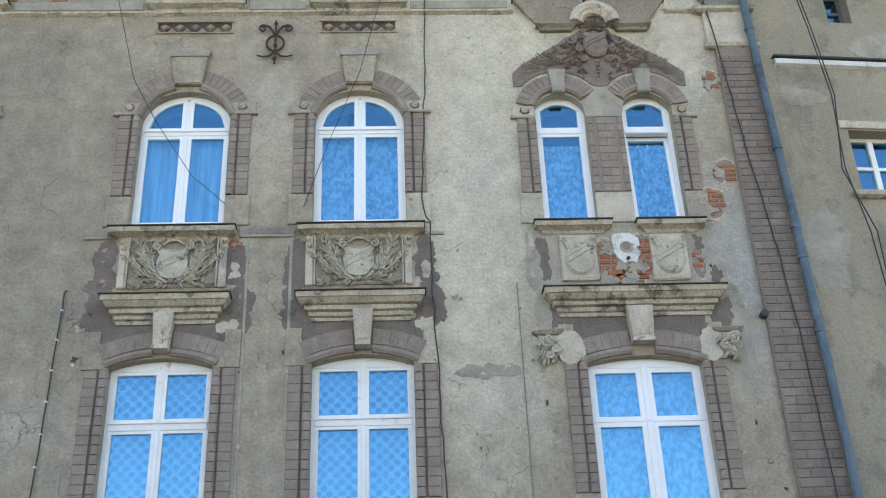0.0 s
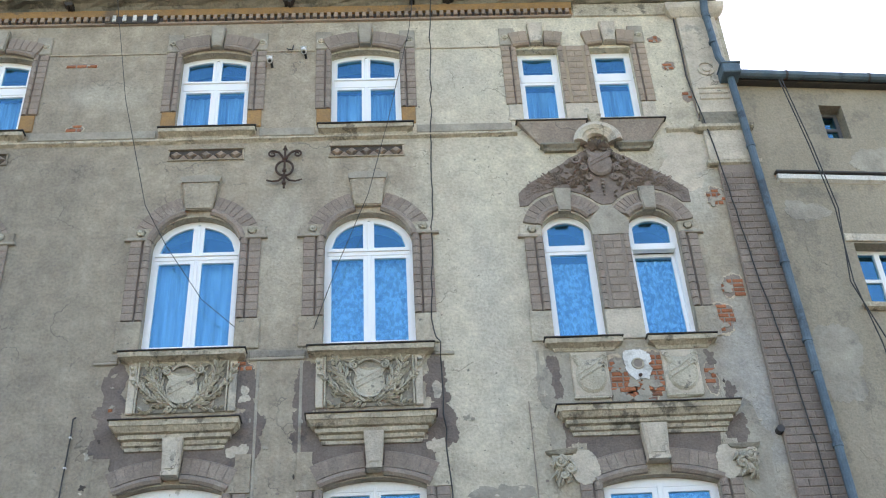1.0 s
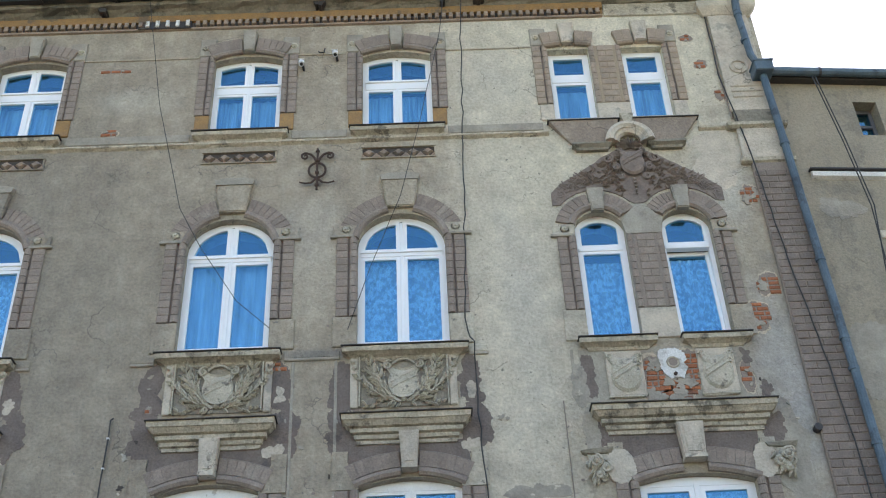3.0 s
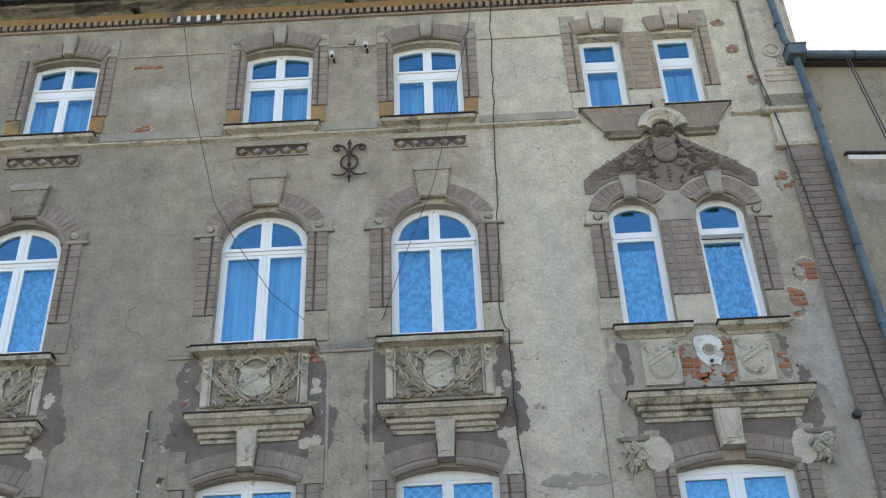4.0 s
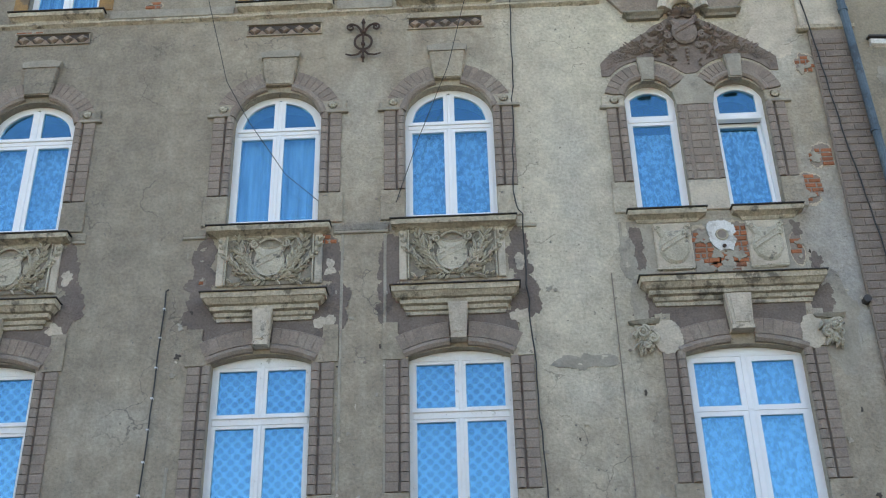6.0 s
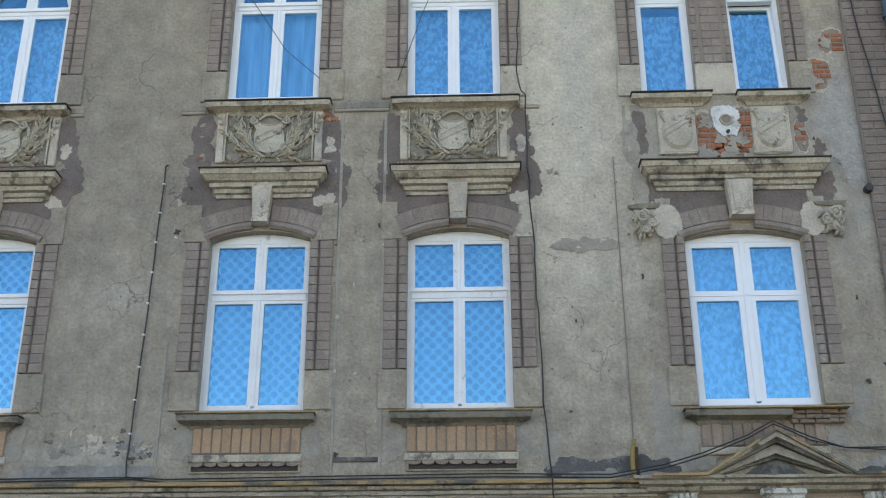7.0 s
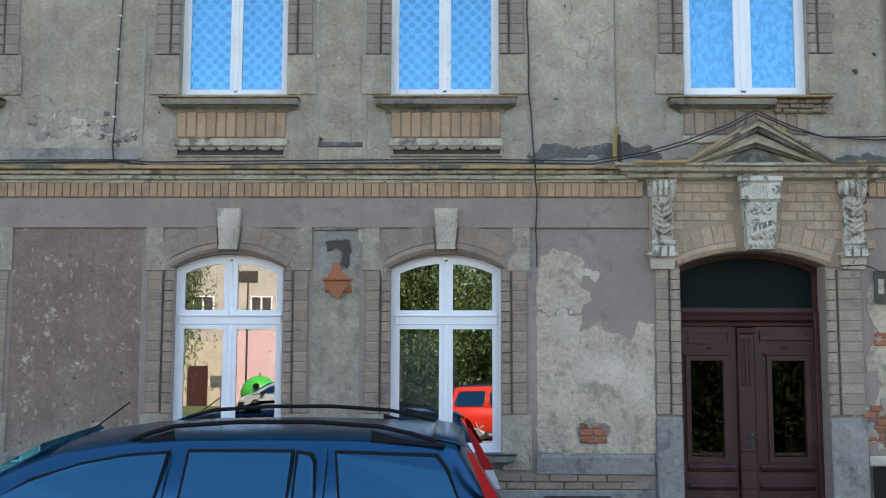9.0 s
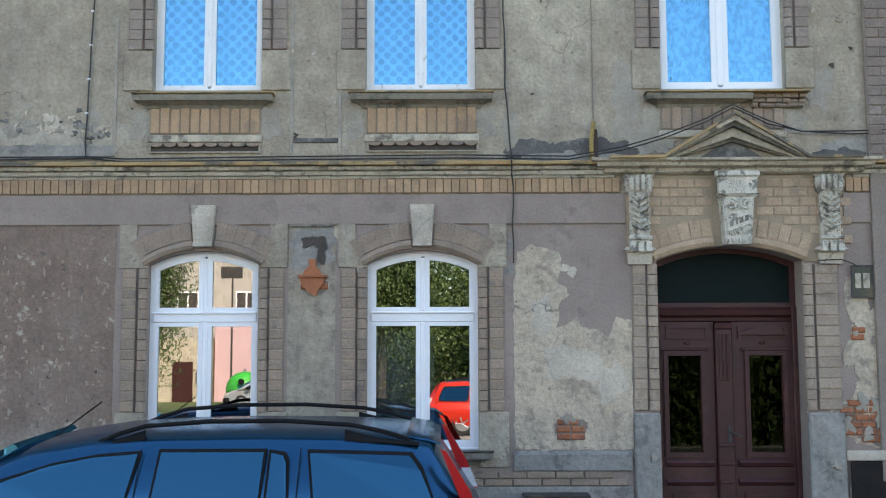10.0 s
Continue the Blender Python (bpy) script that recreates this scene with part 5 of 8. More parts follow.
for x0, x1, a, b in ((1.51, 2.315, 1.74, 2.20), (2.46, 3.235, 2.62, 3.02)):
    r2 = thing("sill_apron", ((x0 + x1) / 2, 0, 10.1), "rust-brown tapered apron under a narrow sill", "sill apron", "", "structure")
    bm = bmesh.new()
    top = [bm.verts.new(p) for p in ((x0, -0.075, 10.40), (x1, -0.075, 10.40), (x1, 0.0, 10.40), (x0, 0.0, 10.40))]
    bot = [bm.verts.new(p) for p in ((a, -0.03, 10.09), (b, -0.03, 10.09), (b, 0.0, 10.09), (a, 0.0, 10.09))]
    for i in range(4):
        bm.faces.new((top[i], top[(i + 1) % 4], bot[(i + 1) % 4], bot[i]))
    bm.faces.new(top), bm.faces.new(list(reversed(bot)))
    bmesh.ops.recalc_face_normals(bm, faces=bm.faces)
    part("apron", bm, "apron", r2)
    part("tin_cover", box(x0 - 0.02, x1 + 0.02, -0.092, 0.08, 10.401, 10.414, 0.003), "dark_metal", r2)

# string courses, bands and lines
STRING = [(0.0, 0.0), (0.03, 0.02), (0.045, 0.03), (0.045, 0.055), (0.01, 0.07)]
for x0, x1 in ((WALL_L, 1.50), (3.24, 3.62)):
    tagged(part("trim", moulding(x0, x1, [(a, 10.235 + b) for a, b in STRING], returns=False, wobble=0.008, seed=4), "stone"), "pale worn string course", "string course", "", "structure")
for x0, x1 in ((-4.10, -2.66), (-1.48, -0.84), (0.34, 1.45)):
    part("grey_band", box(x0, x1, -0.012, 0.01, 10.33, 10.445, 0.006), "plaster_smooth", wall_up)
    part("ledge_line", tube([(x0, -0.006, 11.68), ((x0 + x1) / 2, -0.008, 11.676), (x1, -0.006, 11.68)], 0.011, 5), "plaster_pale", wall_up)
for x0, x1 in ((-1.44, -0.88), (-2.98, -2.74), (-4.12, -3.98), (0.42, 0.62)):
    part("grey_band", box(x0, x1, -0.014, 0.01, 7.42, 7.50, 0.006), "plaster", wall_up)
    part("ledge", box(x0, x1, -0.022, 0.01, 7.385, 7.418, 0.008), "plaster_smooth", wall_up)
# raised plaster strips beside the window bays
for x0, x1, z0, z1 in ((-1.36, -1.33, 3.75, 7.38), (-0.93, -0.90, 3.75, 7.38), (-2.93, -2.90, 3.75, 5.0), (1.44, 1.47, 6.9, 7.4), (-0.93, -0.91, 7.5, 7.9)):
    part("plaster_edge", box(x0, x1, -0.009, 0.01, z0, z1, 0.004), "plaster_smooth", wall_up)
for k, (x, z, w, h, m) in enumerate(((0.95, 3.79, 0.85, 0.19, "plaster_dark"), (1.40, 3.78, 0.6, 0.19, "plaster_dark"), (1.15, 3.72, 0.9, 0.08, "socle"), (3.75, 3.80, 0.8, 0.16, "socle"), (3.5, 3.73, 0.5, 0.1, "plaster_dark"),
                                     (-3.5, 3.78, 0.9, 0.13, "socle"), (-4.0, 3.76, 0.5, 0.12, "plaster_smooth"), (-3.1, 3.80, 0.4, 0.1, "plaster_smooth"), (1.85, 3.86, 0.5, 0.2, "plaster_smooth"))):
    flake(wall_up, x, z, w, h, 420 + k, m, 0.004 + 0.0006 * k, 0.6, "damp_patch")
rnd = random.Random(23)
for k in range(60):
    u = rnd.random()
    flake(wall_up, -3.95 + 1.0 * u, 4.08 + rnd.gauss(0, 0.06) - 0.1 * u, rnd.uniform(0.015, 0.07), rnd.uniform(0.015, 0.05), 1100 + k, rnd.choice(("plaster_smooth", "plaster_dark", "plaster_pale", "plaster_smooth", "socle")), 0.0062 + 0.0001 * k, 0.8)
for k in range(70):
    x_ = rnd.choice((rnd.uniform(-1.4, -0.9), rnd.uniform(0.5, 1.6), rnd.uniform(-2.95, -2.7), rnd.uniform(3.1, 3.7)))
    flake(wall_up, x_, rnd.uniform(3.9, 7.3), rnd.uniform(0.012, 0.05), rnd.uniform(0.012, 0.06), 1200 + k, rnd.choice(("plaster_smooth", "plaster_pale", "plaster", "hollow")), 0.0062 + 0.0001 * k, 0.8)
part("damp_band", box(-4.1, -2.92, -0.0125, 0.01, 3.74, 3.84, 0.003), "socle", wall_up)
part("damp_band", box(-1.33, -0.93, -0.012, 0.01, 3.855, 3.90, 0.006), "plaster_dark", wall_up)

# top frieze: dentils, orange band, cove and eaves
tagged(part("trim", moulding(WALL_L, 2.35, [(0.0, 12.165), (0.03, 12.175), (0.03, 12.205), (0.012, 12.208)], returns=False, wobble=0.004), "brick_brown"), "brown brick ledge under the dentils", "cornice", "", "structure")
band = tagged(part("trim", moulding(WALL_L, 2.36, [(0.012, 12.20), (0.014, 12.29), (0.05, 12.295), (0.06, 12.34), (0.065, 12.385), (0.03, 12.39)], returns=False, wobble=0.005), "brick_orange"),
              "orange-stained dentil cornice", "cornice", "", "structure")
dm = brick_mesh("dentil", 0.05, 0.05, 0.078, "brick_brown", 0.006)
dz = brick_mesh("dentil_pale", 0.045, 0.06, 0.10, "white_plaster", 0.006)
# flat dark strip painted as the shade between the dentils
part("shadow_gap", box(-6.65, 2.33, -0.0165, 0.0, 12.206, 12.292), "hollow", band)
part("dark_backing", box(-3.46, -2.80, -0.045, -0.01, 12.18, 12.31, 0.004), "dark_metal", band)
x = -6.6
while x < 2.32:
    if -3.42 < x < -2.78:
        piece("dentil", dz, (x, -0.01, 12.25), band)
        x += 0.125
    else:
        piece("dentil", dm, (x, -0.012, 12.248), band)
        x += 0.088
cove = part("trim", moulding(WALL_L, WALL_R + 0.01, [(0.0, 12.39), (0.05, 12.395), (0.085, 12.43), (0.13, 12.455), (0.19, 12.47), (0.205, 12.50), (0.20, 12.53)], returns=False, wobble=0.022, seed=8), "stone_dark")
tagged(cove, "crumbling dark plaster eaves cornice", "cornice", "", "structure")
part("plaster_strip", box(2.37, 3.60, -0.02, 0.0, 12.17, 12.39, 0.01), "stone", wall_up)
brick_patch(wall_up, 3.32, 12.33, 0.26, 0.14, 320)
root = thing("eaves_gutter", (0, -0.3, 12.5), "dark sheet-metal eaves edge with brackets", "gutter", "", "structure")
part("drip_edge", box(WALL_L, WALL_R + 0.06, -0.30, -0.17, 12.525, 12.555, 0.006), "dark_metal", root)
part("gutter_channel", tube([(WALL_L, -0.285, 12.535), (WALL_R + 0.03, -0.285, 12.535)], 0.028, 8), "pipe_blue", root)
x = -6.5
while x < 4.1:
    part("bracket", box(x, x + 0.03, -0.318, -0.2, 12.49, 12.53, 0.004), "dark_metal", root)
    x += 0.92
for k, (x, w, h) in enumerate(((-1.2, 0.12, 0.08), (0.35, 0.05, 0.1), (0.8, 0.14, 0.05), (-3.9, 0.1, 0.09))):
    flake(cove, x, 12.43, w, h, 500 + k, "dark_metal", 0.16)


def zigzag_vent(cx, z0, z1, half, label, waves=8, material="hollow", wave_mat="brick_brown"):
    """A slot with a row of corner-set bricks in it."""
    root = thing("wall_vent", (cx, 0, z0), label, "wall vent", "ornamental slots", "structure")
    # the slot lies flat on the wall; its inner shade is dark colour
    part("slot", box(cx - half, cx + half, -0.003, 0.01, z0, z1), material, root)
    w = 2 * half / waves
    z_m = (z0 + z1) / 2
    hh = (z1 - z0) * 0.5
    for i in range(waves):
        x = cx - half + (i + 0.5) * w
        bm = bmesh.new()
        d = [bm.verts.new(p) for p in ((x - w * 0.42, -0.006, z_m), (x, -0.006, z0 + 0.004), (x + w * 0.42, -0.006, z_m), (x, -0.006, z1 - 0.02),
                                       (x - w * 0.22, -0.05, z_m - 0.02), (x, -0.05, z_m - 0.02 - hh * 0.4), (x + w * 0.22, -0.05, z_m - 0.02), (x, -0.05, z_m - 0.02 + hh * 0.4))]
        for j in range(4):
            bm.faces.new((d[j], d[(j + 1) % 4], d[4 + (j + 1) % 4], d[4 + j]))
        bm.faces.new(d[4:])
        bmesh.ops.recalc_face_normals(bm, faces=bm.faces)
        part("corner_brick", bm, wave_mat, root)
    for i in range(waves + 1):
        x = cx - half + i * w
        xa, xb = max(x - w * 0.34, cx - half), min(x + w * 0.34, cx + half)
        part("wedge_brick", prism([(xa, z0 + 0.003), (xb, z0 + 0.003), (min(max(x, xa), xb), z_m - 0.008)], -0.02, 0.0), wave_mat, root)
    for zz, up in ((z0, -1), (z1, 1)):
        part("slot_edge", box(cx - half - 0.012, cx + half + 0.012, -0.02 if up < 0 else -0.03, 0.01, zz - 0.008, zz + 0.008, 0.003), "plaster", root)
    for s in (-1, 1):
        part("slot_end", box(cx + s * half - 0.01, cx + s * half + 0.01, -0.02, 0.01, z0, z1, 0.003), "plaster", root)
    return root


v = zigzag_vent(-2.065, 9.995, 10.145, 0.42, "slot of corner-set bricks under a top-floor window", 5)
copy_thing(v, pose(-0.245, 0, 9.995)), copy_thing(v, pose(-4.71, 0, 9.995))
def scallop_slot(cx, z0, z1, half, label, waves=8):
    """A dark slot under a ledge with a row of round-faced bricks hanging in it."""
    root = thing("wall_vent", (cx, 0, z0), label, "wall vent", "ornamental slots", "structure")
    # no real depth here: a dark box paints the slot's shade
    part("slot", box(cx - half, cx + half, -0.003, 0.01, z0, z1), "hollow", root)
    w = 2 * half / waves
    for i in range(waves):
        x = cx - half + (i + 0.5) * w
        bm = bmesh.new()
        arc = [(x + 0.47 * w * math.cos(math.pi * k / 8), z1 - 0.002 - 0.45 * (z1 - z0) * math.sin(math.pi * k / 8) ** 0.7) for k in range(9)]
        add_prism(bm, arc, -0.034, 0.0)
        bmesh.ops.recalc_face_normals(bm, faces=bm.faces)
        part("round_brick", bm, "brick_brown", root)
    part("slot_edge", box(cx - half - 0.012, cx + half + 0.012, -0.02, 0.01, z0 - 0.016, z0, 0.003), "plaster", root)
    for s in (-1, 1):
        part("slot_end", box(cx + s * half - 0.01, cx + s * half + 0.01, -0.02, 0.01, z0, z1, 0.003), "plaster", root)
    return root


v = scallop_slot(-2.11, 3.78, 3.855, 0.485, "dark slot with a row of rounded bricks")
copy_thing(v, pose(-0.18, 0, 3.785)), copy_thing(v, pose(-4.78, 0, 3.785))


def brick_panel(cx, half, z0, z1, label, n=11, material="brick_buff"):
    root = thing("brick_panel", (cx, 0, z0), label, "brick panel", "brick panels under the sills", "structure")
    part("mortar_bed", box(cx - half, cx + half, -0.010, 0.01, z0, z1), "mortar", root)
    w = 2 * half / n
    for i in range(n):
        key = brick_mesh(f"bp{w:.3f}{i % 2}{z1 - z0:.3f}{material}", w - 0.009, 0.018 + 0.004 * (i % 2), z1 - z0 - 0.012, material)
        piece("brick", key, (cx - half + (i + 0.5) * w, random.uniform(-0.002, 0.002), (z0 + z1) / 2), root)
    part("ledge", box(cx - half - 0.02, cx + half + 0.02, -0.03, 0.01, z0 - 0.075, z0 - 0.006, 0.008), "stone", root)
    for s in (-1, 1):
        flake(root, cx + s * (half + 0.1), (z0 + z1) / 2 - 0.02, 0.16, 0.3, 60 + int(cx * 10) + s, "plaster_smooth", 0.006, 0.5)
    return root


for cx in (-2.11, -0.19, -4.78):
    brick_panel(cx, 0.487, 3.935, 4.185, "upright buff bricks under a window sill")
brick_panel(2.47, 0.54, 3.96, 4.175, "upright faded bricks behind the door gable", 12, "brick_brown")

# wrought-iron wall anchor
root = thing("wall_anchor", (-1.165, 0, 9.54), "rusty wrought-iron wall anchor with scrolls", "wall anchor")
part("stem", tube([(-1.165, -0.04, 9.54), (-1.165, -0.045, 9.85), (-1.165, -0.04, 10.13)], 0.014, 6), "rust", root)
part("spike", tube([(-1.165, -0.04, 10.09), (-1.165, -0.04, 10.15)], 0.026, 6, 0.2), "rust", root)
for s in (-1, 1):
    bm = bmesh.new()
    add_tube(bm, [(-1.165 + s * 0.015, -0.045, 9.93), (-1.165 + s * 0.03, -0.045, 9.99), (-1.165 + s * 0.07, -0.045, 10.045), (-1.165 + s * 0.13, -0.045, 10.07)], 0.014, 6)
    add_spiral(bm, -1.165 + s * 0.14, 10.02, 0.05, 1.3, 0.013, 1.9 if s > 0 else 1.2, -s, y=-0.045)
    part("scroll", bm, "rust", root)
    bm = bmesh.new()
    add_tube(bm, [(-1.165, -0.04, 9.71), (-1.165 + s * 0.06, -0.045, 9.64), (-1.165 + s * 0.13, -0.045, 9.63), (-1.165 + s * 0.195, -0.04, 9.655)], 0.014, 6, 0.7)
    part("foot", bm, "rust", root)
part("ring", tube([(-1.165 + 0.095 * math.cos(6.2832 * k / 24), -0.045, 9.815 + 0.105 * math.sin(6.2832 * k / 24)) for k in range(25)], 0.014, 6), "rust", root)
for z in (9.6, 9.78, 9.95):
    bm = bmesh.new()
    bmesh.ops.create_icosphere(bm, subdivisions=1, radius=0.028, matrix=Matrix.Translation((-1.165, -0.05, z)))
    part("boss", bm, "rust", root)

# bare brick and patches on the upper wall
for k, (x, z, w, h) in enumerate(((3.65, 9.29, 0.2, 0.24), (3.60, 8.10, 0.22, 0.26), (3.42, 7.72, 0.22, 0.34), (-1.52, 7.32, 0.24, 0.09), (-3.65, 11.5, 0.34, 0.07), (-3.6, 10.50, 0.2, 0.09),
                                  (3.60, 10.78, 0.13, 0.17), (3.34, 11.75, 0.16, 0.1), (3.45, 11.3, 0.14, 0.14), (-5.0, 10.17, 0.3, 0.06), (-2.74, 6.9, 0.07, 0.08), (-0.70, 6.82, 0.1, 0.05))):
    brick_patch(wall_up, x, z, w, h, 330 + k, bh=0.055)
for k, (x, z, w, h, m) in enumerate(((3.42, 9.85, 0.5, 0.9, "plaster_pale"), 
                                     (3.45, 6.2, 0.3, 1.0, "plaster_smooth"),
                                     (1.50, 7.72, 0.2, 0.24, "plaster_pale"), (3.75, 10.6, 0.22, 0.2, "plaster_smooth"), (-3.45, 4.02, 0.16, 0.1, "plaster_pale"), (-3.75, 3.98, 0.3, 0.12, "plaster_smooth"), (-3.1, 4.1, 0.1, 0.2, "plaster_smooth"), (1.62, 4.2, 0.24, 0.7, "plaster_smooth"),
                                     (0.60, 4.0, 0.14, 0.4, "plaster_smooth"), (3.33, 4.3, 0.2, 0.36, "plaster_smooth"), (1.0, 5.9, 0.6, 0.14, "plaster_smooth"))):
    flake(wall_up, x, z, w, h, 360 + k, m, 0.0022 + 0.0003 * k, 0.7)
# small nails, dowels and chips in the plaster
rnd = random.Random(12)
bm = bmesh.new()
for x, z in ((-1.008, 7.787), (-1.105, 5.973), (1.549, 4.848), (-4.12, 7.86), (-1.2, 4.6), (-1.02, 4.62), (-0.93, 4.6), (1.42, 6.0), (3.4, 8.8), (-1.35, 6.0), (-3.5, 4.2), (1.0, 4.0), (1.62, 9.1)):
    add_prism(bm, [(x + 0.017 * rnd.uniform(0.7, 1.3) * math.cos(6.28 * k / 7), z + 0.014 * math.sin(6.28 * k / 7)) for k in range(7)], -0.006, 0.004)
part("dowel_holes", bm, "mortar", wall_up)

# ---- pilaster at the house corner ----
root = thing("corner_pilaster", (3.97, 0, 3.7), "brick corner pilaster with plaster capitals", "pilaster", "", "structure")
part("brick_core", box(3.74, 4.215, -0.052, 0.0, 0.9, 9.70, 0.006), "mortar", root)
rnd = random.Random(21)
ph = 0.0875
for j in range(int((9.66 - 3.72) / ph)):
    z = 3.72 + ph * (j + 0.5)
    cuts = (3.742, 3.985, 4.213) if j % 2 else (3.742, 3.862, 4.095, 4.213)
    for a, b in zip(cuts, cuts[1:]):
        piece("brick", brick_mesh(f"pil{b - a:.3f}", b - a - 0.009, 0.016, ph - 0.010, "brick_pilaster"), ((a + b) / 2, -0.046 + rnd.uniform(-0.002, 0.002), z), root)
part("capital", moulding(3.70, 4.17, [(0.05, 9.70), (0.075, 9.715), (0.08, 9.755), (0.055, 9.765)], wobble=0.004), "stone", root)
part("capital_block", box(3.665, 4.17, -0.06, 0.0, 9.765, 10.21, 0.01), "plaster_pale", root)
part("capital_ledge", moulding(3.66, 4.16, [(0.06, 10.21), (0.10, 10.235), (0.105, 10.275), (0.06, 10.29)], wobble=0.006), "stone", root)
part("frieze_block", box(3.68, 4.16, -0.055, 0.0, 10.29, 10.50, 0.008), "stone_dark", root)
part("upper_shaft", box(3.66, 4.15, -0.04, 0.0, 10.50, 12.12, 0.01), "plaster_pale", root)
for z in (10.70, 10.79, 10.87):
    part("raised_bar", box(3.72, 4.08, -0.055, -0.03, z, z + 0.055, 0.01), "plaster_pale", root)
part("ring", tube([(3.88 + 0.10 * math.cos(6.2832 * k / 22), -0.045, 11.2 + 0.10 * math.sin(6.2832 * k / 22)) for k in range(23)], 0.016, 6), "plaster_pale", root)
part("ring_boss", prism([(3.88 + 0.05 * math.cos(6.2832 * k / 14), 11.2 + 0.05 * math.sin(6.2832 * k / 14)) for k in range(14)], -0.055, -0.03), "plaster_pale", root)
part("upper_capital", moulding(3.66, 4.15, [(0.04, 12.08), (0.06, 12.10), (0.11, 12.17), (0.125, 12.19), (0.13, 12.28), (0.09, 12.33)], wobble=0.012, seed=5), "plaster_pale", root)
part("corner_edge", tube([(3.64, -0.012, 12.1), (3.63, -0.014, 11.2), (3.66, -0.012, 10.4)], 0.012, 5), "mortar", root)

# ---- downpipe, gutter and the neighbouring house ----
root = thing("downpipe", (4.2, -0.14, 3.0), "blue-grey zinc downpipe with a hopper box", "downpipe")
part("swan_neck", tube([(4.02, -0.26, 12.52), (4.02, -0.25, 12.40), (4.01, -0.15, 12.20), (4.005, -0.13, 12.05)], 0.048, 10), "pipe_blue", root)
part("upper_pipe", tube([(4.005, -0.13, 12.07), (4.03, -0.13, 11.30), (4.10, -0.13, 11.10)], 0.043, 10), "pipe_blue", root)
bm = bmesh.new()
add_box(bm, 4.00, 4.22, -0.25, -0.03, 10.95, 11.10, 0.012)
add_box(bm, 3.99, 4.23, -0.26, -0.02, 11.09, 11.115, 0.004)
part("hopper", bm, "pipe_blue", root)
part("lower_pipe", tube([(4.11, -0.13, 10.96), (4.115, -0.13, 10.75), (4.13, -0.13, 10.3), (4.185, -0.13, 7.6), (4.225, -0.13, 5.0), (4.225, -0.13, 0.15)], 0.044, 10), "pipe_blue", root)
for z in (12.0, 11.55, 9.9, 8.3, 7.35, 7.0, 6.2, 4.5, 3.0):
    px = 4.01 if z > 11 else 4.225 - 0.018 * max(0.0, z - 5.0)
    part("pipe_collar", tube([(px, -0.13, z - 0.02), (px, -0.13, z + 0.02)], 0.053, 10), "pipe_blue", root)


def ny(x):
    return 0.10 + 0.075 * (x - 4.22)


nz = pose(4.22, 0.10, 0, 0, 0, math.degrees(math.atan(0.075)))
root = thing("neighbour_house", (4.22, 0.10, 0), "ochre-grey plastered lower neighbouring house", "house", "", "structure")
nparts = []


def npart(name, bm, mat, parent=None, label=""):
    bmesh.ops.transform(bm, matrix=nz, verts=bm.verts)
    return part(name, bm, mat, parent or root, label)


bm = bmesh.new()
nholes = [[(1.00, 10.24), (1.29, 10.24), (1.29, 10.76), (1.00, 10.76)], [(0.90, 7.92), (1.80, 7.92), (1.80, 8.72), (0.90, 8.72)]]
edges = []
for loop in [[(0.02, -0.3), (9.0, -0.3), (9.0, 11.08), (0.02, 11.08)]] + nholes:
    vs = [bm.verts.new((x, 0, z)) for x, z in loop]
    edges += [bm.edges.new((vs[i], vs[(i + 1) % 4])) for i in range(4)]
bmesh.ops.triangle_fill(bm, use_beauty=True, use_dissolve=False, edges=edges)
ext = bmesh.ops.extrude_face_region(bm, geom=list(bm.faces))
bmesh.ops.translate(bm, verts=[v for v in ext["geom"] if isinstance(v, bmesh.types.BMVert)], vec=(0, 0.35, 0))
bmesh.ops.recalc_face_normals(bm, faces=bm.faces)
npart("wall", bm, "neighbour")
npart("room_back", box(0.05, 9.0, 1.2, 1.3, -0.3, 10.9), "room")
npart("string_course", moulding(0.22, 8.9, [(0.0, 9.56), (0.05, 9.58), (0.055, 9.64), (0.02, 9.66)], returns=False, wobble=0.003), "white_plaster")
npart("string_course_cap", box(0.2, 8.9, -0.075, 0.0, 9.66, 9.685, 0.004), "dark_metal")
npart("roof_edge", box(0.02, 9.0, -0.10, 0.5, 11.04, 11.10, 0.006), "dark_metal")
bm = bmesh.new()
vs = [bm.verts.new(p) for p in ((0.0, -0.12, 11.11), (9.0, -0.12, 11.11), (9.0, 5.0, 12.38), (0.0, 5.0, 12.38))]
bm.faces.new(vs)
npart("roof", bm, "roof")
npart("gutter", tube([(-0.02, -0.15, 11.10), (4.0, -0.15, 11.10), (9.0, -0.15, 11.10)], 0.055, 10), "pipe_blue")
for k in range(8):
    npart("gutter_joint", tube([(0.6 + 1.05 * k, -0.15, 11.10), (0.63 + 1.05 * k, -0.15, 11.10)], 0.061, 10), "dark_metal")
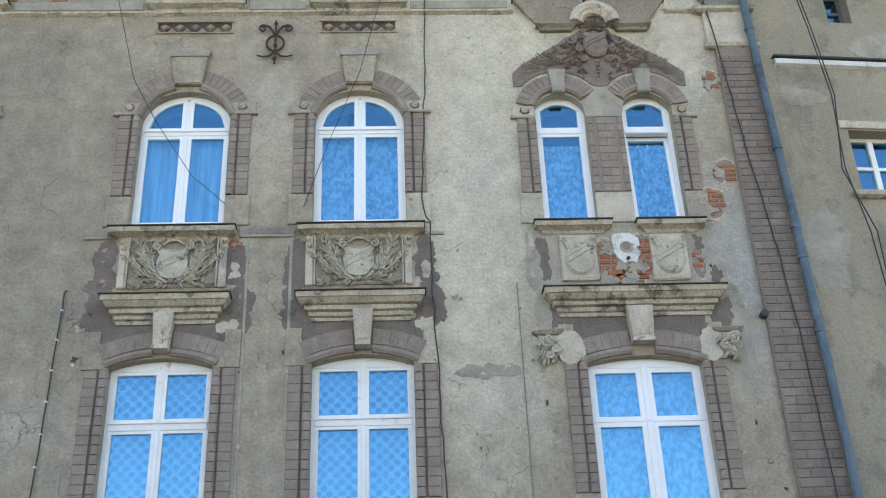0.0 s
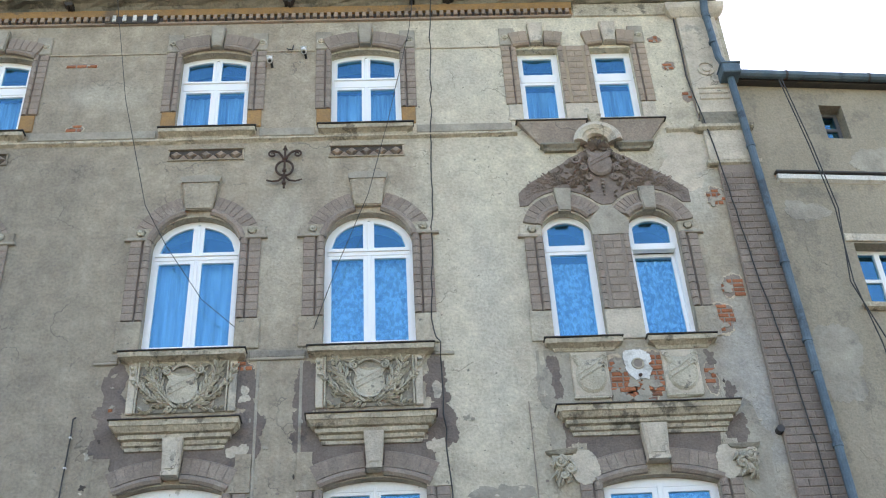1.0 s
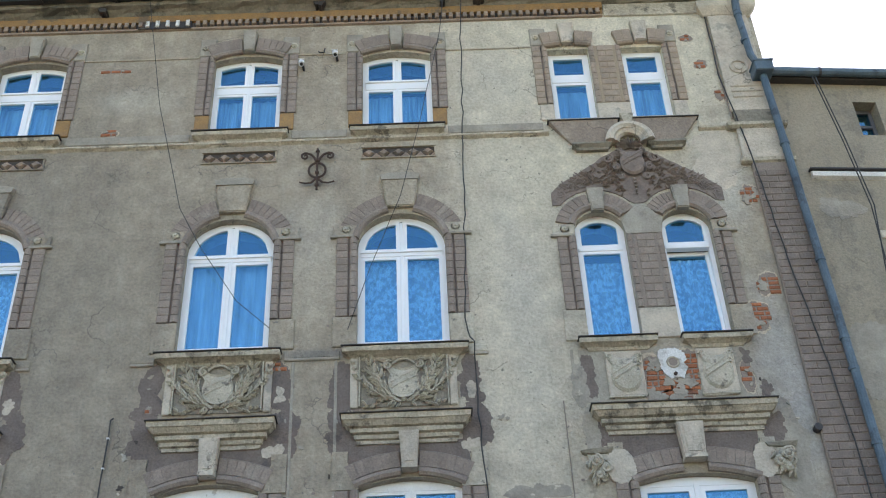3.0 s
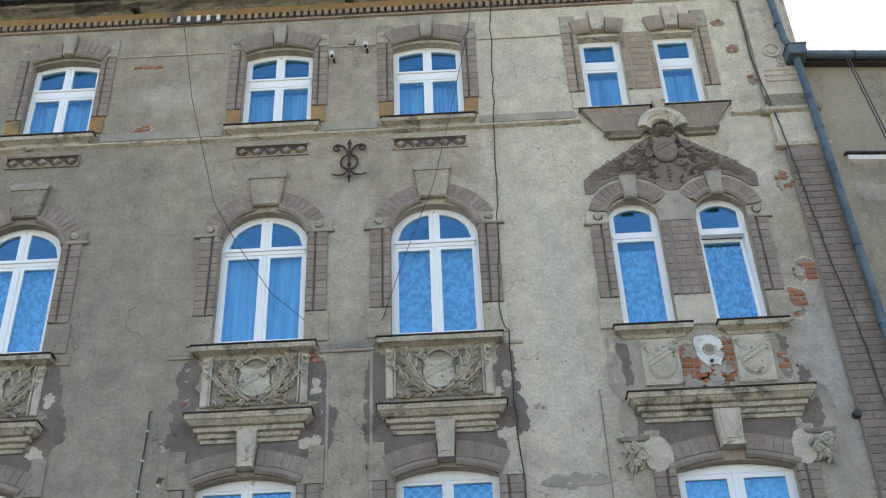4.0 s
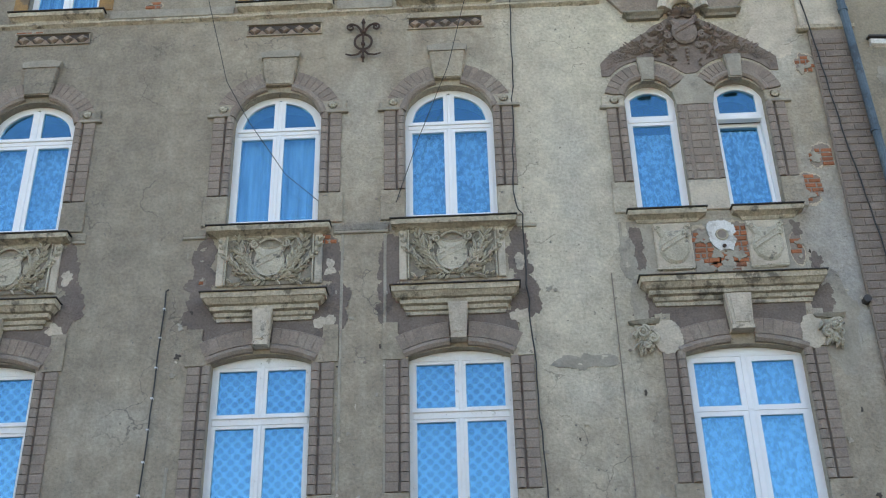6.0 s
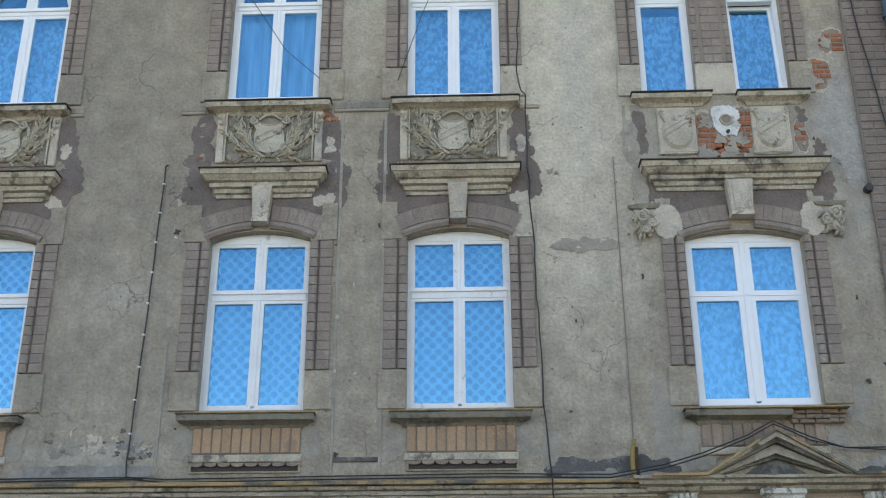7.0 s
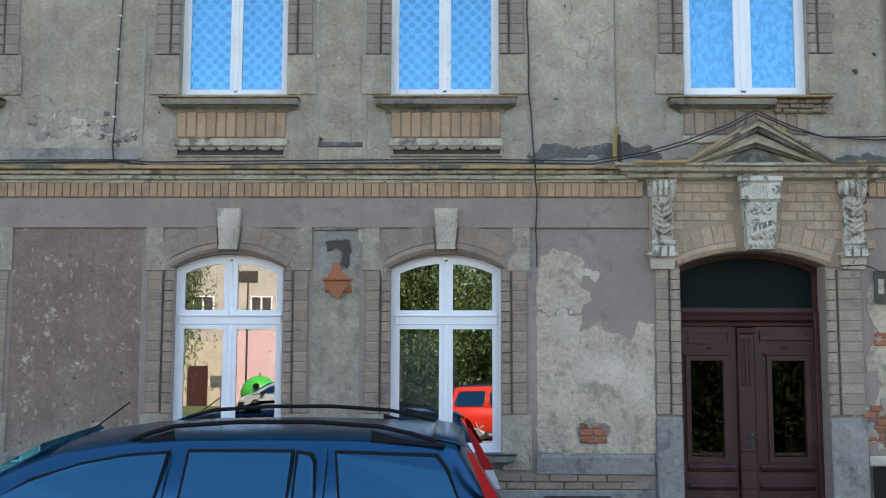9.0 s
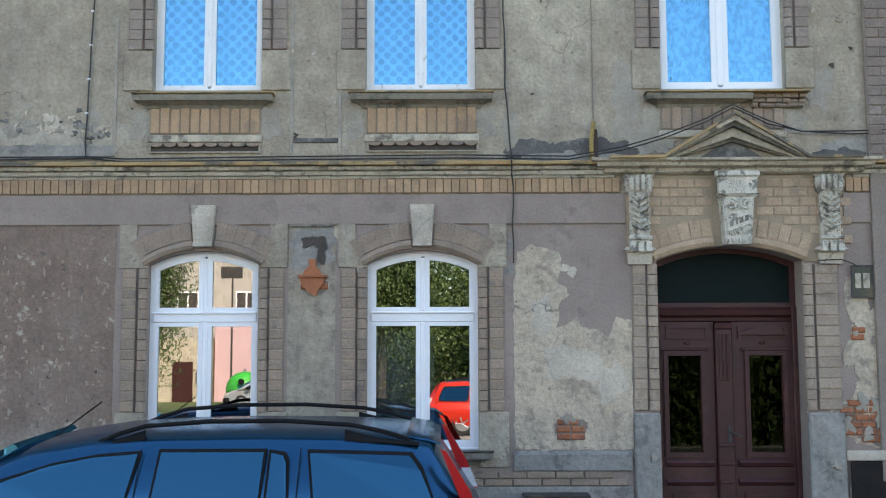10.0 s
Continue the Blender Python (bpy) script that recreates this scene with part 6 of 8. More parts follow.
for (x0, z0), _, (x1, z1), _ in nholes:
    small = x1 - x0 < 0.5
    f = npart("window", ring([(x1, z0), (x0, z0), (x0, z1), (x1, z1)], [(x1 - 0.045, z0 + 0.045), (x0 + 0.045, z0 + 0.045), (x0 + 0.045, z1 - 0.045), (x1 - 0.045, z1 - 0.045)], 0.16, 0.22), "old_white" if not small else "room")
    p = npart("pane", box(x0 + 0.04, x1 - 0.04, 0.18, 0.187, z0 + 0.04, z1 - 0.04), "glass", f)
    p.visible_shadow = False
    npart("glazing_bar", box(x0 + 0.04, x1 - 0.04, 0.155, 0.2, (z0 + z1) / 2 - 0.02, (z0 + z1) / 2 + 0.02), "old_white" if not small else "room", f)
    if not small:
        npart("glazing_bar", box(x0 + 0.28, x0 + 0.34, 0.15, 0.2, z0 + 0.04, z1 - 0.04), "old_white", f)
        npart("sill", moulding(x0 - 0.05, x1 + 0.05, [(0.03, z0 - 0.08), (0.07, z0 - 0.06), (0.08, z0 - 0.01)], wobble=0.004), "stone")
        npart("lintel_band", box(x0 - 0.09, x1 + 0.09, -0.02, 0.0, z1 + 0.02, z1 + 0.12, 0.006), "plaster_pale")
for k, (x, z, w, h) in enumerate(((0.35, 7.2, 0.5, 0.9), (0.5, 8.7, 0.3, 0.5), (0.45, 9.15, 0.5, 0.25), (0.7, 6.3, 0.6, 0.8), (1.6, 9.9, 0.9, 0.4))):
    npart("plaster_flake", prism(blob(x, z, w, h, 700 + k, rough=0.45), -0.004, 0.003), "plaster_smooth" if k % 2 == 0 else "neighbour")
for dx in (0.0, 0.035):
    cb = tube([(4.70 + dx, -0.10, 10.95), (4.86 + dx, -0.02, 10.0), (4.96 + dx, 0.02, 9.1), (4.93 - dx, 0.05, 8.15), (5.05 + 2 * dx, 0.08, 7.4), (5.1, 0.1, 6.0)], 0.008, 5)
    tagged(part("hanging_cable", cb, "black_cable"), "black cable hanging down the neighbouring wall", "cable")

# roof furniture behind the eaves
root = thing("chimney", (3.62, 1.0, 12.8), "red-brown sheet-clad chimney with a dark cap", "chimney")
part("stack", prism([(3.40, 12.6), (3.84, 12.6), (3.80, 14.30), (3.46, 14.30)], 0.9, 1.35), "brick_red", root)
part("edge_strip", box(3.38, 3.43, 0.88, 0.92, 12.6, 14.28, 0.004), "dark_metal", root)
part("cap", box(3.38, 3.88, 0.82, 1.43, 14.30, 14.40, 0.02), "dark_metal", root)
tagged(part("roof_mast", tube([(4.14, 1.0, 12.8), (4.16, 1.0, 15.2)], 0.018, 8), "dark_metal"), "thin dark aerial mast on the roof", "mast")

# ---- cables and small fittings on the front ----
def cable(pts, label, r=0.009, wig=0.006, seed=0, name="cable"):
    rnd = random.Random(seed)
    out = []
    for a, b in zip(pts, pts[1:]):
        n = max(2, int((Vector(b) - Vector(a)).length / 0.16))
        for i in range(n):
            q = Vector(a).lerp(Vector(b), i / n)
            out.append((q.x + rnd.uniform(-wig, wig), q.y + rnd.uniform(-wig, 0) * 0.5, q.z))
    out.append(pts[-1])
    return tagged(part(name, tube(out, r, 5), "black_cable"), label, "cable")


cable([(0.58, -0.22, 12.5), (0.55, -0.06, 11.8), (0.505, -0.03, 10.28), (0.47, -0.02, 9.3), (0.41, -0.02, 7.97), (0.42, -0.05, 7.62), (0.475, -0.16, 7.45), (0.48, -0.03, 7.2), (0.49, -0.02, 6.4),
       (0.515, -0.02, 5.9), (0.53, -0.02, 5.05), (0.565, -0.02, 4.2), (0.60, -0.02, 3.72), (0.605, -0.16, 3.66), (0.605, -0.05, 3.45), (0.61, -0.03, 2.78)], "black cable running down the house front", 0.007, 0.012, 1)
cable([(0.37, -0.24, 12.5), (0.29, -0.2, 11.8), (0.0, -0.14, 10.35), (-0.23, -0.12, 9.36), (-0.56, -0.08, 8.46), (-0.80, -0.03, 7.72)], "loose thin cable hanging across an arched window", 0.0045, 0.003, 2)
cable([(-3.30, -0.24, 12.5), (-3.0, -0.22, 10.75), (-2.63, -0.16, 9.25), (-2.36, -0.12, 8.73), (-1.95, -0.08, 8.08), (-1.60, -0.03, 7.77)], "loose thin cable hanging across an arched window", 0.0045, 0.001, 3)
cable([(-3.06, -0.02, 6.82), (-3.085, -0.02, 6.8), (-3.12, -0.02, 5.2), (-3.165, -0.02, 3.86), (-3.15, -0.03, 3.74), (-3.0, -0.03, 3.71)], "black cable clipped to the plaster", 0.0075, 0.004, 4)
tagged(part("conduit", tube([(1.32, -0.006, 6.83), (1.325, -0.006, 5.3), (1.33, -0.006, 3.92)], 0.005, 5), "mortar"), "thin grey conduit line down the plaster", "conduit")
for dz, seed in ((0.0, 6), (0.028, 7)):
    cable([(-8.5, -0.03, 3.70 + dz), (-4.45, -0.03, 3.70 + dz), (-3.15, -0.03, 3.72 + dz * 0.5), (-2.8, -0.03, 3.685 + dz), (-1.38, -0.03, 3.70 + dz), (0.12, -0.03, 3.71 + dz), (1.1, -0.05, 3.69 + dz), (1.55, -0.2, 3.74 + dz),
           (1.9, -0.2, 3.84 + dz), (2.3, -0.15, 4.0 + dz), (2.54, -0.12, 4.13 + dz), (2.85, -0.10, 3.99 + dz), (3.15, -0.06, 3.93), (3.6, -0.03, 3.91 + dz), (4.2, -0.08, 3.92 + dz)], "bundle of black cables along the cornice and over the gable", 0.0065, 0.007, seed)
cable([(3.63, -0.03, 12.1), (3.62, -0.03, 11.1), (3.735, -0.075, 10.0), (3.85, -0.075, 8.38), (3.98, -0.075, 7.08), (4.03, -0.075, 6.1), (4.06, -0.08, 4.4)], "black cable running down the corner pilaster", 0.008, 0.006, 8)
for k in range(9):
    tagged(part("cable_clip", box(-3.10 - 0.009 * k, -3.075 - 0.009 * k, -0.036, 0.0, 6.6 - 0.31 * k, 6.613 - 0.31 * k), "white_plastic"), "small white clip holding a cable", "cable clip", "cable clips")
tagged(part("pipe_stub", tube([(3.72, -0.08, 6.42), (3.72, 0.0, 6.42)], 0.04, 8), "dark_metal"), "dark pipe stub in the wall", "pipe")
for x, z in ((-1.40, 11.48), (-0.995, 11.62)):
    root = thing("security_camera", (x, 0, z), "small white bullet camera on the wall", "security camera", "wall cameras")
    part("housing", tube([(x + 0.012, -0.12, z - 0.07), (x, -0.05, z + 0.04)], 0.034, 10), "white_plastic", root)
    part("sun_hood", box(x - 0.038, x + 0.038, -0.10, -0.02, z + 0.04, z + 0.052, 0.006), "white_plastic", root)
    part("mount", tube([(x + 0.02, -0.07, z - 0.02), (x + 0.03, 0.0, z - 0.07)], 0.016, 8), "black_cable", root)
    part("lens", tube([(x + 0.0122, -0.1205, z - 0.071), (x + 0.0128, -0.126, z - 0.08)], 0.02, 10), "black_cable", root)
tagged(part("cable_hook", tube([(-1.2, -0.01, 11.72), (-1.18, -0.05, 11.66), (-1.13, -0.05, 11.66), (-1.12, -0.04, 11.74)], 0.009, 5), "black_cable"), "loose black cable end on the wall", "cable")
root = thing("cable_bracket", (1.31, -0.06, 3.7), "rusty yellow-stained iron bracket on the cornice", "bracket")
part("post", tube([(1.30, -0.07, 3.66), (1.30, -0.07, 3.86), (1.325, -0.07, 4.02)], 0.02, 6), "iron_yellow", root)
part("post", tube([(1.345, -0.07, 3.66), (1.34, -0.07, 3.95)], 0.016, 6), "rust", root)

# ---- ground floor front ----
root = thing("street_cornice", (-1, 0, 3.39), "moulded cornice with an ochre tin cover over buff bricks", "cornice", "", "structure")
for x0, x1, k in ((WALL_L, 1.50, 0), (3.60, WALL_R - 0.01, 1)):
    part("moulded_cornice", moulding(x0, x1, [(0.05, 3.592), (0.10, 3.598), (0.115, 3.625), (0.08, 3.628), (0.12, 3.645)], returns=False, wobble=0.006, seed=k), "stone", root)
    part("lower_moulding", moulding(x0, x1, [(0.03, 3.53), (0.04, 3.548), (0.02, 3.55), (0.06, 3.558), (0.07, 3.588), (0.045, 3.59)], returns=False, wobble=0.006, seed=k + 5), "relief", root)
    part("tin_cover", box(x0, x1, -0.15, 0.0, 3.647, 3.66, 0.003), "flashing", root)
    part("tin_lip", moulding(x0, x1, [(0.150, 3.634), (0.154, 3.636), (0.155, 3.658), (0.15, 3.664)], returns=False, wobble=0.006, seed=70 + k), "flashing", root)
    part("mortar_bed", box(x0, x1, -0.012, 0.01, 3.395, 3.53), "joint_pale", root)
sb = brick_mesh("soldier", 0.064, 0.022, 0.122, "brick_buff", 0.004)
x = -6.45
while x < 4.15:
    if x < 1.55 or x > 3.55:
        piece("brick", sb, (x, -0.012 + random.uniform(-0.002, 0.002), 3.463), root)
    x += 0.0705
part("frieze", box(WALL_L, 1.60, -0.022, 0.01, 3.125, 3.392, 0.006), "ground_paint", wall_low)
part("frieze", box(3.50, WALL_R - 0.01, -0.022, 0.01, 3.125, 3.392, 0.006), "ground_paint", wall_low)
part("rough_panel", box(-4.02, -2.87, -0.004, 0.01, 0.72, 3.12, 0.002), "ground_rough", wall_low)
part("rough_panel", box(-1.36, -0.945, -0.003, 0.01, 0.95, 3.12, 0.001), "pier_bare", wall_low)
for k, (x, z, w, h, m) in enumerate(((-1.15, 2.93, 0.36, 0.40, "socle"), (-1.2, 1.75, 0.2, 0.3, "pier_bare"), (-1.15, 3.30, 0.46, 0.22, "ground_bare"), (-0.92, 3.14, 0.14, 0.3, "ground_bare"),
                                     
                                     (0.76, 1.32, 0.3, 0.26, "ground_bare"), (0.51, 2.82, 0.2, 0.34, "socle"), (3.62, 2.2, 0.24, 0.9, "ground_bare"),
                                     (3.75, 1.75, 0.5, 0.6, "ground_bare"), (1.1, 2.72, 0.12, 0.08, "plaster_pale"), (-4.0, 0.95, 0.9, 0.3, "socle"))):
    flake(wall_low, x, z, w, h, 800 + k, m, 0.0045 + 0.0005 * k, 0.75)
BARE_EDGE = [(0.61, 1.17), (1.63, 1.17), (1.63, 2.28), (1.50, 2.31), (1.44, 2.15), (1.30, 2.21), (1.15, 2.28), (1.00, 2.23), (0.98, 2.40), (1.12, 2.50), (0.98, 2.60), (1.04, 2.82), (0.86, 2.93), (0.66, 2.91), (0.61, 2.6)]
edge = []
for (xa, za), (xb, zb) in zip(BARE_EDGE, BARE_EDGE[1:] + BARE_EDGE[:1]):
    m_ = max(2, int(math.hypot(xb - xa, zb - za) / 0.022))
    for i in range(m_):
        p = Vector((xa + (xb - xa) * i / m_, za + (zb - za) * i / m_, 0))
        amp = 0.05 if 0.63 < p.x < 1.62 and p.y > 1.2 else 0.012
        edge.append((p.x + amp * noise.noise(p * 11), p.y + amp * noise.noise(p * 11 + Vector((9, 4, 2))) + 0.3 * amp * noise.noise(p * 33)))
part("bare_patch", prism(edge, -0.0045, 0.004), "ground_bare", wall_low)
for k, (x, z, w, h, m) in enumerate(((1.45, 1.75, 0.24, 0.3, "plaster_pale"), (1.22, 2.50, 0.22, 0.16, "ground_paint"), (0.85, 2.3, 0.2, 0.3, "plaster_pale"), (1.1, 1.9, 0.5, 0.3, "plaster_pale"))):
    flake(wall_low, x, z, w, h, 870 + k, m, 0.0062 + 0.0004 * k, 0.5)
rnd = random.Random(41)
for k in range(130):
    zz = 0.95 + 2.0 * rnd.random()
    xx = rnd.uniform(-3.98, -2.92) if zz < 1.5 or rnd.random() < 0.35 else rnd.uniform(-3.98, -3.3)
    flake(wall_low, xx, zz, rnd.uniform(0.008, 0.030), rnd.uniform(0.015, 0.06), 900 + k, rnd.choice(("flake_beige", "flake_beige", "flake_beige", "mauve")), 0.006 + 0.00003 * k, 0.85)
for k, (x, z, w, h) in enumerate(((1.09, 1.36, 0.24, 0.22), (-1.13, 2.60, 0.22, 0.1), (3.60, 2.16, 0.12, 0.13), (3.66, 1.42, 0.5, 0.40), (1.66, 1.08, 0.1, 0.16), (-0.72, 2.78, 0.11, 0.1))):
    brick_patch(wall_low, x, z, w, h, 840 + k, bw=0.125, bh=0.062, depth=0.02)
root = thing("wall_niche", (-1.155, 0, 2.5), "remains of a broken brick console on the bare pier", "wall console", "", "structure")
part("upper_ledge", box(-1.345, -0.965, -0.03, 0.0, 3.105, 3.125, 0.004), "stone_dark", root)
part("console_cup", prism([(-1.255, 2.66), (-1.035, 2.66), (-1.05, 2.60), (-1.09, 2.555), (-1.11, 2.50), (-1.16, 2.52), (-1.20, 2.56), (-1.24, 2.60)], -0.05, 0.0), "brick_red", root)
part("console_neck", prism([(-1.23, 2.682), (-1.06, 2.682), (-1.08, 2.72), (-1.115, 2.755), (-1.115, 2.82), (-1.175, 2.82), (-1.175, 2.755), (-1.21, 2.72)], -0.045, 0.0), "brick_red", root)
part("soot_crust", prism(blob(-1.145, 2.985, 0.20, 0.11, 9, rough=0.5), -0.022, 0.0), "hollow", root)
part("soot_run", prism(blob(-1.065, 2.90, 0.07, 0.22, 19, rough=0.6), -0.024, 0.0), "hollow", root)
part("console_lip", box(-1.265, -1.015, -0.07, 0.0, 2.655, 2.68, 0.006), "brick_red", root)
# lower courses
for x0, x1 in ((-9.0, -5.5), (-4.03, -2.85), (-1.36, -0.94), (0.60, 1.61)):
    part("plinth_course", moulding(x0, x1, [(0.02, 0.985), (0.035, 1.0), (0.04, 1.13), (0.01, 1.16)], returns=False, wobble=0.008, seed=int(x0 * 3) % 97), "socle", wall_low)
for x0, x1 in ((-9.0, -2.9), (-2.9, 1.62), (3.46, 4.2)):
    part("plinth", box(x0 + 0.002, x1 - 0.002, -0.03, 0.0, 0.1, 0.86, 0.008), "socle", wall_low)
pbm = brick_mesh("plinthbrick", 0.235, 0.025, 0.056, "brick_brown")
for j in range(2):
    for i in range(18):
        x = -2.75 + 0.247 * i + 0.12 * (j % 2)
        if x < 1.5:
            piece("brick", pbm, (x, 0.0, 0.895 + 0.064 * j), wall_low)
for cx in (BAY_A, -0.185, BAY_Z):
    sill(cx - 0.60, cx + 0.60, 1.04, "stone sill of a street window", "socle", "dark_metal", seed=int(cx * 5) % 50)
# meter cupboard and cellar hatch
root = thing("meter_box", (0.945, -0.12, 0.1), "cream painted metal meter cupboard against the wall", "meter box")
part("cabinet", box(0.68, 1.21, -0.24, -0.032, 0.14, 0.79, 0.012), "cream_metal", root)
part("lid", box(0.665, 1.225, -0.26, -0.032, 0.792, 0.815, 0.006), "dark_metal", root)
part("door_leaf", box(0.71, 1.18, -0.252, -0.242, 0.18, 0.75, 0.004), "cream_metal", root)
part("latch", box(1.22, 1.26, -0.2, -0.16, 0.5, 0.54, 0.006), "stone", root)
root = thing("cellar_hatch", (3.72, 0, 0.3), "dark metal hatch with a padlock", "hatch")
part("leaf", box(3.47, 4.10, -0.045, -0.032, 0.2, 1.07, 0.006), "hatch", root)
part("frame", box(3.44, 4.14, -0.06, -0.032, 1.075, 1.16, 0.008), "plaster_pale", root)
part("padlock", box(3.52, 3.56, -0.075, -0.046, 0.66, 0.71, 0.008), "zinc", root)

# ---- the doorway ----
dx = (DOOR_L + DOOR_R) / 2
root = thing("door_surround", (dx, 0, 0.1), "yellowed brick doorway with carved consoles and a gable", "doorway", "", "structure")
for xe, s, ext in ((DOOR_L, -1, 0.215), (DOOR_R, 1, 0.30)):
    jamb(root, xe, s, 1.50, 2.765, ext, "brick_tan", course=0.09, roll=0.045)
    xs = sorted((xe, xe + s * (ext + 0.01)))
    part("jamb_foot", box(xs[0], xs[1], -0.05, 0.02, 0.12, 1.48, 0.014), "socle", root)
    brick_patch(root, (xs[0] + xs[1]) / 2, 1.07, 0.22, 0.12, 870 + s, depth=0.065)
part("spandrel_bed", prism([(1.60, 2.78), (DOOR_L, 2.79)] + arc_top(dx, (DOOR_R - DOOR_L) / 2, DOOR_SPRING, DOOR_RISE) + [(DOOR_R, 2.79), (3.48, 2.78), (3.48, 3.56), (1.60, 3.56)], -0.0175, 0.01), "joint_pale", root)
half, rise = (DOOR_R - DOOR_L) / 2, DOOR_RISE
r = seg_radius(half, rise)
zc = DOOR_SPRING + rise - r
a = math.asin(half / r)
for s in (-1, 1):
    a0, a1 = sorted((s * 0.135 / r, s * (a + 0.01)))
    voussoirs(root, "brick", dx, zc, r + 0.095, r + 0.245, a0, a1, 6, 0.028, "brick_pale")
    roll_arch(root, dx, zc, r + 0.048, a0, a1, 0.05, "brick_pale")
bw, bh = 0.152, 0.083
for j in range(7):
    z = 3.50 - bh * j
    x = 1.60 + (bw / 2 if j % 2 else 0)
    while x < 3.45:
        xc = x + bw / 2
        d = math.hypot(xc - dx, z - bh / 2 - zc)
        if d > r + 0.245 + 0.03 and xc > 1.66 and not (abs(xc - dx - 0.06) < 0.23):
            piece("brick", brick_mesh("spandrel", bw - 0.010, 0.024, bh - 0.010, "brick_pale"), (xc, random.uniform(-0.002, 0.002), z - bh / 2 + 0.02), root)
        x += bw
# consoles: fluted head, acanthus, dropping tongue
for cx in (1.71, 3.37):
    c = part("console", box(cx - 0.085, cx + 0.085, -0.085, 0.0, 2.86, 3.40, 0.012), "relief_white", root, "weathered carved console")
    part("console_head", moulding(cx - 0.03, cx + 0.03, [(0.06, 3.38), (0.08, 3.40), (0.095, 3.47), (0.085, 3.52), (0.105, 3.545)], wobble=0.004), "relief_white", c)
    part("console_base", moulding(cx - 0.05, cx + 0.05, [(0.05, 2.765), (0.06, 2.86), (0.09, 2.885), (0.07, 2.91)], wobble=0.006), "plaster_pale", c)
    bm = bmesh.new()
    for i in range(4):
        add_tube(bm, [(cx - 0.075 + 0.05 * i, -0.13, 3.41), (cx - 0.075 + 0.05 * i, -0.145, 3.47), (cx - 0.075 + 0.05 * i, -0.135, 3.53)], 0.018, 6)
    for i in range(6):
        for s in (-1, 1):
            add_leaf(bm, cx, 3.06 + 0.05 * i, 1.57 - s * 1.0, 0.10, 0.04, y=-0.09, lift=0.04)
            add_spiral(bm, cx + s * 0.06, 3.36 - 0.09 * i * 0.7, 0.026, 1.1, 0.009, 0 if s > 0 else 3.14, s, y=-0.095)
    for i in range(3):
        add_prism(bm, [(cx - 0.07 + 0.07 * i - 0.022, 2.955), (cx - 0.07 + 0.07 * i + 0.022, 2.955), (cx - 0.07 + 0.07 * i + 0.026, 2.87), (cx - 0.07 + 0.07 * i - 0.026, 2.87)], -0.125, -0.07)
    add_tube(bm, [(cx - 0.10, -0.10, 2.99), (cx + 0.10, -0.10, 2.99)], 0.018, 6)
    part("acanthus", bm, "relief_white", c)
# big keystone
kx = 2.545
k = part("keystone", prism([(kx - 0.112, 2.925), (kx + 0.112, 2.925), (kx + 0.138, 3.34), (kx - 0.138, 3.34)], -0.17, 0.0), "relief_white", root, "large carved keystone with flaking white paint")
part("keystone_head", moulding(kx - 0.105, kx + 0.105, [(0.05, 3.33), (0.085, 3.36), (0.06, 3.365), (0.065, 3.50), (0.085, 3.52), (0.08, 3.56)], back=-0.12, wobble=0.005), "relief_white", k)
bm = bmesh.new()
for s in (-1, 1):
    add_spiral(bm, kx + s * 0.06, 3.27, 0.05, 1.4, 0.015, 1.57, s, y=-0.18)
add_prism(bm, [(kx - 0.10, 3.03), (kx + 0.10, 3.10), (kx + 0.10, 3.19), (kx - 0.10, 3.12)], -0.192, -0.16)
for i in range(5):
    add_leaf(bm, kx - 0.10 + 0.05 * i, 2.99, -1.57, 0.06, 0.03, y=-0.172, lift=0.025)
    add_leaf(bm, kx - 0.08 + 0.04 * i, 3.0, 1.57, 0.05, 0.02, y=-0.172, lift=0.02)
part("carving", bm, "relief_white", k)
bm = bmesh.new()
for i, (u, w) in enumerate(((-0.08, 0.03), (-0.03, 0.02), (0.0, 0.035), (0.05, 0.03))):
    add_prism(bm, [(kx + u, 3.10 + u * 0.35), (kx + u + w, 3.10 + (u + w) * 0.35), (kx + u + w, 3.15 + (u + w) * 0.35), (kx + u, 3.15 + u * 0.35)], -0.1945, -0.19)
part("worn_lettering_bars", bm, "stone_dark", k)
part("entablature", moulding(1.50, 3.58, [(0.05, 3.555), (0.09, 3.57), (0.10, 3.60), (0.16, 3.615), (0.17, 3.645), (0.21, 3.655), (0.215, 3.675)], wobble=0.006, seed=3), "stone", root)
# gable
ax, az = 2.53, 4.065
part("gable_face", prism([(1.93, 3.68), (3.12, 3.68), (ax, az - 0.06)], -0.03, 0.0), "stone", root)
# flat dark triangle that paints the shaded recess of the gable
part("gable_field", prism([(2.22, 3.685), (2.84, 3.685), (ax, 3.87)], -0.045, -0.02), "plaster_dark", root)
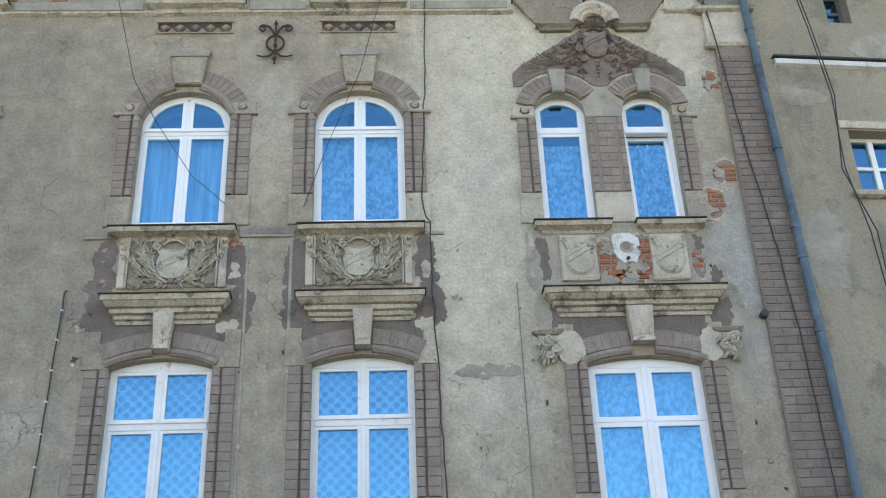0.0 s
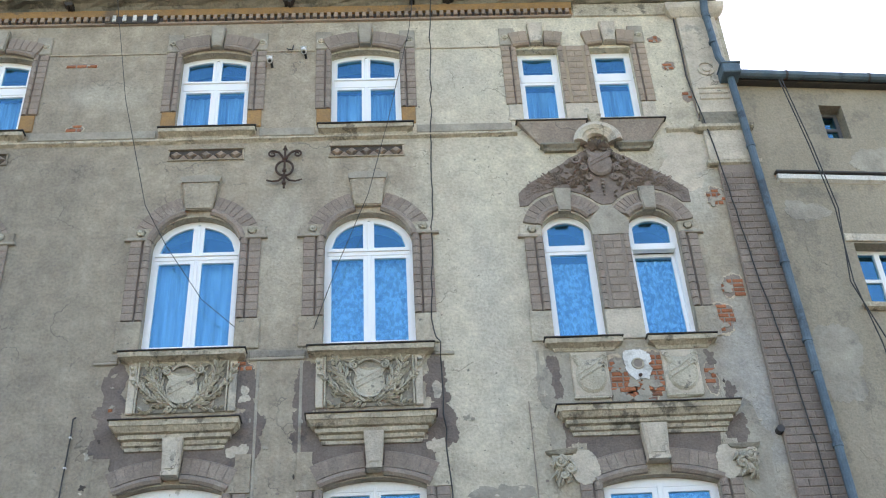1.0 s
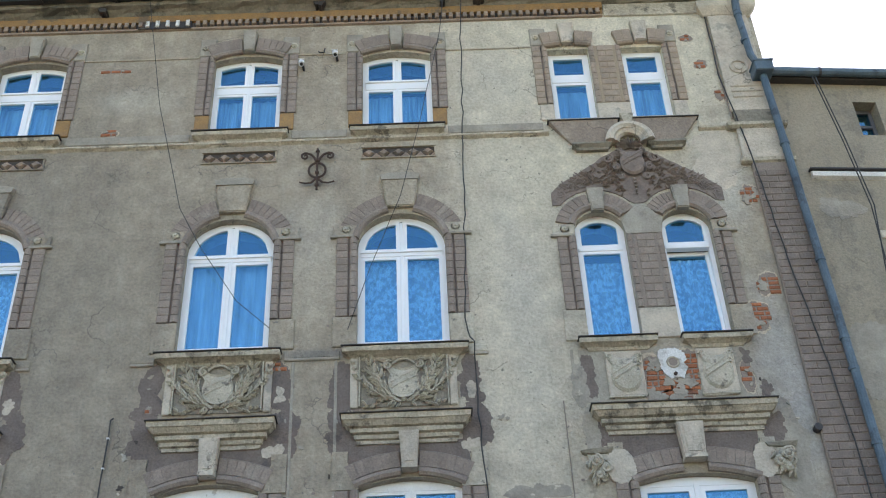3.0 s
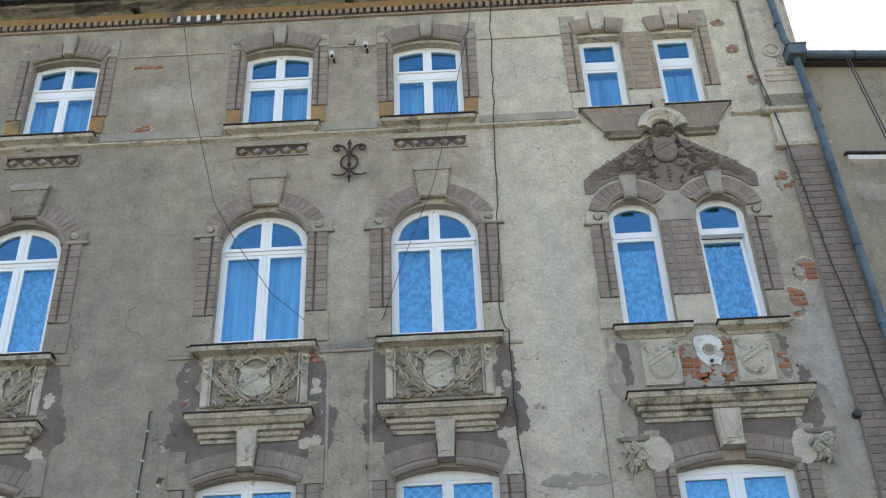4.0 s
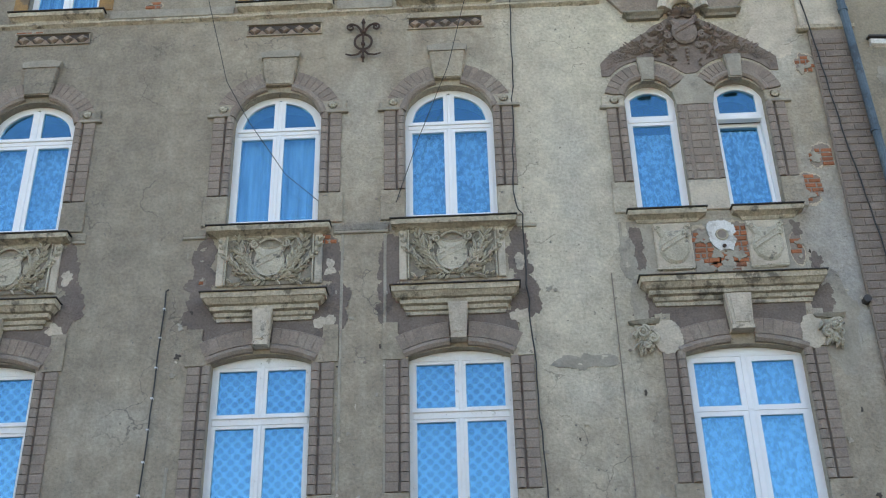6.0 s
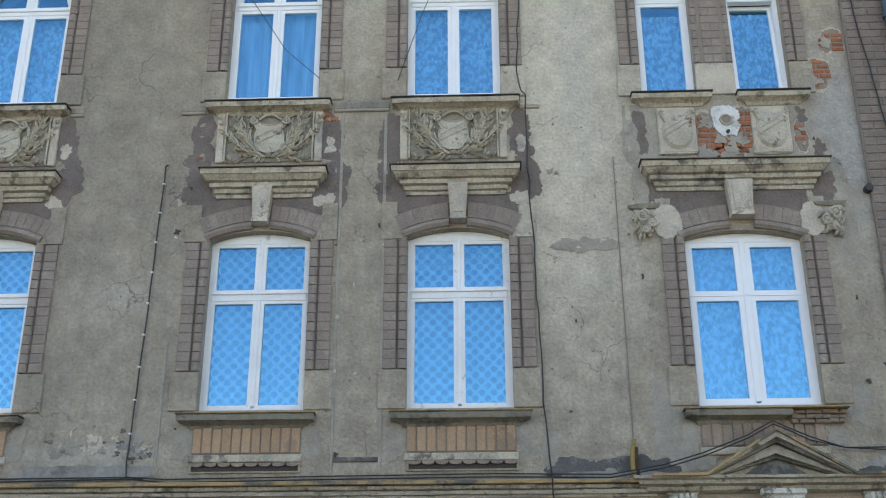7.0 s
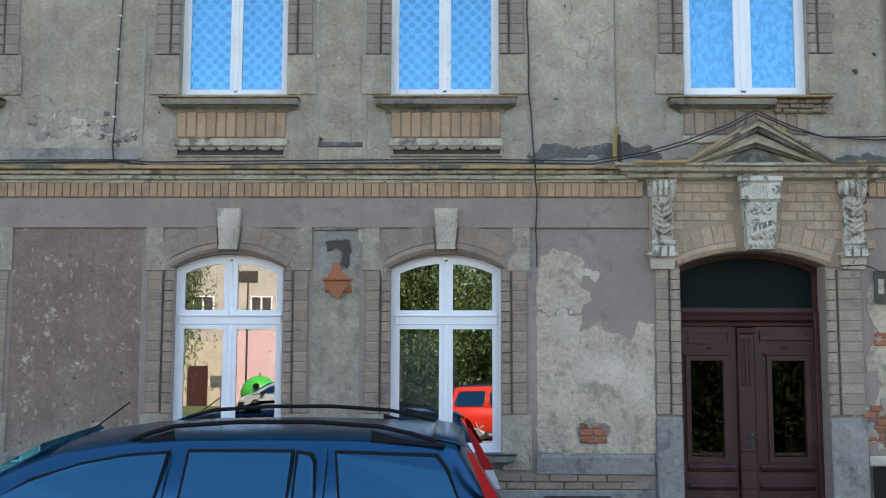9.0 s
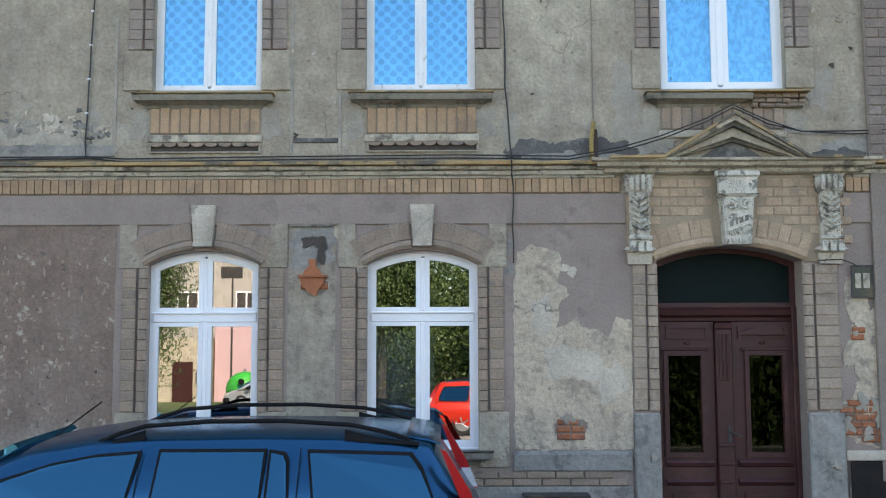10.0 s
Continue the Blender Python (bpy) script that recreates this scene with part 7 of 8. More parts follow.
for s in (-1, 1):
    e = 1.90 if s < 0 else 3.16
    d = Vector((ax - e, 0, az - 3.69))
    L = d.length
    u = d / L
    nrm = Vector((-u.z, 0, u.x)) * (1 if s < 0 else -1)
    # narrow dark strips alternate with wider pale ones down the rake
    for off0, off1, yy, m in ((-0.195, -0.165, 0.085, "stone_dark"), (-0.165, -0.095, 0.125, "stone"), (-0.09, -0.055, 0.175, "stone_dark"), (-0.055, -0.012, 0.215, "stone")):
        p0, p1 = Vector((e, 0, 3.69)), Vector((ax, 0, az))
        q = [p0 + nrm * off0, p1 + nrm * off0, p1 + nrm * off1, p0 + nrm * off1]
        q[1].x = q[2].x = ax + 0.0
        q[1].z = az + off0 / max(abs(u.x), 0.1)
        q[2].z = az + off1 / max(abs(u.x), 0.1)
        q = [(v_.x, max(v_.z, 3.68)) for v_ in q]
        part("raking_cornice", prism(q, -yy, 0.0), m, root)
    pts = [(e - (0.46 if s < 0 else -0.46), 3.69), (e, 3.69), (ax, az + 0.014), (ax, az - 0.016), (e, 3.668), (e - (0.46 if s < 0 else -0.46), 3.668)]
    part("tin_cover", prism(pts, -0.245, 0.0), "flashing", root)

# the double door
root = thing("door_1", (2.495, 0.2, 0.12), "oxblood painted double door with glazed upper panels, closed", "door", "", "structure")
DY = 0.20
part("fanlight_frame", ring([(3.13, 2.40), (1.86, 2.40)] + arc_top(dx, half, DOOR_SPRING, DOOR_RISE, 12), [(3.08, 2.44), (1.91, 2.44)] + arc_top(dx, half - 0.05, DOOR_SPRING - 0.04, DOOR_RISE, 12), DY + 0.02, DY + 0.10), "door_red", root)
part("fanlight_pane", prism([(3.085, 2.435), (1.905, 2.435)] + arc_top(dx, half - 0.045, DOOR_SPRING - 0.04, DOOR_RISE, 12), DY + 0.05, DY + 0.056), "fan_pane", root)
part("transom", moulding(1.87, 3.12, [(0.0, 2.27), (0.02, 2.28), (0.025, 2.31), (0.05, 2.33), (0.06, 2.37), (0.035, 2.40), (0.03, 2.42)], back=DY + 0.06, returns=False), "door_red", root)
for x0, x1 in ((1.86, 1.915), (3.085, 3.13)):
    part("door_frame", box(x0, x1, DY - 0.01, DY + 0.10, 0.12, 2.41, 0.008), "door_red", root)


def door_leaf(x0, x1, gl0, gl1, handle):
    lf = part("leaf", ring([(x1, 0.13), (x0, 0.13), (x0, 2.27), (x1, 2.27)], [(gl1, 1.13), (gl0, 1.13), (gl0, 1.97), (gl1, 1.97)], DY + 0.01, DY + 0.06), "door_red", root)
    part("pane", box(gl0 - 0.01, gl1 + 0.01, DY + 0.03, DY + 0.036, 1.12, 1.98), "glass_dark", lf)
    part("glazing_bead", ring([(gl1 + 0.045, 1.085), (gl0 - 0.045, 1.085), (gl0 - 0.045, 2.015), (gl1 + 0.045, 2.015)], [(gl1 + 0.005, 1.125), (gl0 - 0.005, 1.125), (gl0 - 0.005, 1.975), (gl1 + 0.005, 1.975)], DY - 0.012, DY + 0.02), "door_red", lf)
    part("ear_moulding", box(gl0 - 0.075, gl1 + 0.075, DY - 0.02, DY + 0.015, 2.015, 2.04, 0.006), "door_red", lf)
    part("head_panel", ring([(x1 - 0.05, 2.12), (x0 + 0.05, 2.12), (x0 + 0.05, 2.235), (x1 - 0.05, 2.235)], [(x1 - 0.075, 2.14), (x0 + 0.075, 2.14), (x0 + 0.075, 2.215), (x1 - 0.075, 2.215)], DY - 0.006, DY + 0.012), "door_red", lf)
    part("rail", moulding(x0 + 0.03, x1 - 0.03, [(0.0, 1.0), (0.02, 1.01), (0.035, 1.04), (0.015, 1.065)], back=DY + 0.01, returns=False), "door_red", lf)
    part("rail", moulding(x0 + 0.03, x1 - 0.03, [(0.0, 0.84), (0.02, 0.85), (0.035, 0.875), (0.015, 0.90)], back=DY + 0.01, returns=False), "door_red", lf)
    for z0, z1 in ((0.28, 0.78),):
        part("lower_panel", ring([(x1 - 0.08, z0), (x0 + 0.08, z0), (x0 + 0.08, z1), (x1 - 0.08, z1)], [(x1 - 0.115, z0 + 0.035), (x0 + 0.115, z0 + 0.035), (x0 + 0.115, z1 - 0.035), (x1 - 0.115, z1 - 0.035)], DY - 0.012, DY + 0.012), "door_red", lf)
        bm = bmesh.new()
        cxp, czp = (x0 + x1) / 2, (z0 + z1) / 2
        base = [bm.verts.new((x, DY + 0.008, z)) for x, z in ((x0 + 0.13, z0 + 0.05), (x1 - 0.13, z0 + 0.05), (x1 - 0.13, z1 - 0.05), (x0 + 0.13, z1 - 0.05))]
        top = [bm.verts.new((x, DY - 0.03, z)) for x, z in ((cxp - 0.02, czp - 0.08), (cxp + 0.02, czp - 0.08), (cxp + 0.02, czp + 0.08), (cxp - 0.02, czp + 0.08))]
        for i in range(4):
            bm.faces.new((base[i], base[(i + 1) % 4], top[(i + 1) % 4], top[i]))
        bm.faces.new(top)
        bmesh.ops.recalc_face_normals(bm, faces=bm.faces)
        part("raised_field", bm, "door_red", lf)
    bm = bmesh.new()
    bmesh.ops.create_icosphere(bm, subdivisions=1, radius=0.022, matrix=Matrix.Translation(((x0 + x1) / 2, DY + 0.0, 2.085)) @ Matrix.Diagonal((1.6, 0.7, 0.7, 1)))
    part("boss", bm, "door_red", lf)
    return lf


door_leaf(1.918, 2.39, 1.985, 2.265, False)
lr = door_leaf(2.55, 3.083, 2.70, 2.985, True)
part("small_gable", prism([(2.60, 2.155), (3.05, 2.155), (3.05, 2.175), (2.83, 2.245), (2.60, 2.175)], DY - 0.03, DY + 0.012), "door_red", lr)
post = part("cover_strip", box(2.395, 2.545, DY - 0.03, DY + 0.05, 0.13, 2.26, 0.01), "door_red", root)
part("strip_cap", moulding(2.41, 2.53, [(0.0, 2.20), (0.015, 2.215), (0.02, 2.245), (0.01, 2.26)], back=DY - 0.03), "door_red", post)
for i in range(3):
    part("flute", box(2.425 + 0.034 * i, 2.447 + 0.034 * i, DY - 0.042, DY - 0.028, 1.75, 2.16, 0.005), "door_red", post)
for z in (0.86, 1.02, 1.18):
    part("strip_band", box(2.40, 2.54, DY - 0.045, DY - 0.028, z, z + 0.035, 0.005), "door_red", post)
hd = part("handle", tube([(2.50, DY - 0.03, 1.31), (2.50, DY - 0.075, 1.31), (2.56, DY - 0.08, 1.285), (2.60, DY - 0.075, 1.265)], 0.008, 6), "dark_metal", root, "dark worn metal door handle")
part("handle_plate", box(2.485, 2.515, DY - 0.036, DY - 0.028, 1.18, 1.36, 0.003), "dark_metal", hd)
tagged(part("door_step", box(1.84, 3.15, -0.22, 0.45, 0.0, 0.125, 0.012), "kerb"), "worn stone door step", "step", "", "structure")
# number plate: figures as bars
root = thing("house_plate", (3.64, -0.03, 2.45), "old dark enamel house plate with two pale bars", "sign plate")
part("plate", box(3.545, 3.73, -0.034, -0.02, 2.47, 2.745, 0.006), "enamel_green", root)
part("plate_rim", ring([(3.735, 2.465), (3.54, 2.465), (3.54, 2.75), (3.735, 2.75)], [(3.72, 2.48), (3.555, 2.48), (3.555, 2.735), (3.72, 2.735)], -0.04, -0.03), "dark_metal", root)
for x0, x1, z0, z1 in ((3.575, 3.625, 2.55, 2.68), (3.645, 3.70, 2.55, 2.68)):
    part("bar", box(x0, x1, -0.038, -0.033, z0, z1), "stone", root)
cable([(3.25, -0.05, 2.79), (3.45, -0.06, 2.80), (3.56, -0.05, 2.76), (3.60, -0.04, 2.74)], "thin pale wire to the house plate", 0.005, 0.003, 9)

# ---- street ----
def sheet(name, x0, x1, y0, y1, z, mat, label, cat):
    bm = bmesh.new()
    bm.faces.new([bm.verts.new(p) for p in ((x0, y0, z), (x1, y0, z), (x1, y1, z), (x0, y1, z))])
    return tagged(part(name, bm, mat), label, cat, "", "structure")


sheet("ground", -900, 900, -900, 900, -0.06, "grass", "grassy ground reaching to the distance", "ground")
sheet("road", -200, 200, -15.2, -2.0, 0.0, "asphalt", "grey asphalt street", "road")
pav = tagged(part("pavement", box(-40, 40, -1.9, -0.002, -0.05, 0.10), "mortar"), "slab pavement before the house", "pavement", "", "structure")
slab_me = brick_mesh("slab", 0.492, 0.02, 0.492, "slab", 0.006)
for i in range(24):
    for j in range(3):
        ob = piece("slab", slab_me, (-5.8 + 0.5 * i, -1.55 + 0.5 * j, 0.098), pav)
        ob.rotation_euler = (radians(-90), 0, 0)
kb = thing("kerb", (0, -1.95, 0), "concrete kerb along the street", "kerb", "", "structure")
for i in range(14):
    part("kerb_stone", box(-7 + i, -6.008 + i, -2.05, -1.90, -0.05, 0.12, 0.012), "kerb", kb)


# ---- parked cars ----
def loft(stations, m=5):
    """A body from cross sections (x, z low, half width low, z side, half width side, z top)."""
    bm = bmesh.new()
    rows = []
    for x, zl, wl, zs, ws, zt in stations:
        side = [(wl * 0.94, zl), (wl, zl + 0.12 * (zs - zl)), ((wl + ws) / 2 + 0.012, (zl + zs) / 2), (ws, zs), (ws * 0.90, zs + 0.55 * (zt - zs)), (ws * 0.55, zs + 0.9 * (zt - zs)), (0.0, zt)]
        pts = [(-y, z) for y, z in side] + [(y, z) for y, z in reversed(side[:-1])]
        rows.append([bm.verts.new((x, y, z)) for y, z in pts])
    for a, b in zip(rows, rows[1:]):
        for i in range(len(a) - 1):
            bm.faces.new((a[i], a[i + 1], b[i + 1], b[i]))
        bm.faces.new((a[-1], a[0], b[0], b[-1]))
    bm.faces.new(rows[0]), bm.faces.new(list(reversed(rows[-1])))
    bmesh.ops.recalc_face_normals(bm, faces=bm.faces)
    for f in bm.faces:
        f.smooth = True
    return bm


def side_plane(z):
    """Half width of the cabin's side at a height."""
    return 0.872 - 0.32 * max(0.0, z - 0.86) - 0.12 * max(0.0, z - 1.2)


def car(at, turn, paint, label, roll=0.0, rails=True, name="car"):
    """An estate car, its nose towards local -x, standing on its wheels."""
    root = thing(name, at[:3], label, "car")
    root.rotation_euler = (radians(roll), 0, radians(turn))

    def cp_(nm, bm, mat, parent=root, lb=""):
        ob = part(nm, bm, mat, None, lb)
        ob.parent = parent
        return ob

    body = cp_("body", loft([(-2.32, 0.30, 0.55, 0.52, 0.60, 0.56), (-2.24, 0.22, 0.74, 0.60, 0.74, 0.68), (-1.95, 0.20, 0.86, 0.72, 0.80, 0.84), (-1.45, 0.20, 0.89, 0.82, 0.84, 0.92), (-1.0, 0.20, 0.90, 0.87, 0.87, 0.97),
                             (0.0, 0.20, 0.90, 0.875, 0.875, 0.95), (1.2, 0.20, 0.90, 0.885, 0.875, 0.95), (1.9, 0.22, 0.88, 0.89, 0.86, 0.95), (2.25, 0.28, 0.82, 0.86, 0.80, 0.90), (2.33, 0.36, 0.74, 0.70, 0.74, 0.74)]), paint)
    cab = cp_("cabin", loft([(-1.64, 0.84, 0.86, 0.86, 0.84, 0.90), (-1.36, 0.85, 0.868, 1.00, 0.80, 1.07), (-1.05, 0.85, 0.87, 1.17, 0.745, 1.255), (-0.75, 0.85, 0.872, 1.285, 0.70, 1.375), (-0.32, 0.85, 0.872, 1.35, 0.675, 1.44), (0.15, 0.85, 0.872, 1.375, 0.665, 1.465),
                             (0.7, 0.85, 0.872, 1.385, 0.655, 1.475), (1.25, 0.85, 0.868, 1.38, 0.65, 1.47), (1.70, 0.85, 0.86, 1.36, 0.64, 1.45), (1.93, 0.85, 0.85, 1.33, 0.63, 1.41), (2.04, 0.85, 0.83, 1.18, 0.66, 1.24), (2.24, 0.84, 0.79, 0.88, 0.76, 0.90)]), paint)

    def side_glass(nm, pts, s):
        bm = bmesh.new()
        front = [bm.verts.new((x, s * (side_plane(z) + 0.012), z)) for x, z in pts]
        back = [bm.verts.new((x, s * (side_plane(z) - 0.05), z)) for x, z in pts]
        bm.faces.new(front), bm.faces.new(list(reversed(back)))
        for i in range(len(pts)):
            j = (i + 1) % len(pts)
            bm.faces.new((front[i], back[i], back[j], front[j]))
        bmesh.ops.recalc_face_normals(bm, faces=bm.faces)
        return cp_(nm, bm, "glass_tint", cab)

    def grown(pts, d):
        cx, cz = sum(p[0] for p in pts) / len(pts), sum(p[1] for p in pts) / len(pts)
        return [(x + d * (1 if x > cx else -1), z + d * (1 if z > cz else -1)) for x, z in pts]

    glasses = {"front_window": [(-1.32, 0.905), (-0.10, 0.885), (0.0, 1.325), (-0.28, 1.305), (-0.58, 1.25), (-0.88, 1.15), (-1.15, 1.02)],
               "rear_window": [(0.09, 0.885), (0.80, 0.895), (0.835, 1.335), (0.155, 1.335)],
               "quarter_window": [(0.855, 0.90), (1.0, 0.905), (0.985, 1.27), (0.96, 1.315), (0.885, 1.33)],
               "load_window": [(1.19, 0.92), (1.90, 0.95), (1.965, 1.0), (1.87, 1.22), (1.80, 1.31), (1.14, 1.33)]}
    for s in (-1, 1):
        bm = bmesh.new()
        for nm, pts in glasses.items():
            g = grown(pts, 0.017)
            vs = [bm.verts.new((x, s * (side_plane(z) + 0.006), z)) for x, z in g]
            vb = [bm.verts.new((x, s * (side_plane(z) - 0.04), z)) for x, z in g]
            bm.faces.new(vs)
            for i in range(len(g)):
                j = (i + 1) % len(g)
                bm.faces.new((vs[i], vb[i], vb[j], vs[j]))
        bmesh.ops.recalc_face_normals(bm, faces=bm.faces)
        cp_("window_trim", bm, "car_black", cab)
        for nm, pts in glasses.items():
            side_glass(nm, pts, s)
        for x0, x1 in ((-0.02, 0.005), (1.05, 1.06)):
            cp_("door_gap", tube([(x0, s * (side_plane(0.88) + 0.003), 0.30), (x0, s * (side_plane(0.88) + 0.003), 0.88), (x1 + 0.02, s * (side_plane(1.33) + 0.002), 1.36)], 0.004, 4), "car_black", cab)
        if rails:
            y = s * 0.60
            rail = cp_("roof_rail", tube([(-0.30, y, 1.385), (-0.16, y, 1.445), (0.02, y, 1.495), (0.45, y, 1.525), (0.95, y, 1.528), (1.40, y, 1.50), (1.62, y, 1.455), (1.80, y, 1.40)], 0.016, 8), "car_black")
            cp_("rail_foot", loft([(-0.42, 1.36, 0.03, 1.37, 0.028, 1.375), (-0.2, 1.37, 0.03, 1.39, 0.024, 1.40), (0.02, 1.38, 0.015, 1.44, 0.012, 1.47)]), "car_black", rail).location = (0, y, 0)
            cp_("rail_foot", loft([(1.36, 1.38, 0.015, 1.43, 0.012, 1.47), (1.6, 1.38, 0.03, 1.40, 0.024, 1.41), (1.86, 1.36, 0.03, 1.37, 0.028, 1.385)]), "car_black", rail).location = (0, y, 0)
        # tall rear lamp
        lamp = prism([(2.005, 1.355), (2.045, 1.34), (2.20, 1.08), (2.285, 0.86), (2.19, 0.87), (2.115, 1.08)], -0.03, 0.03)
        ob = cp_("rear_lamp", lamp, "lamp_red", body)
        ob.location = (0, s * 0.735, 0)
        ob2 = cp_("lamp_lens", prism([(2.14, 1.02), (2.225, 1.02), (2.285, 0.87), (2.19, 0.88)], -0.033, 0.033), "lamp_white", ob)
        cp_("head_lamp", loft([(-2.27, 0.56, 0.09, 0.62, 0.09, 0.64), (-2.05, 0.60, 0.13, 0.72, 0.11, 0.74), (-1.85, 0.68, 0.05, 0.74, 0.05, 0.76)]), "lamp_white", body).location = (0, s * 0.66, 0)
        cp_("mirror", loft([(-1.20, 0.90, 0.02, 0.94, 0.05, 0.96), (-1.12, 0.87, 0.06, 0.96, 0.07, 1.0), (-1.04, 0.88, 0.06, 0.96, 0.06, 0.99)]), "car_black", body).location = (0, s * 0.98, 0)
        for wx in (-1.42, 1.33):
            bm = bmesh.new()
            bmesh.ops.create_cone(bm, cap_ends=True, segments=28, radius1=0.318, radius2=0.318, depth=0.20, matrix=Matrix.Translation((wx, s * 0.79, 0.318)) @ Matrix.Rotation(radians(90), 4, "X"))
            bmesh.ops.bevel(bm, geom=[e for e in bm.edges if len(e.link_faces) == 2 and any(len(f.verts) > 8 for f in e.link_faces)], offset=0.025, segments=2, affect="EDGES")
            wheel = cp_("wheel", bm, "tyre")
            bm = bmesh.new()
            bmesh.ops.create_cone(bm, cap_ends=True, segments=24, radius1=0.20, radius2=0.20, depth=0.205, matrix=Matrix.Translation((wx, s * 0.79, 0.318)) @ Matrix.Rotation(radians(90), 4, "X"))
            for k in range(5):
                a = 6.2832 * k / 5
                add_tube(bm, [(wx, s * 0.895, 0.318), (wx + 0.19 * math.cos(a), s * 0.898, 0.318 + 0.19 * math.sin(a))], 0.025, 5)
            cp_("rim", bm, "rim", wheel)
    bm = bmesh.new()
    vs = [bm.verts.new(p) for p in ((-1.60, -0.74, 0.935), (-1.60, 0.74, 0.935), (-0.84, 0.60, 1.35), (-0.84, -0.60, 1.35))]
    vt = [bm.verts.new((v.co.x - 0.035, v.co.y, v.co.z + 0.03)) for v in vs]
    bm.faces.new(vt)
    for i in range(4):
        bm.faces.new((vs[i], vs[(i + 1) % 4], vt[(i + 1) % 4], vt[i]))
    bmesh.ops.recalc_face_normals(bm, faces=bm.faces)
    cp_("windscreen", bm, "glass_tint", cab)
    cp_("spoiler", loft([(1.78, 1.405, 0.54, 1.42, 0.53, 1.452), (1.93, 1.375, 0.55, 1.395, 0.54, 1.425), (2.00, 1.355, 0.53, 1.365, 0.52, 1.375)]), paint, cab)
    cp_("front_bumper", loft([(-2.36, 0.24, 0.60, 0.45, 0.62, 0.47), (-2.20, 0.2, 0.80, 0.5, 0.80, 0.52), (-2.0, 0.2, 0.87, 0.5, 0.86, 0.52)]), "car_black", body)
    cp_("rear_bumper", loft([(2.1, 0.26, 0.86, 0.55, 0.86, 0.57), (2.30, 0.26, 0.82, 0.58, 0.80, 0.60), (2.39, 0.30, 0.72, 0.52, 0.72, 0.54)]), paint, body)
    cp_("aerial", tube([(-0.79, -0.05, 1.36), (-0.45, -0.05, 1.61)], 0.006, 5), "car_black", body)
    return root


# blue reflection colour deepens the sky mirrored in the car windows
M["glass_tint"] = glass_material("tinted_glass", 0.10, (0.05, 0.16, 0.25), (0.10, 0.60, 1.0))
car((-2.02, -1.42, 0.035), 0.0, "car_blue", "dark blue estate car with black roof rails on the kerb", 3.2, name="estate_car")
car((-7.8, -41.0, -0.06), 4.0, "silver", "silver car parked across the street", 0.0, False)
car((1.75, -21.3, -0.02), 180.0, "red_paint", "bright red car parked across the street", 0.0, False)
car((1.9, -25.5, -0.02), 176.0, "car_blue", "blue estate car with roof rails parked behind the red one", 0.0, True)

# ---- across the street: seen only in the window glass ----
def tree(at, height, spread, seed):
    rnd = random.Random(seed)
    root = thing("tree", at, "broad leafy street tree across the road", "tree", "street trees")
    bm = bmesh.new()
    x0, y0, z0 = at
    add_tube(bm, [(x0, y0, z0 - 0.1), (x0 + 0.1, y0, z0 + height * 0.25), (x0, y0 + 0.1, z0 + height * 0.6)], 0.22, 8, 0.5)
    tips = []
    for k in range(11):
        a = rnd.uniform(0, 6.28)
        z = z0 + height * rnd.uniform(0.22, 0.55)
        e = Vector((x0 + spread * 0.7 * math.cos(a) * rnd.uniform(0.5, 1), y0 + spread * 0.7 * math.sin(a) * rnd.uniform(0.5, 1), z + height * rnd.uniform(0.1, 0.4)))
        add_tube(bm, [(x0, y0, z), tuple(Vector((x0, y0, z)).lerp(e, 0.5) + Vector((0, 0, 0.2))), tuple(e)], 0.07, 5, 0.3)
        tips.append(e)
    part("trunk", bm, "bark", root)
    verts, faces = [], []
    for k in range(22000):
        c = rnd.choice(tips) if rnd.random() < 0.6 else Vector((x0, y0, z0 + height * 0.62))
        p = c + Vector((rnd.gauss(0, spread * 0.28), rnd.gauss(0, spread * 0.28), rnd.gauss(0, height * 0.14)))
        p.z = max(p.z, z0 + height * 0.13)
        q = Euler((rnd.uniform(0, 6), rnd.uniform(0, 6), rnd.uniform(0, 6))).to_matrix()
        s = rnd.uniform(0.05, 0.10)
        i = len(verts)
        verts += [tuple(p + q @ Vector(v) * s) for v in ((-1, 0, 0), (0, -0.5, 0.1), (1, 0, 0), (0, 0.5, 0.1))]
        faces.append((i, i + 1, i + 2, i + 3))
    me = bpy.data.meshes.new("crown")
    me.from_pydata(verts, [], faces)
    link_mesh("crown", me, "leaf", root)
    return root


tree((-2.6, -33.0, -0.06), 8.5, 3.2, 1), tree((2.6, -36.0, -0.06), 9.0, 3.4, 2), tree((-12.9, -36.0, -0.06), 8.6, 1.9, 3), tree((-14.9, -38.0, -0.06), 9.5, 1.7, 6), tree((8.5, -34.0, -0.06), 9.5, 3.6, 4), tree((14.5, -36.0, -0.06), 8.5, 3.4, 5)


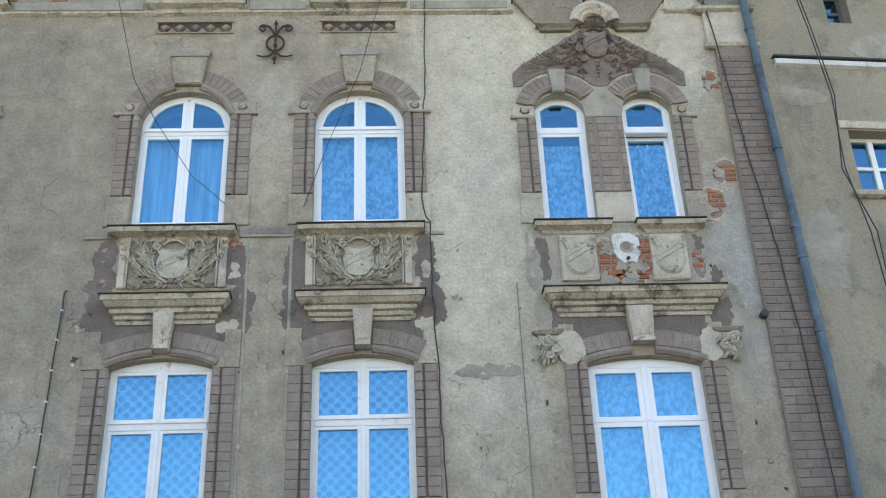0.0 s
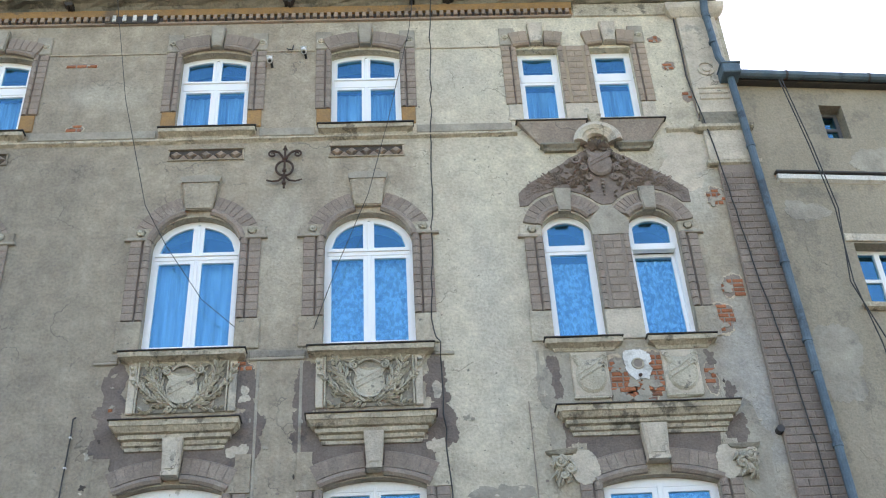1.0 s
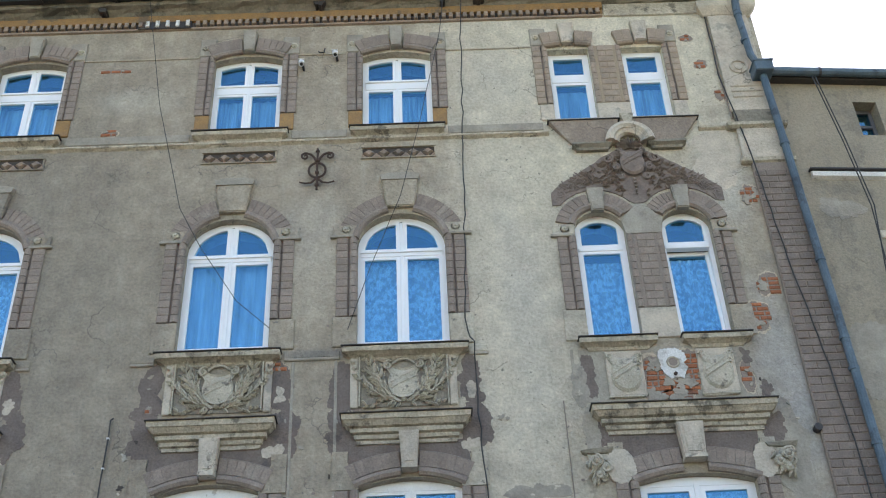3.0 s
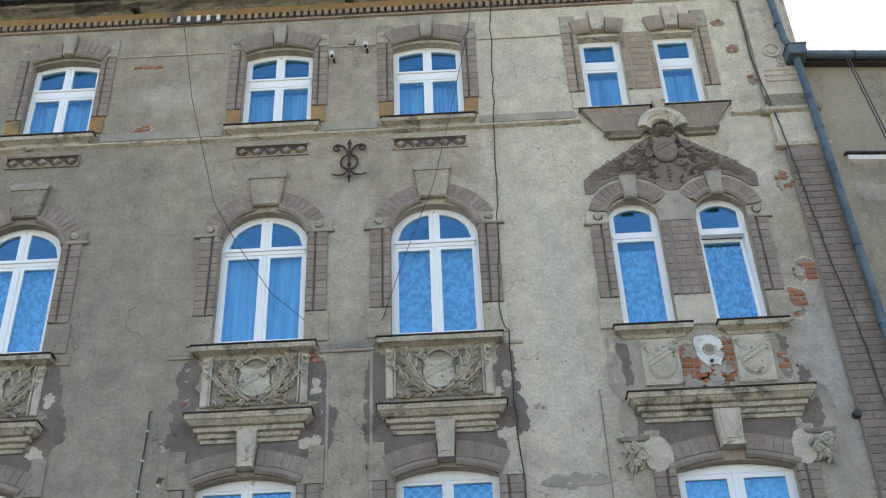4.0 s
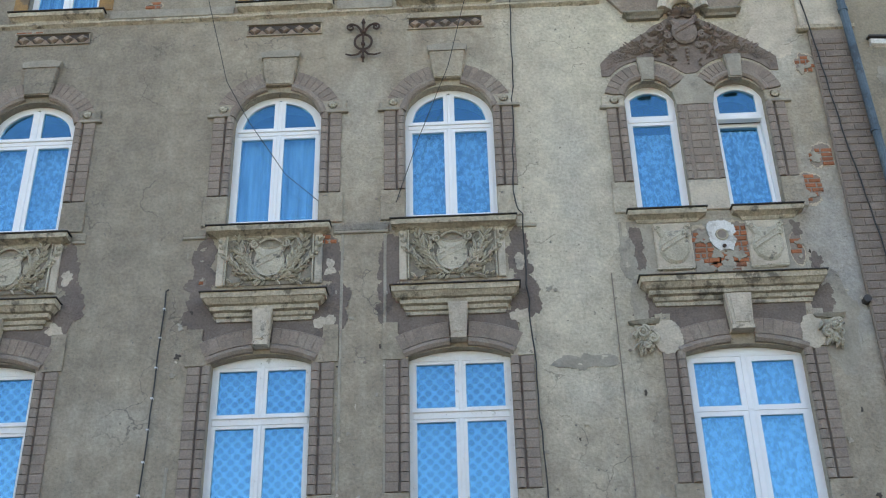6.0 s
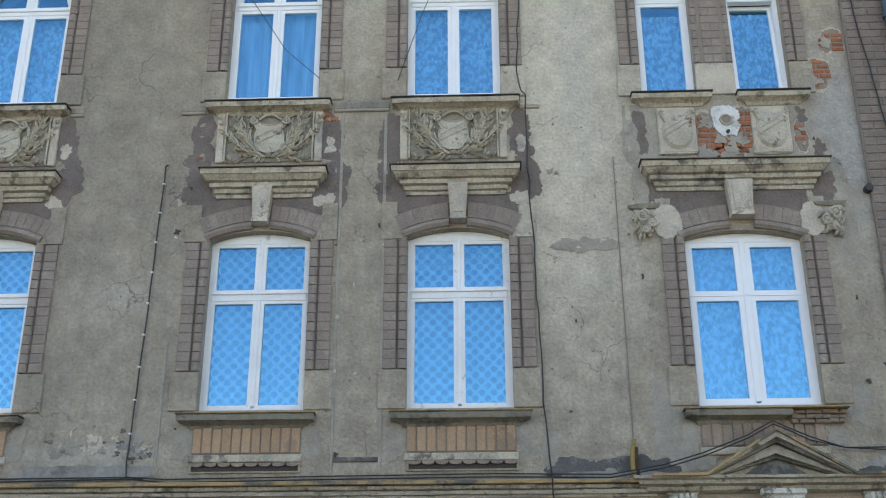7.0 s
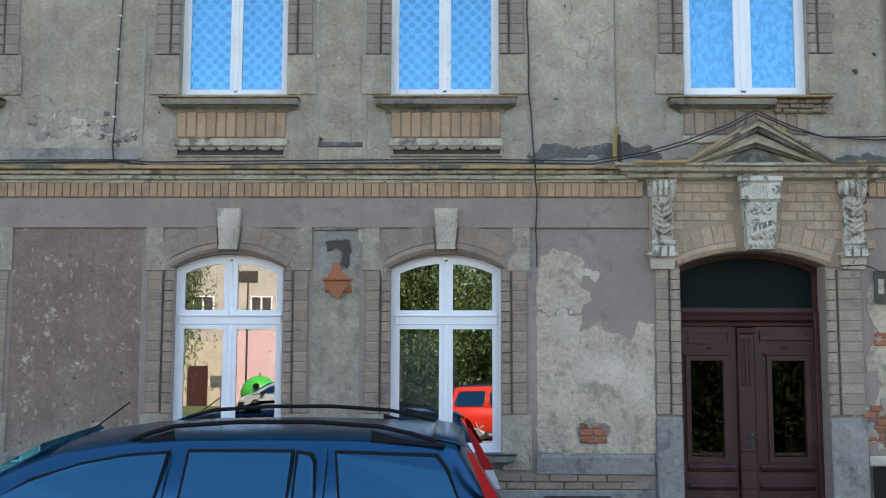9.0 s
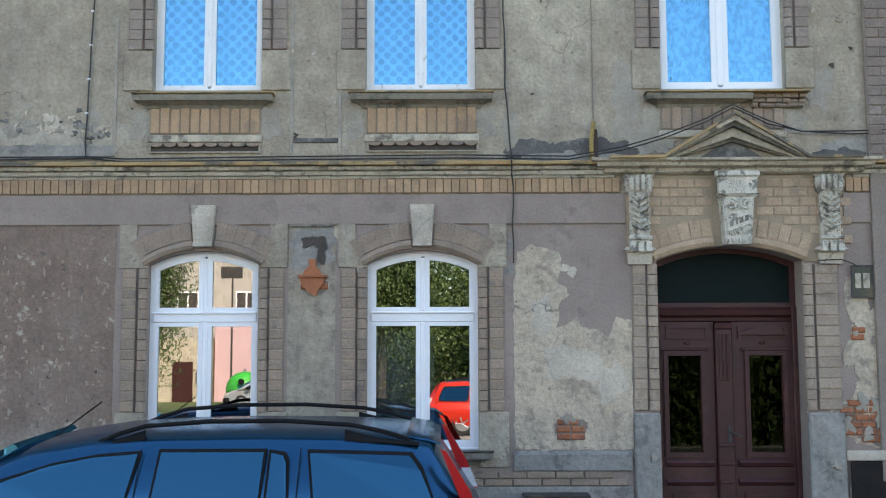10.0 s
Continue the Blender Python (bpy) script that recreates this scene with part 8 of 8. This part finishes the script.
def far_house(x0, x1, y, depth, h, wall_mat, label, roof_mat="tile_roof", roof_h=2.2, doors=(), windows=(), panel=None):
    root = thing("house", ((x0 + x1) / 2, y, 0), label, "house")
    part("wall", box(x0, x1, y - depth, y, -0.3, h, 0.02), wall_mat, root)
    if roof_h:
        bm = bmesh.new()
        a = [bm.verts.new(p) for p in ((x0 - 0.3, y + 0.4, h), (x1 + 0.3, y + 0.4, h), (x1 + 0.3, y - depth - 0.4, h), (x0 - 0.3, y - depth - 0.4, h))]
        b = [bm.verts.new(p) for p in ((x0 - 0.3, y - depth / 2, h + roof_h), (x1 + 0.3, y - depth / 2, h + roof_h))]
        for q in ((a[0], a[1], b[1], b[0]), (a[2], a[3], b[0], b[1]), (a[1], a[2], b[1]), (a[3], a[0], b[0]), (a[3], a[2], a[1], a[0])):
            bm.faces.new(q)
        rf = part("roof", bm, roof_mat, root)
    for x, z0, z1, w in doors:
        part("door", box(x - w / 2, x + w / 2, y + 0.002, y + 0.06, z0, z1, 0.01), "door_red", root)
    for x, z0, z1, w in windows:
        f = part("window", ring([(x + w / 2, z0), (x - w / 2, z0), (x - w / 2, z1), (x + w / 2, z1)], [(x + w / 2 - 0.08, z0 + 0.08), (x - w / 2 + 0.08, z0 + 0.08), (x - w / 2 + 0.08, z1 - 0.08), (x + w / 2 - 0.08, z1 - 0.08)], y + 0.002, y + 0.08), "pvc", root)
        part("pane", box(x - w / 2 + 0.07, x + w / 2 - 0.07, y + 0.003, y + 0.02, z0 + 0.07, z1 - 0.07), "dark_metal", f)
        part("mullion", box(x - 0.05, x + 0.05, y + 0.02, y + 0.07, z0 + 0.07, z1 - 0.07), "pvc", f)
    return root


far_house(-21.0, -9.0, -56.0, 8.0, 9.6, "house_wall", "cream house with an orange tiled roof across the street", windows=((-12.0, 4.9, 6.3, 1.3), (-15.5, 4.9, 6.3, 1.3), (-10.0, 4.9, 6.3, 1.1)))
far_house(-18.0, -12.8, -50.0, 5.0, 3.4, "plaster_pale", "low pale outbuilding with a brown door", roof_mat="roof", roof_h=0.0, doors=((-14.3, -0.1, 2.1, 1.1),))
far_house(-12.7, -6.0, -50.5, 5.0, 4.0, "pink", "pink rendered low building", roof_mat="roof", roof_h=0.0)
far_house(-34.0, -24.0, -50.0, 8.0, 6.5, "house_wall", "pale house with an orange roof", windows=((-28.0, 4.0, 5.4, 1.3),))
far_house(12.0, 26.0, -52.0, 9.0, 7.0, "plaster_pale", "plain pale house across the street", windows=((16.0, 4.2, 5.6, 1.3), (20.0, 4.2, 5.6, 1.3)))
tagged(part("garden_wall", box(-4.5, 30.0, -44.3, -44.0, -0.2, 1.7, 0.02), "plaster_pale"), "low cream garden wall across the street", "wall")
rnd = random.Random(77)
for hx, hy in ((6.5, -30.5), (9.5, -30.5), (12.5, -30.5), (15.5, -30.5), (5.4, -17.2), (7.0, -17.2), (8.6, -17.2), (-3.6, -37.0), (-1.2, -37.0), (1.2, -37.5), (3.8, -37.0)):
    verts, faces = [], []
    for k in range(5000):
        p = Vector((hx + rnd.gauss(0, 0.9), hy + rnd.gauss(0, 0.5), abs(rnd.gauss(1.1, 1.0))))
        q = Euler((rnd.uniform(0, 6), rnd.uniform(0, 6), rnd.uniform(0, 6))).to_matrix()
        s = rnd.uniform(0.06, 0.13)
        i = len(verts)
        verts += [tuple(p + q @ Vector(v) * s) for v in ((-1, 0, 0), (0, -0.5, 0.1), (1, 0, 0), (0, 0.5, 0.1))]
        faces.append((i, i + 1, i + 2, i + 3))
    me = bpy.data.meshes.new("bush")
    me.from_pydata(verts, [], faces)
    tagged(link_mesh("bush", me, "leaf"), "dense green bush across the street", "bush", "bushes")
root = thing("recycling_container", (-9.75, -43.5, -0.06), "bright green bell-shaped recycling container", "container")
bm = bmesh.new()
bmesh.ops.create_uvsphere(bm, u_segments=20, v_segments=12, radius=0.9, matrix=Matrix.Translation((-9.75, -43.5, 0.75)) @ Matrix.Diagonal((1, 1, 0.95, 1)))
for vert in bm.verts:
    vert.co.z = max(vert.co.z, -0.06)
part("shell", bm, "green_plastic", root)
part("inlet", tube([(-9.75, -42.62, 1.12), (-9.75, -42.55, 1.12)], 0.15, 12), "car_black", root)
part("lifting_eye", tube([(-9.75, -43.5, 1.58), (-9.75, -43.5, 1.75)], 0.06, 8), "zinc", root)
root = thing("street_lamp", (-10.9, -46.0, 0), "slim dark street lamp pole with a solar panel", "street lamp")
part("pole", tube([(-10.9, -46.0, -0.06), (-10.9, -46.0, 6.3)], 0.06, 8, 0.7), "dark_metal", root)
part("solar_panel", box(-11.5, -10.4, -46.05, -46.0, 6.3, 6.9, 0.01), "dark_metal", root)
rnd = random.Random(5)
verts, faces = [], []
for k in range(26000):
    p = Vector((rnd.uniform(-5.5, 9.0), -46.5 + rnd.gauss(0, 1.2), abs(rnd.gauss(3.0, 2.2))))
    q = Euler((rnd.uniform(0, 6), rnd.uniform(0, 6), rnd.uniform(0, 6))).to_matrix()
    s = rnd.uniform(0.1, 0.22)
    i = len(verts)
    verts += [tuple(p + q @ Vector(v) * s) for v in ((-1, 0, 0), (0, -0.5, 0.1), (1, 0, 0), (0, 0.5, 0.1))]
    faces.append((i, i + 1, i + 2, i + 3))
me = bpy.data.meshes.new("far_wood")
me.from_pydata(verts, [], faces)
tagged(link_mesh("far_wood", me, "leaf"), "dense green trees behind the garden wall", "trees", "", "stuff")
sheet("pavement_far", -200, 200, -26.5, -15.2, -0.02, "slab", "pale paved strip across the street", "pavement")
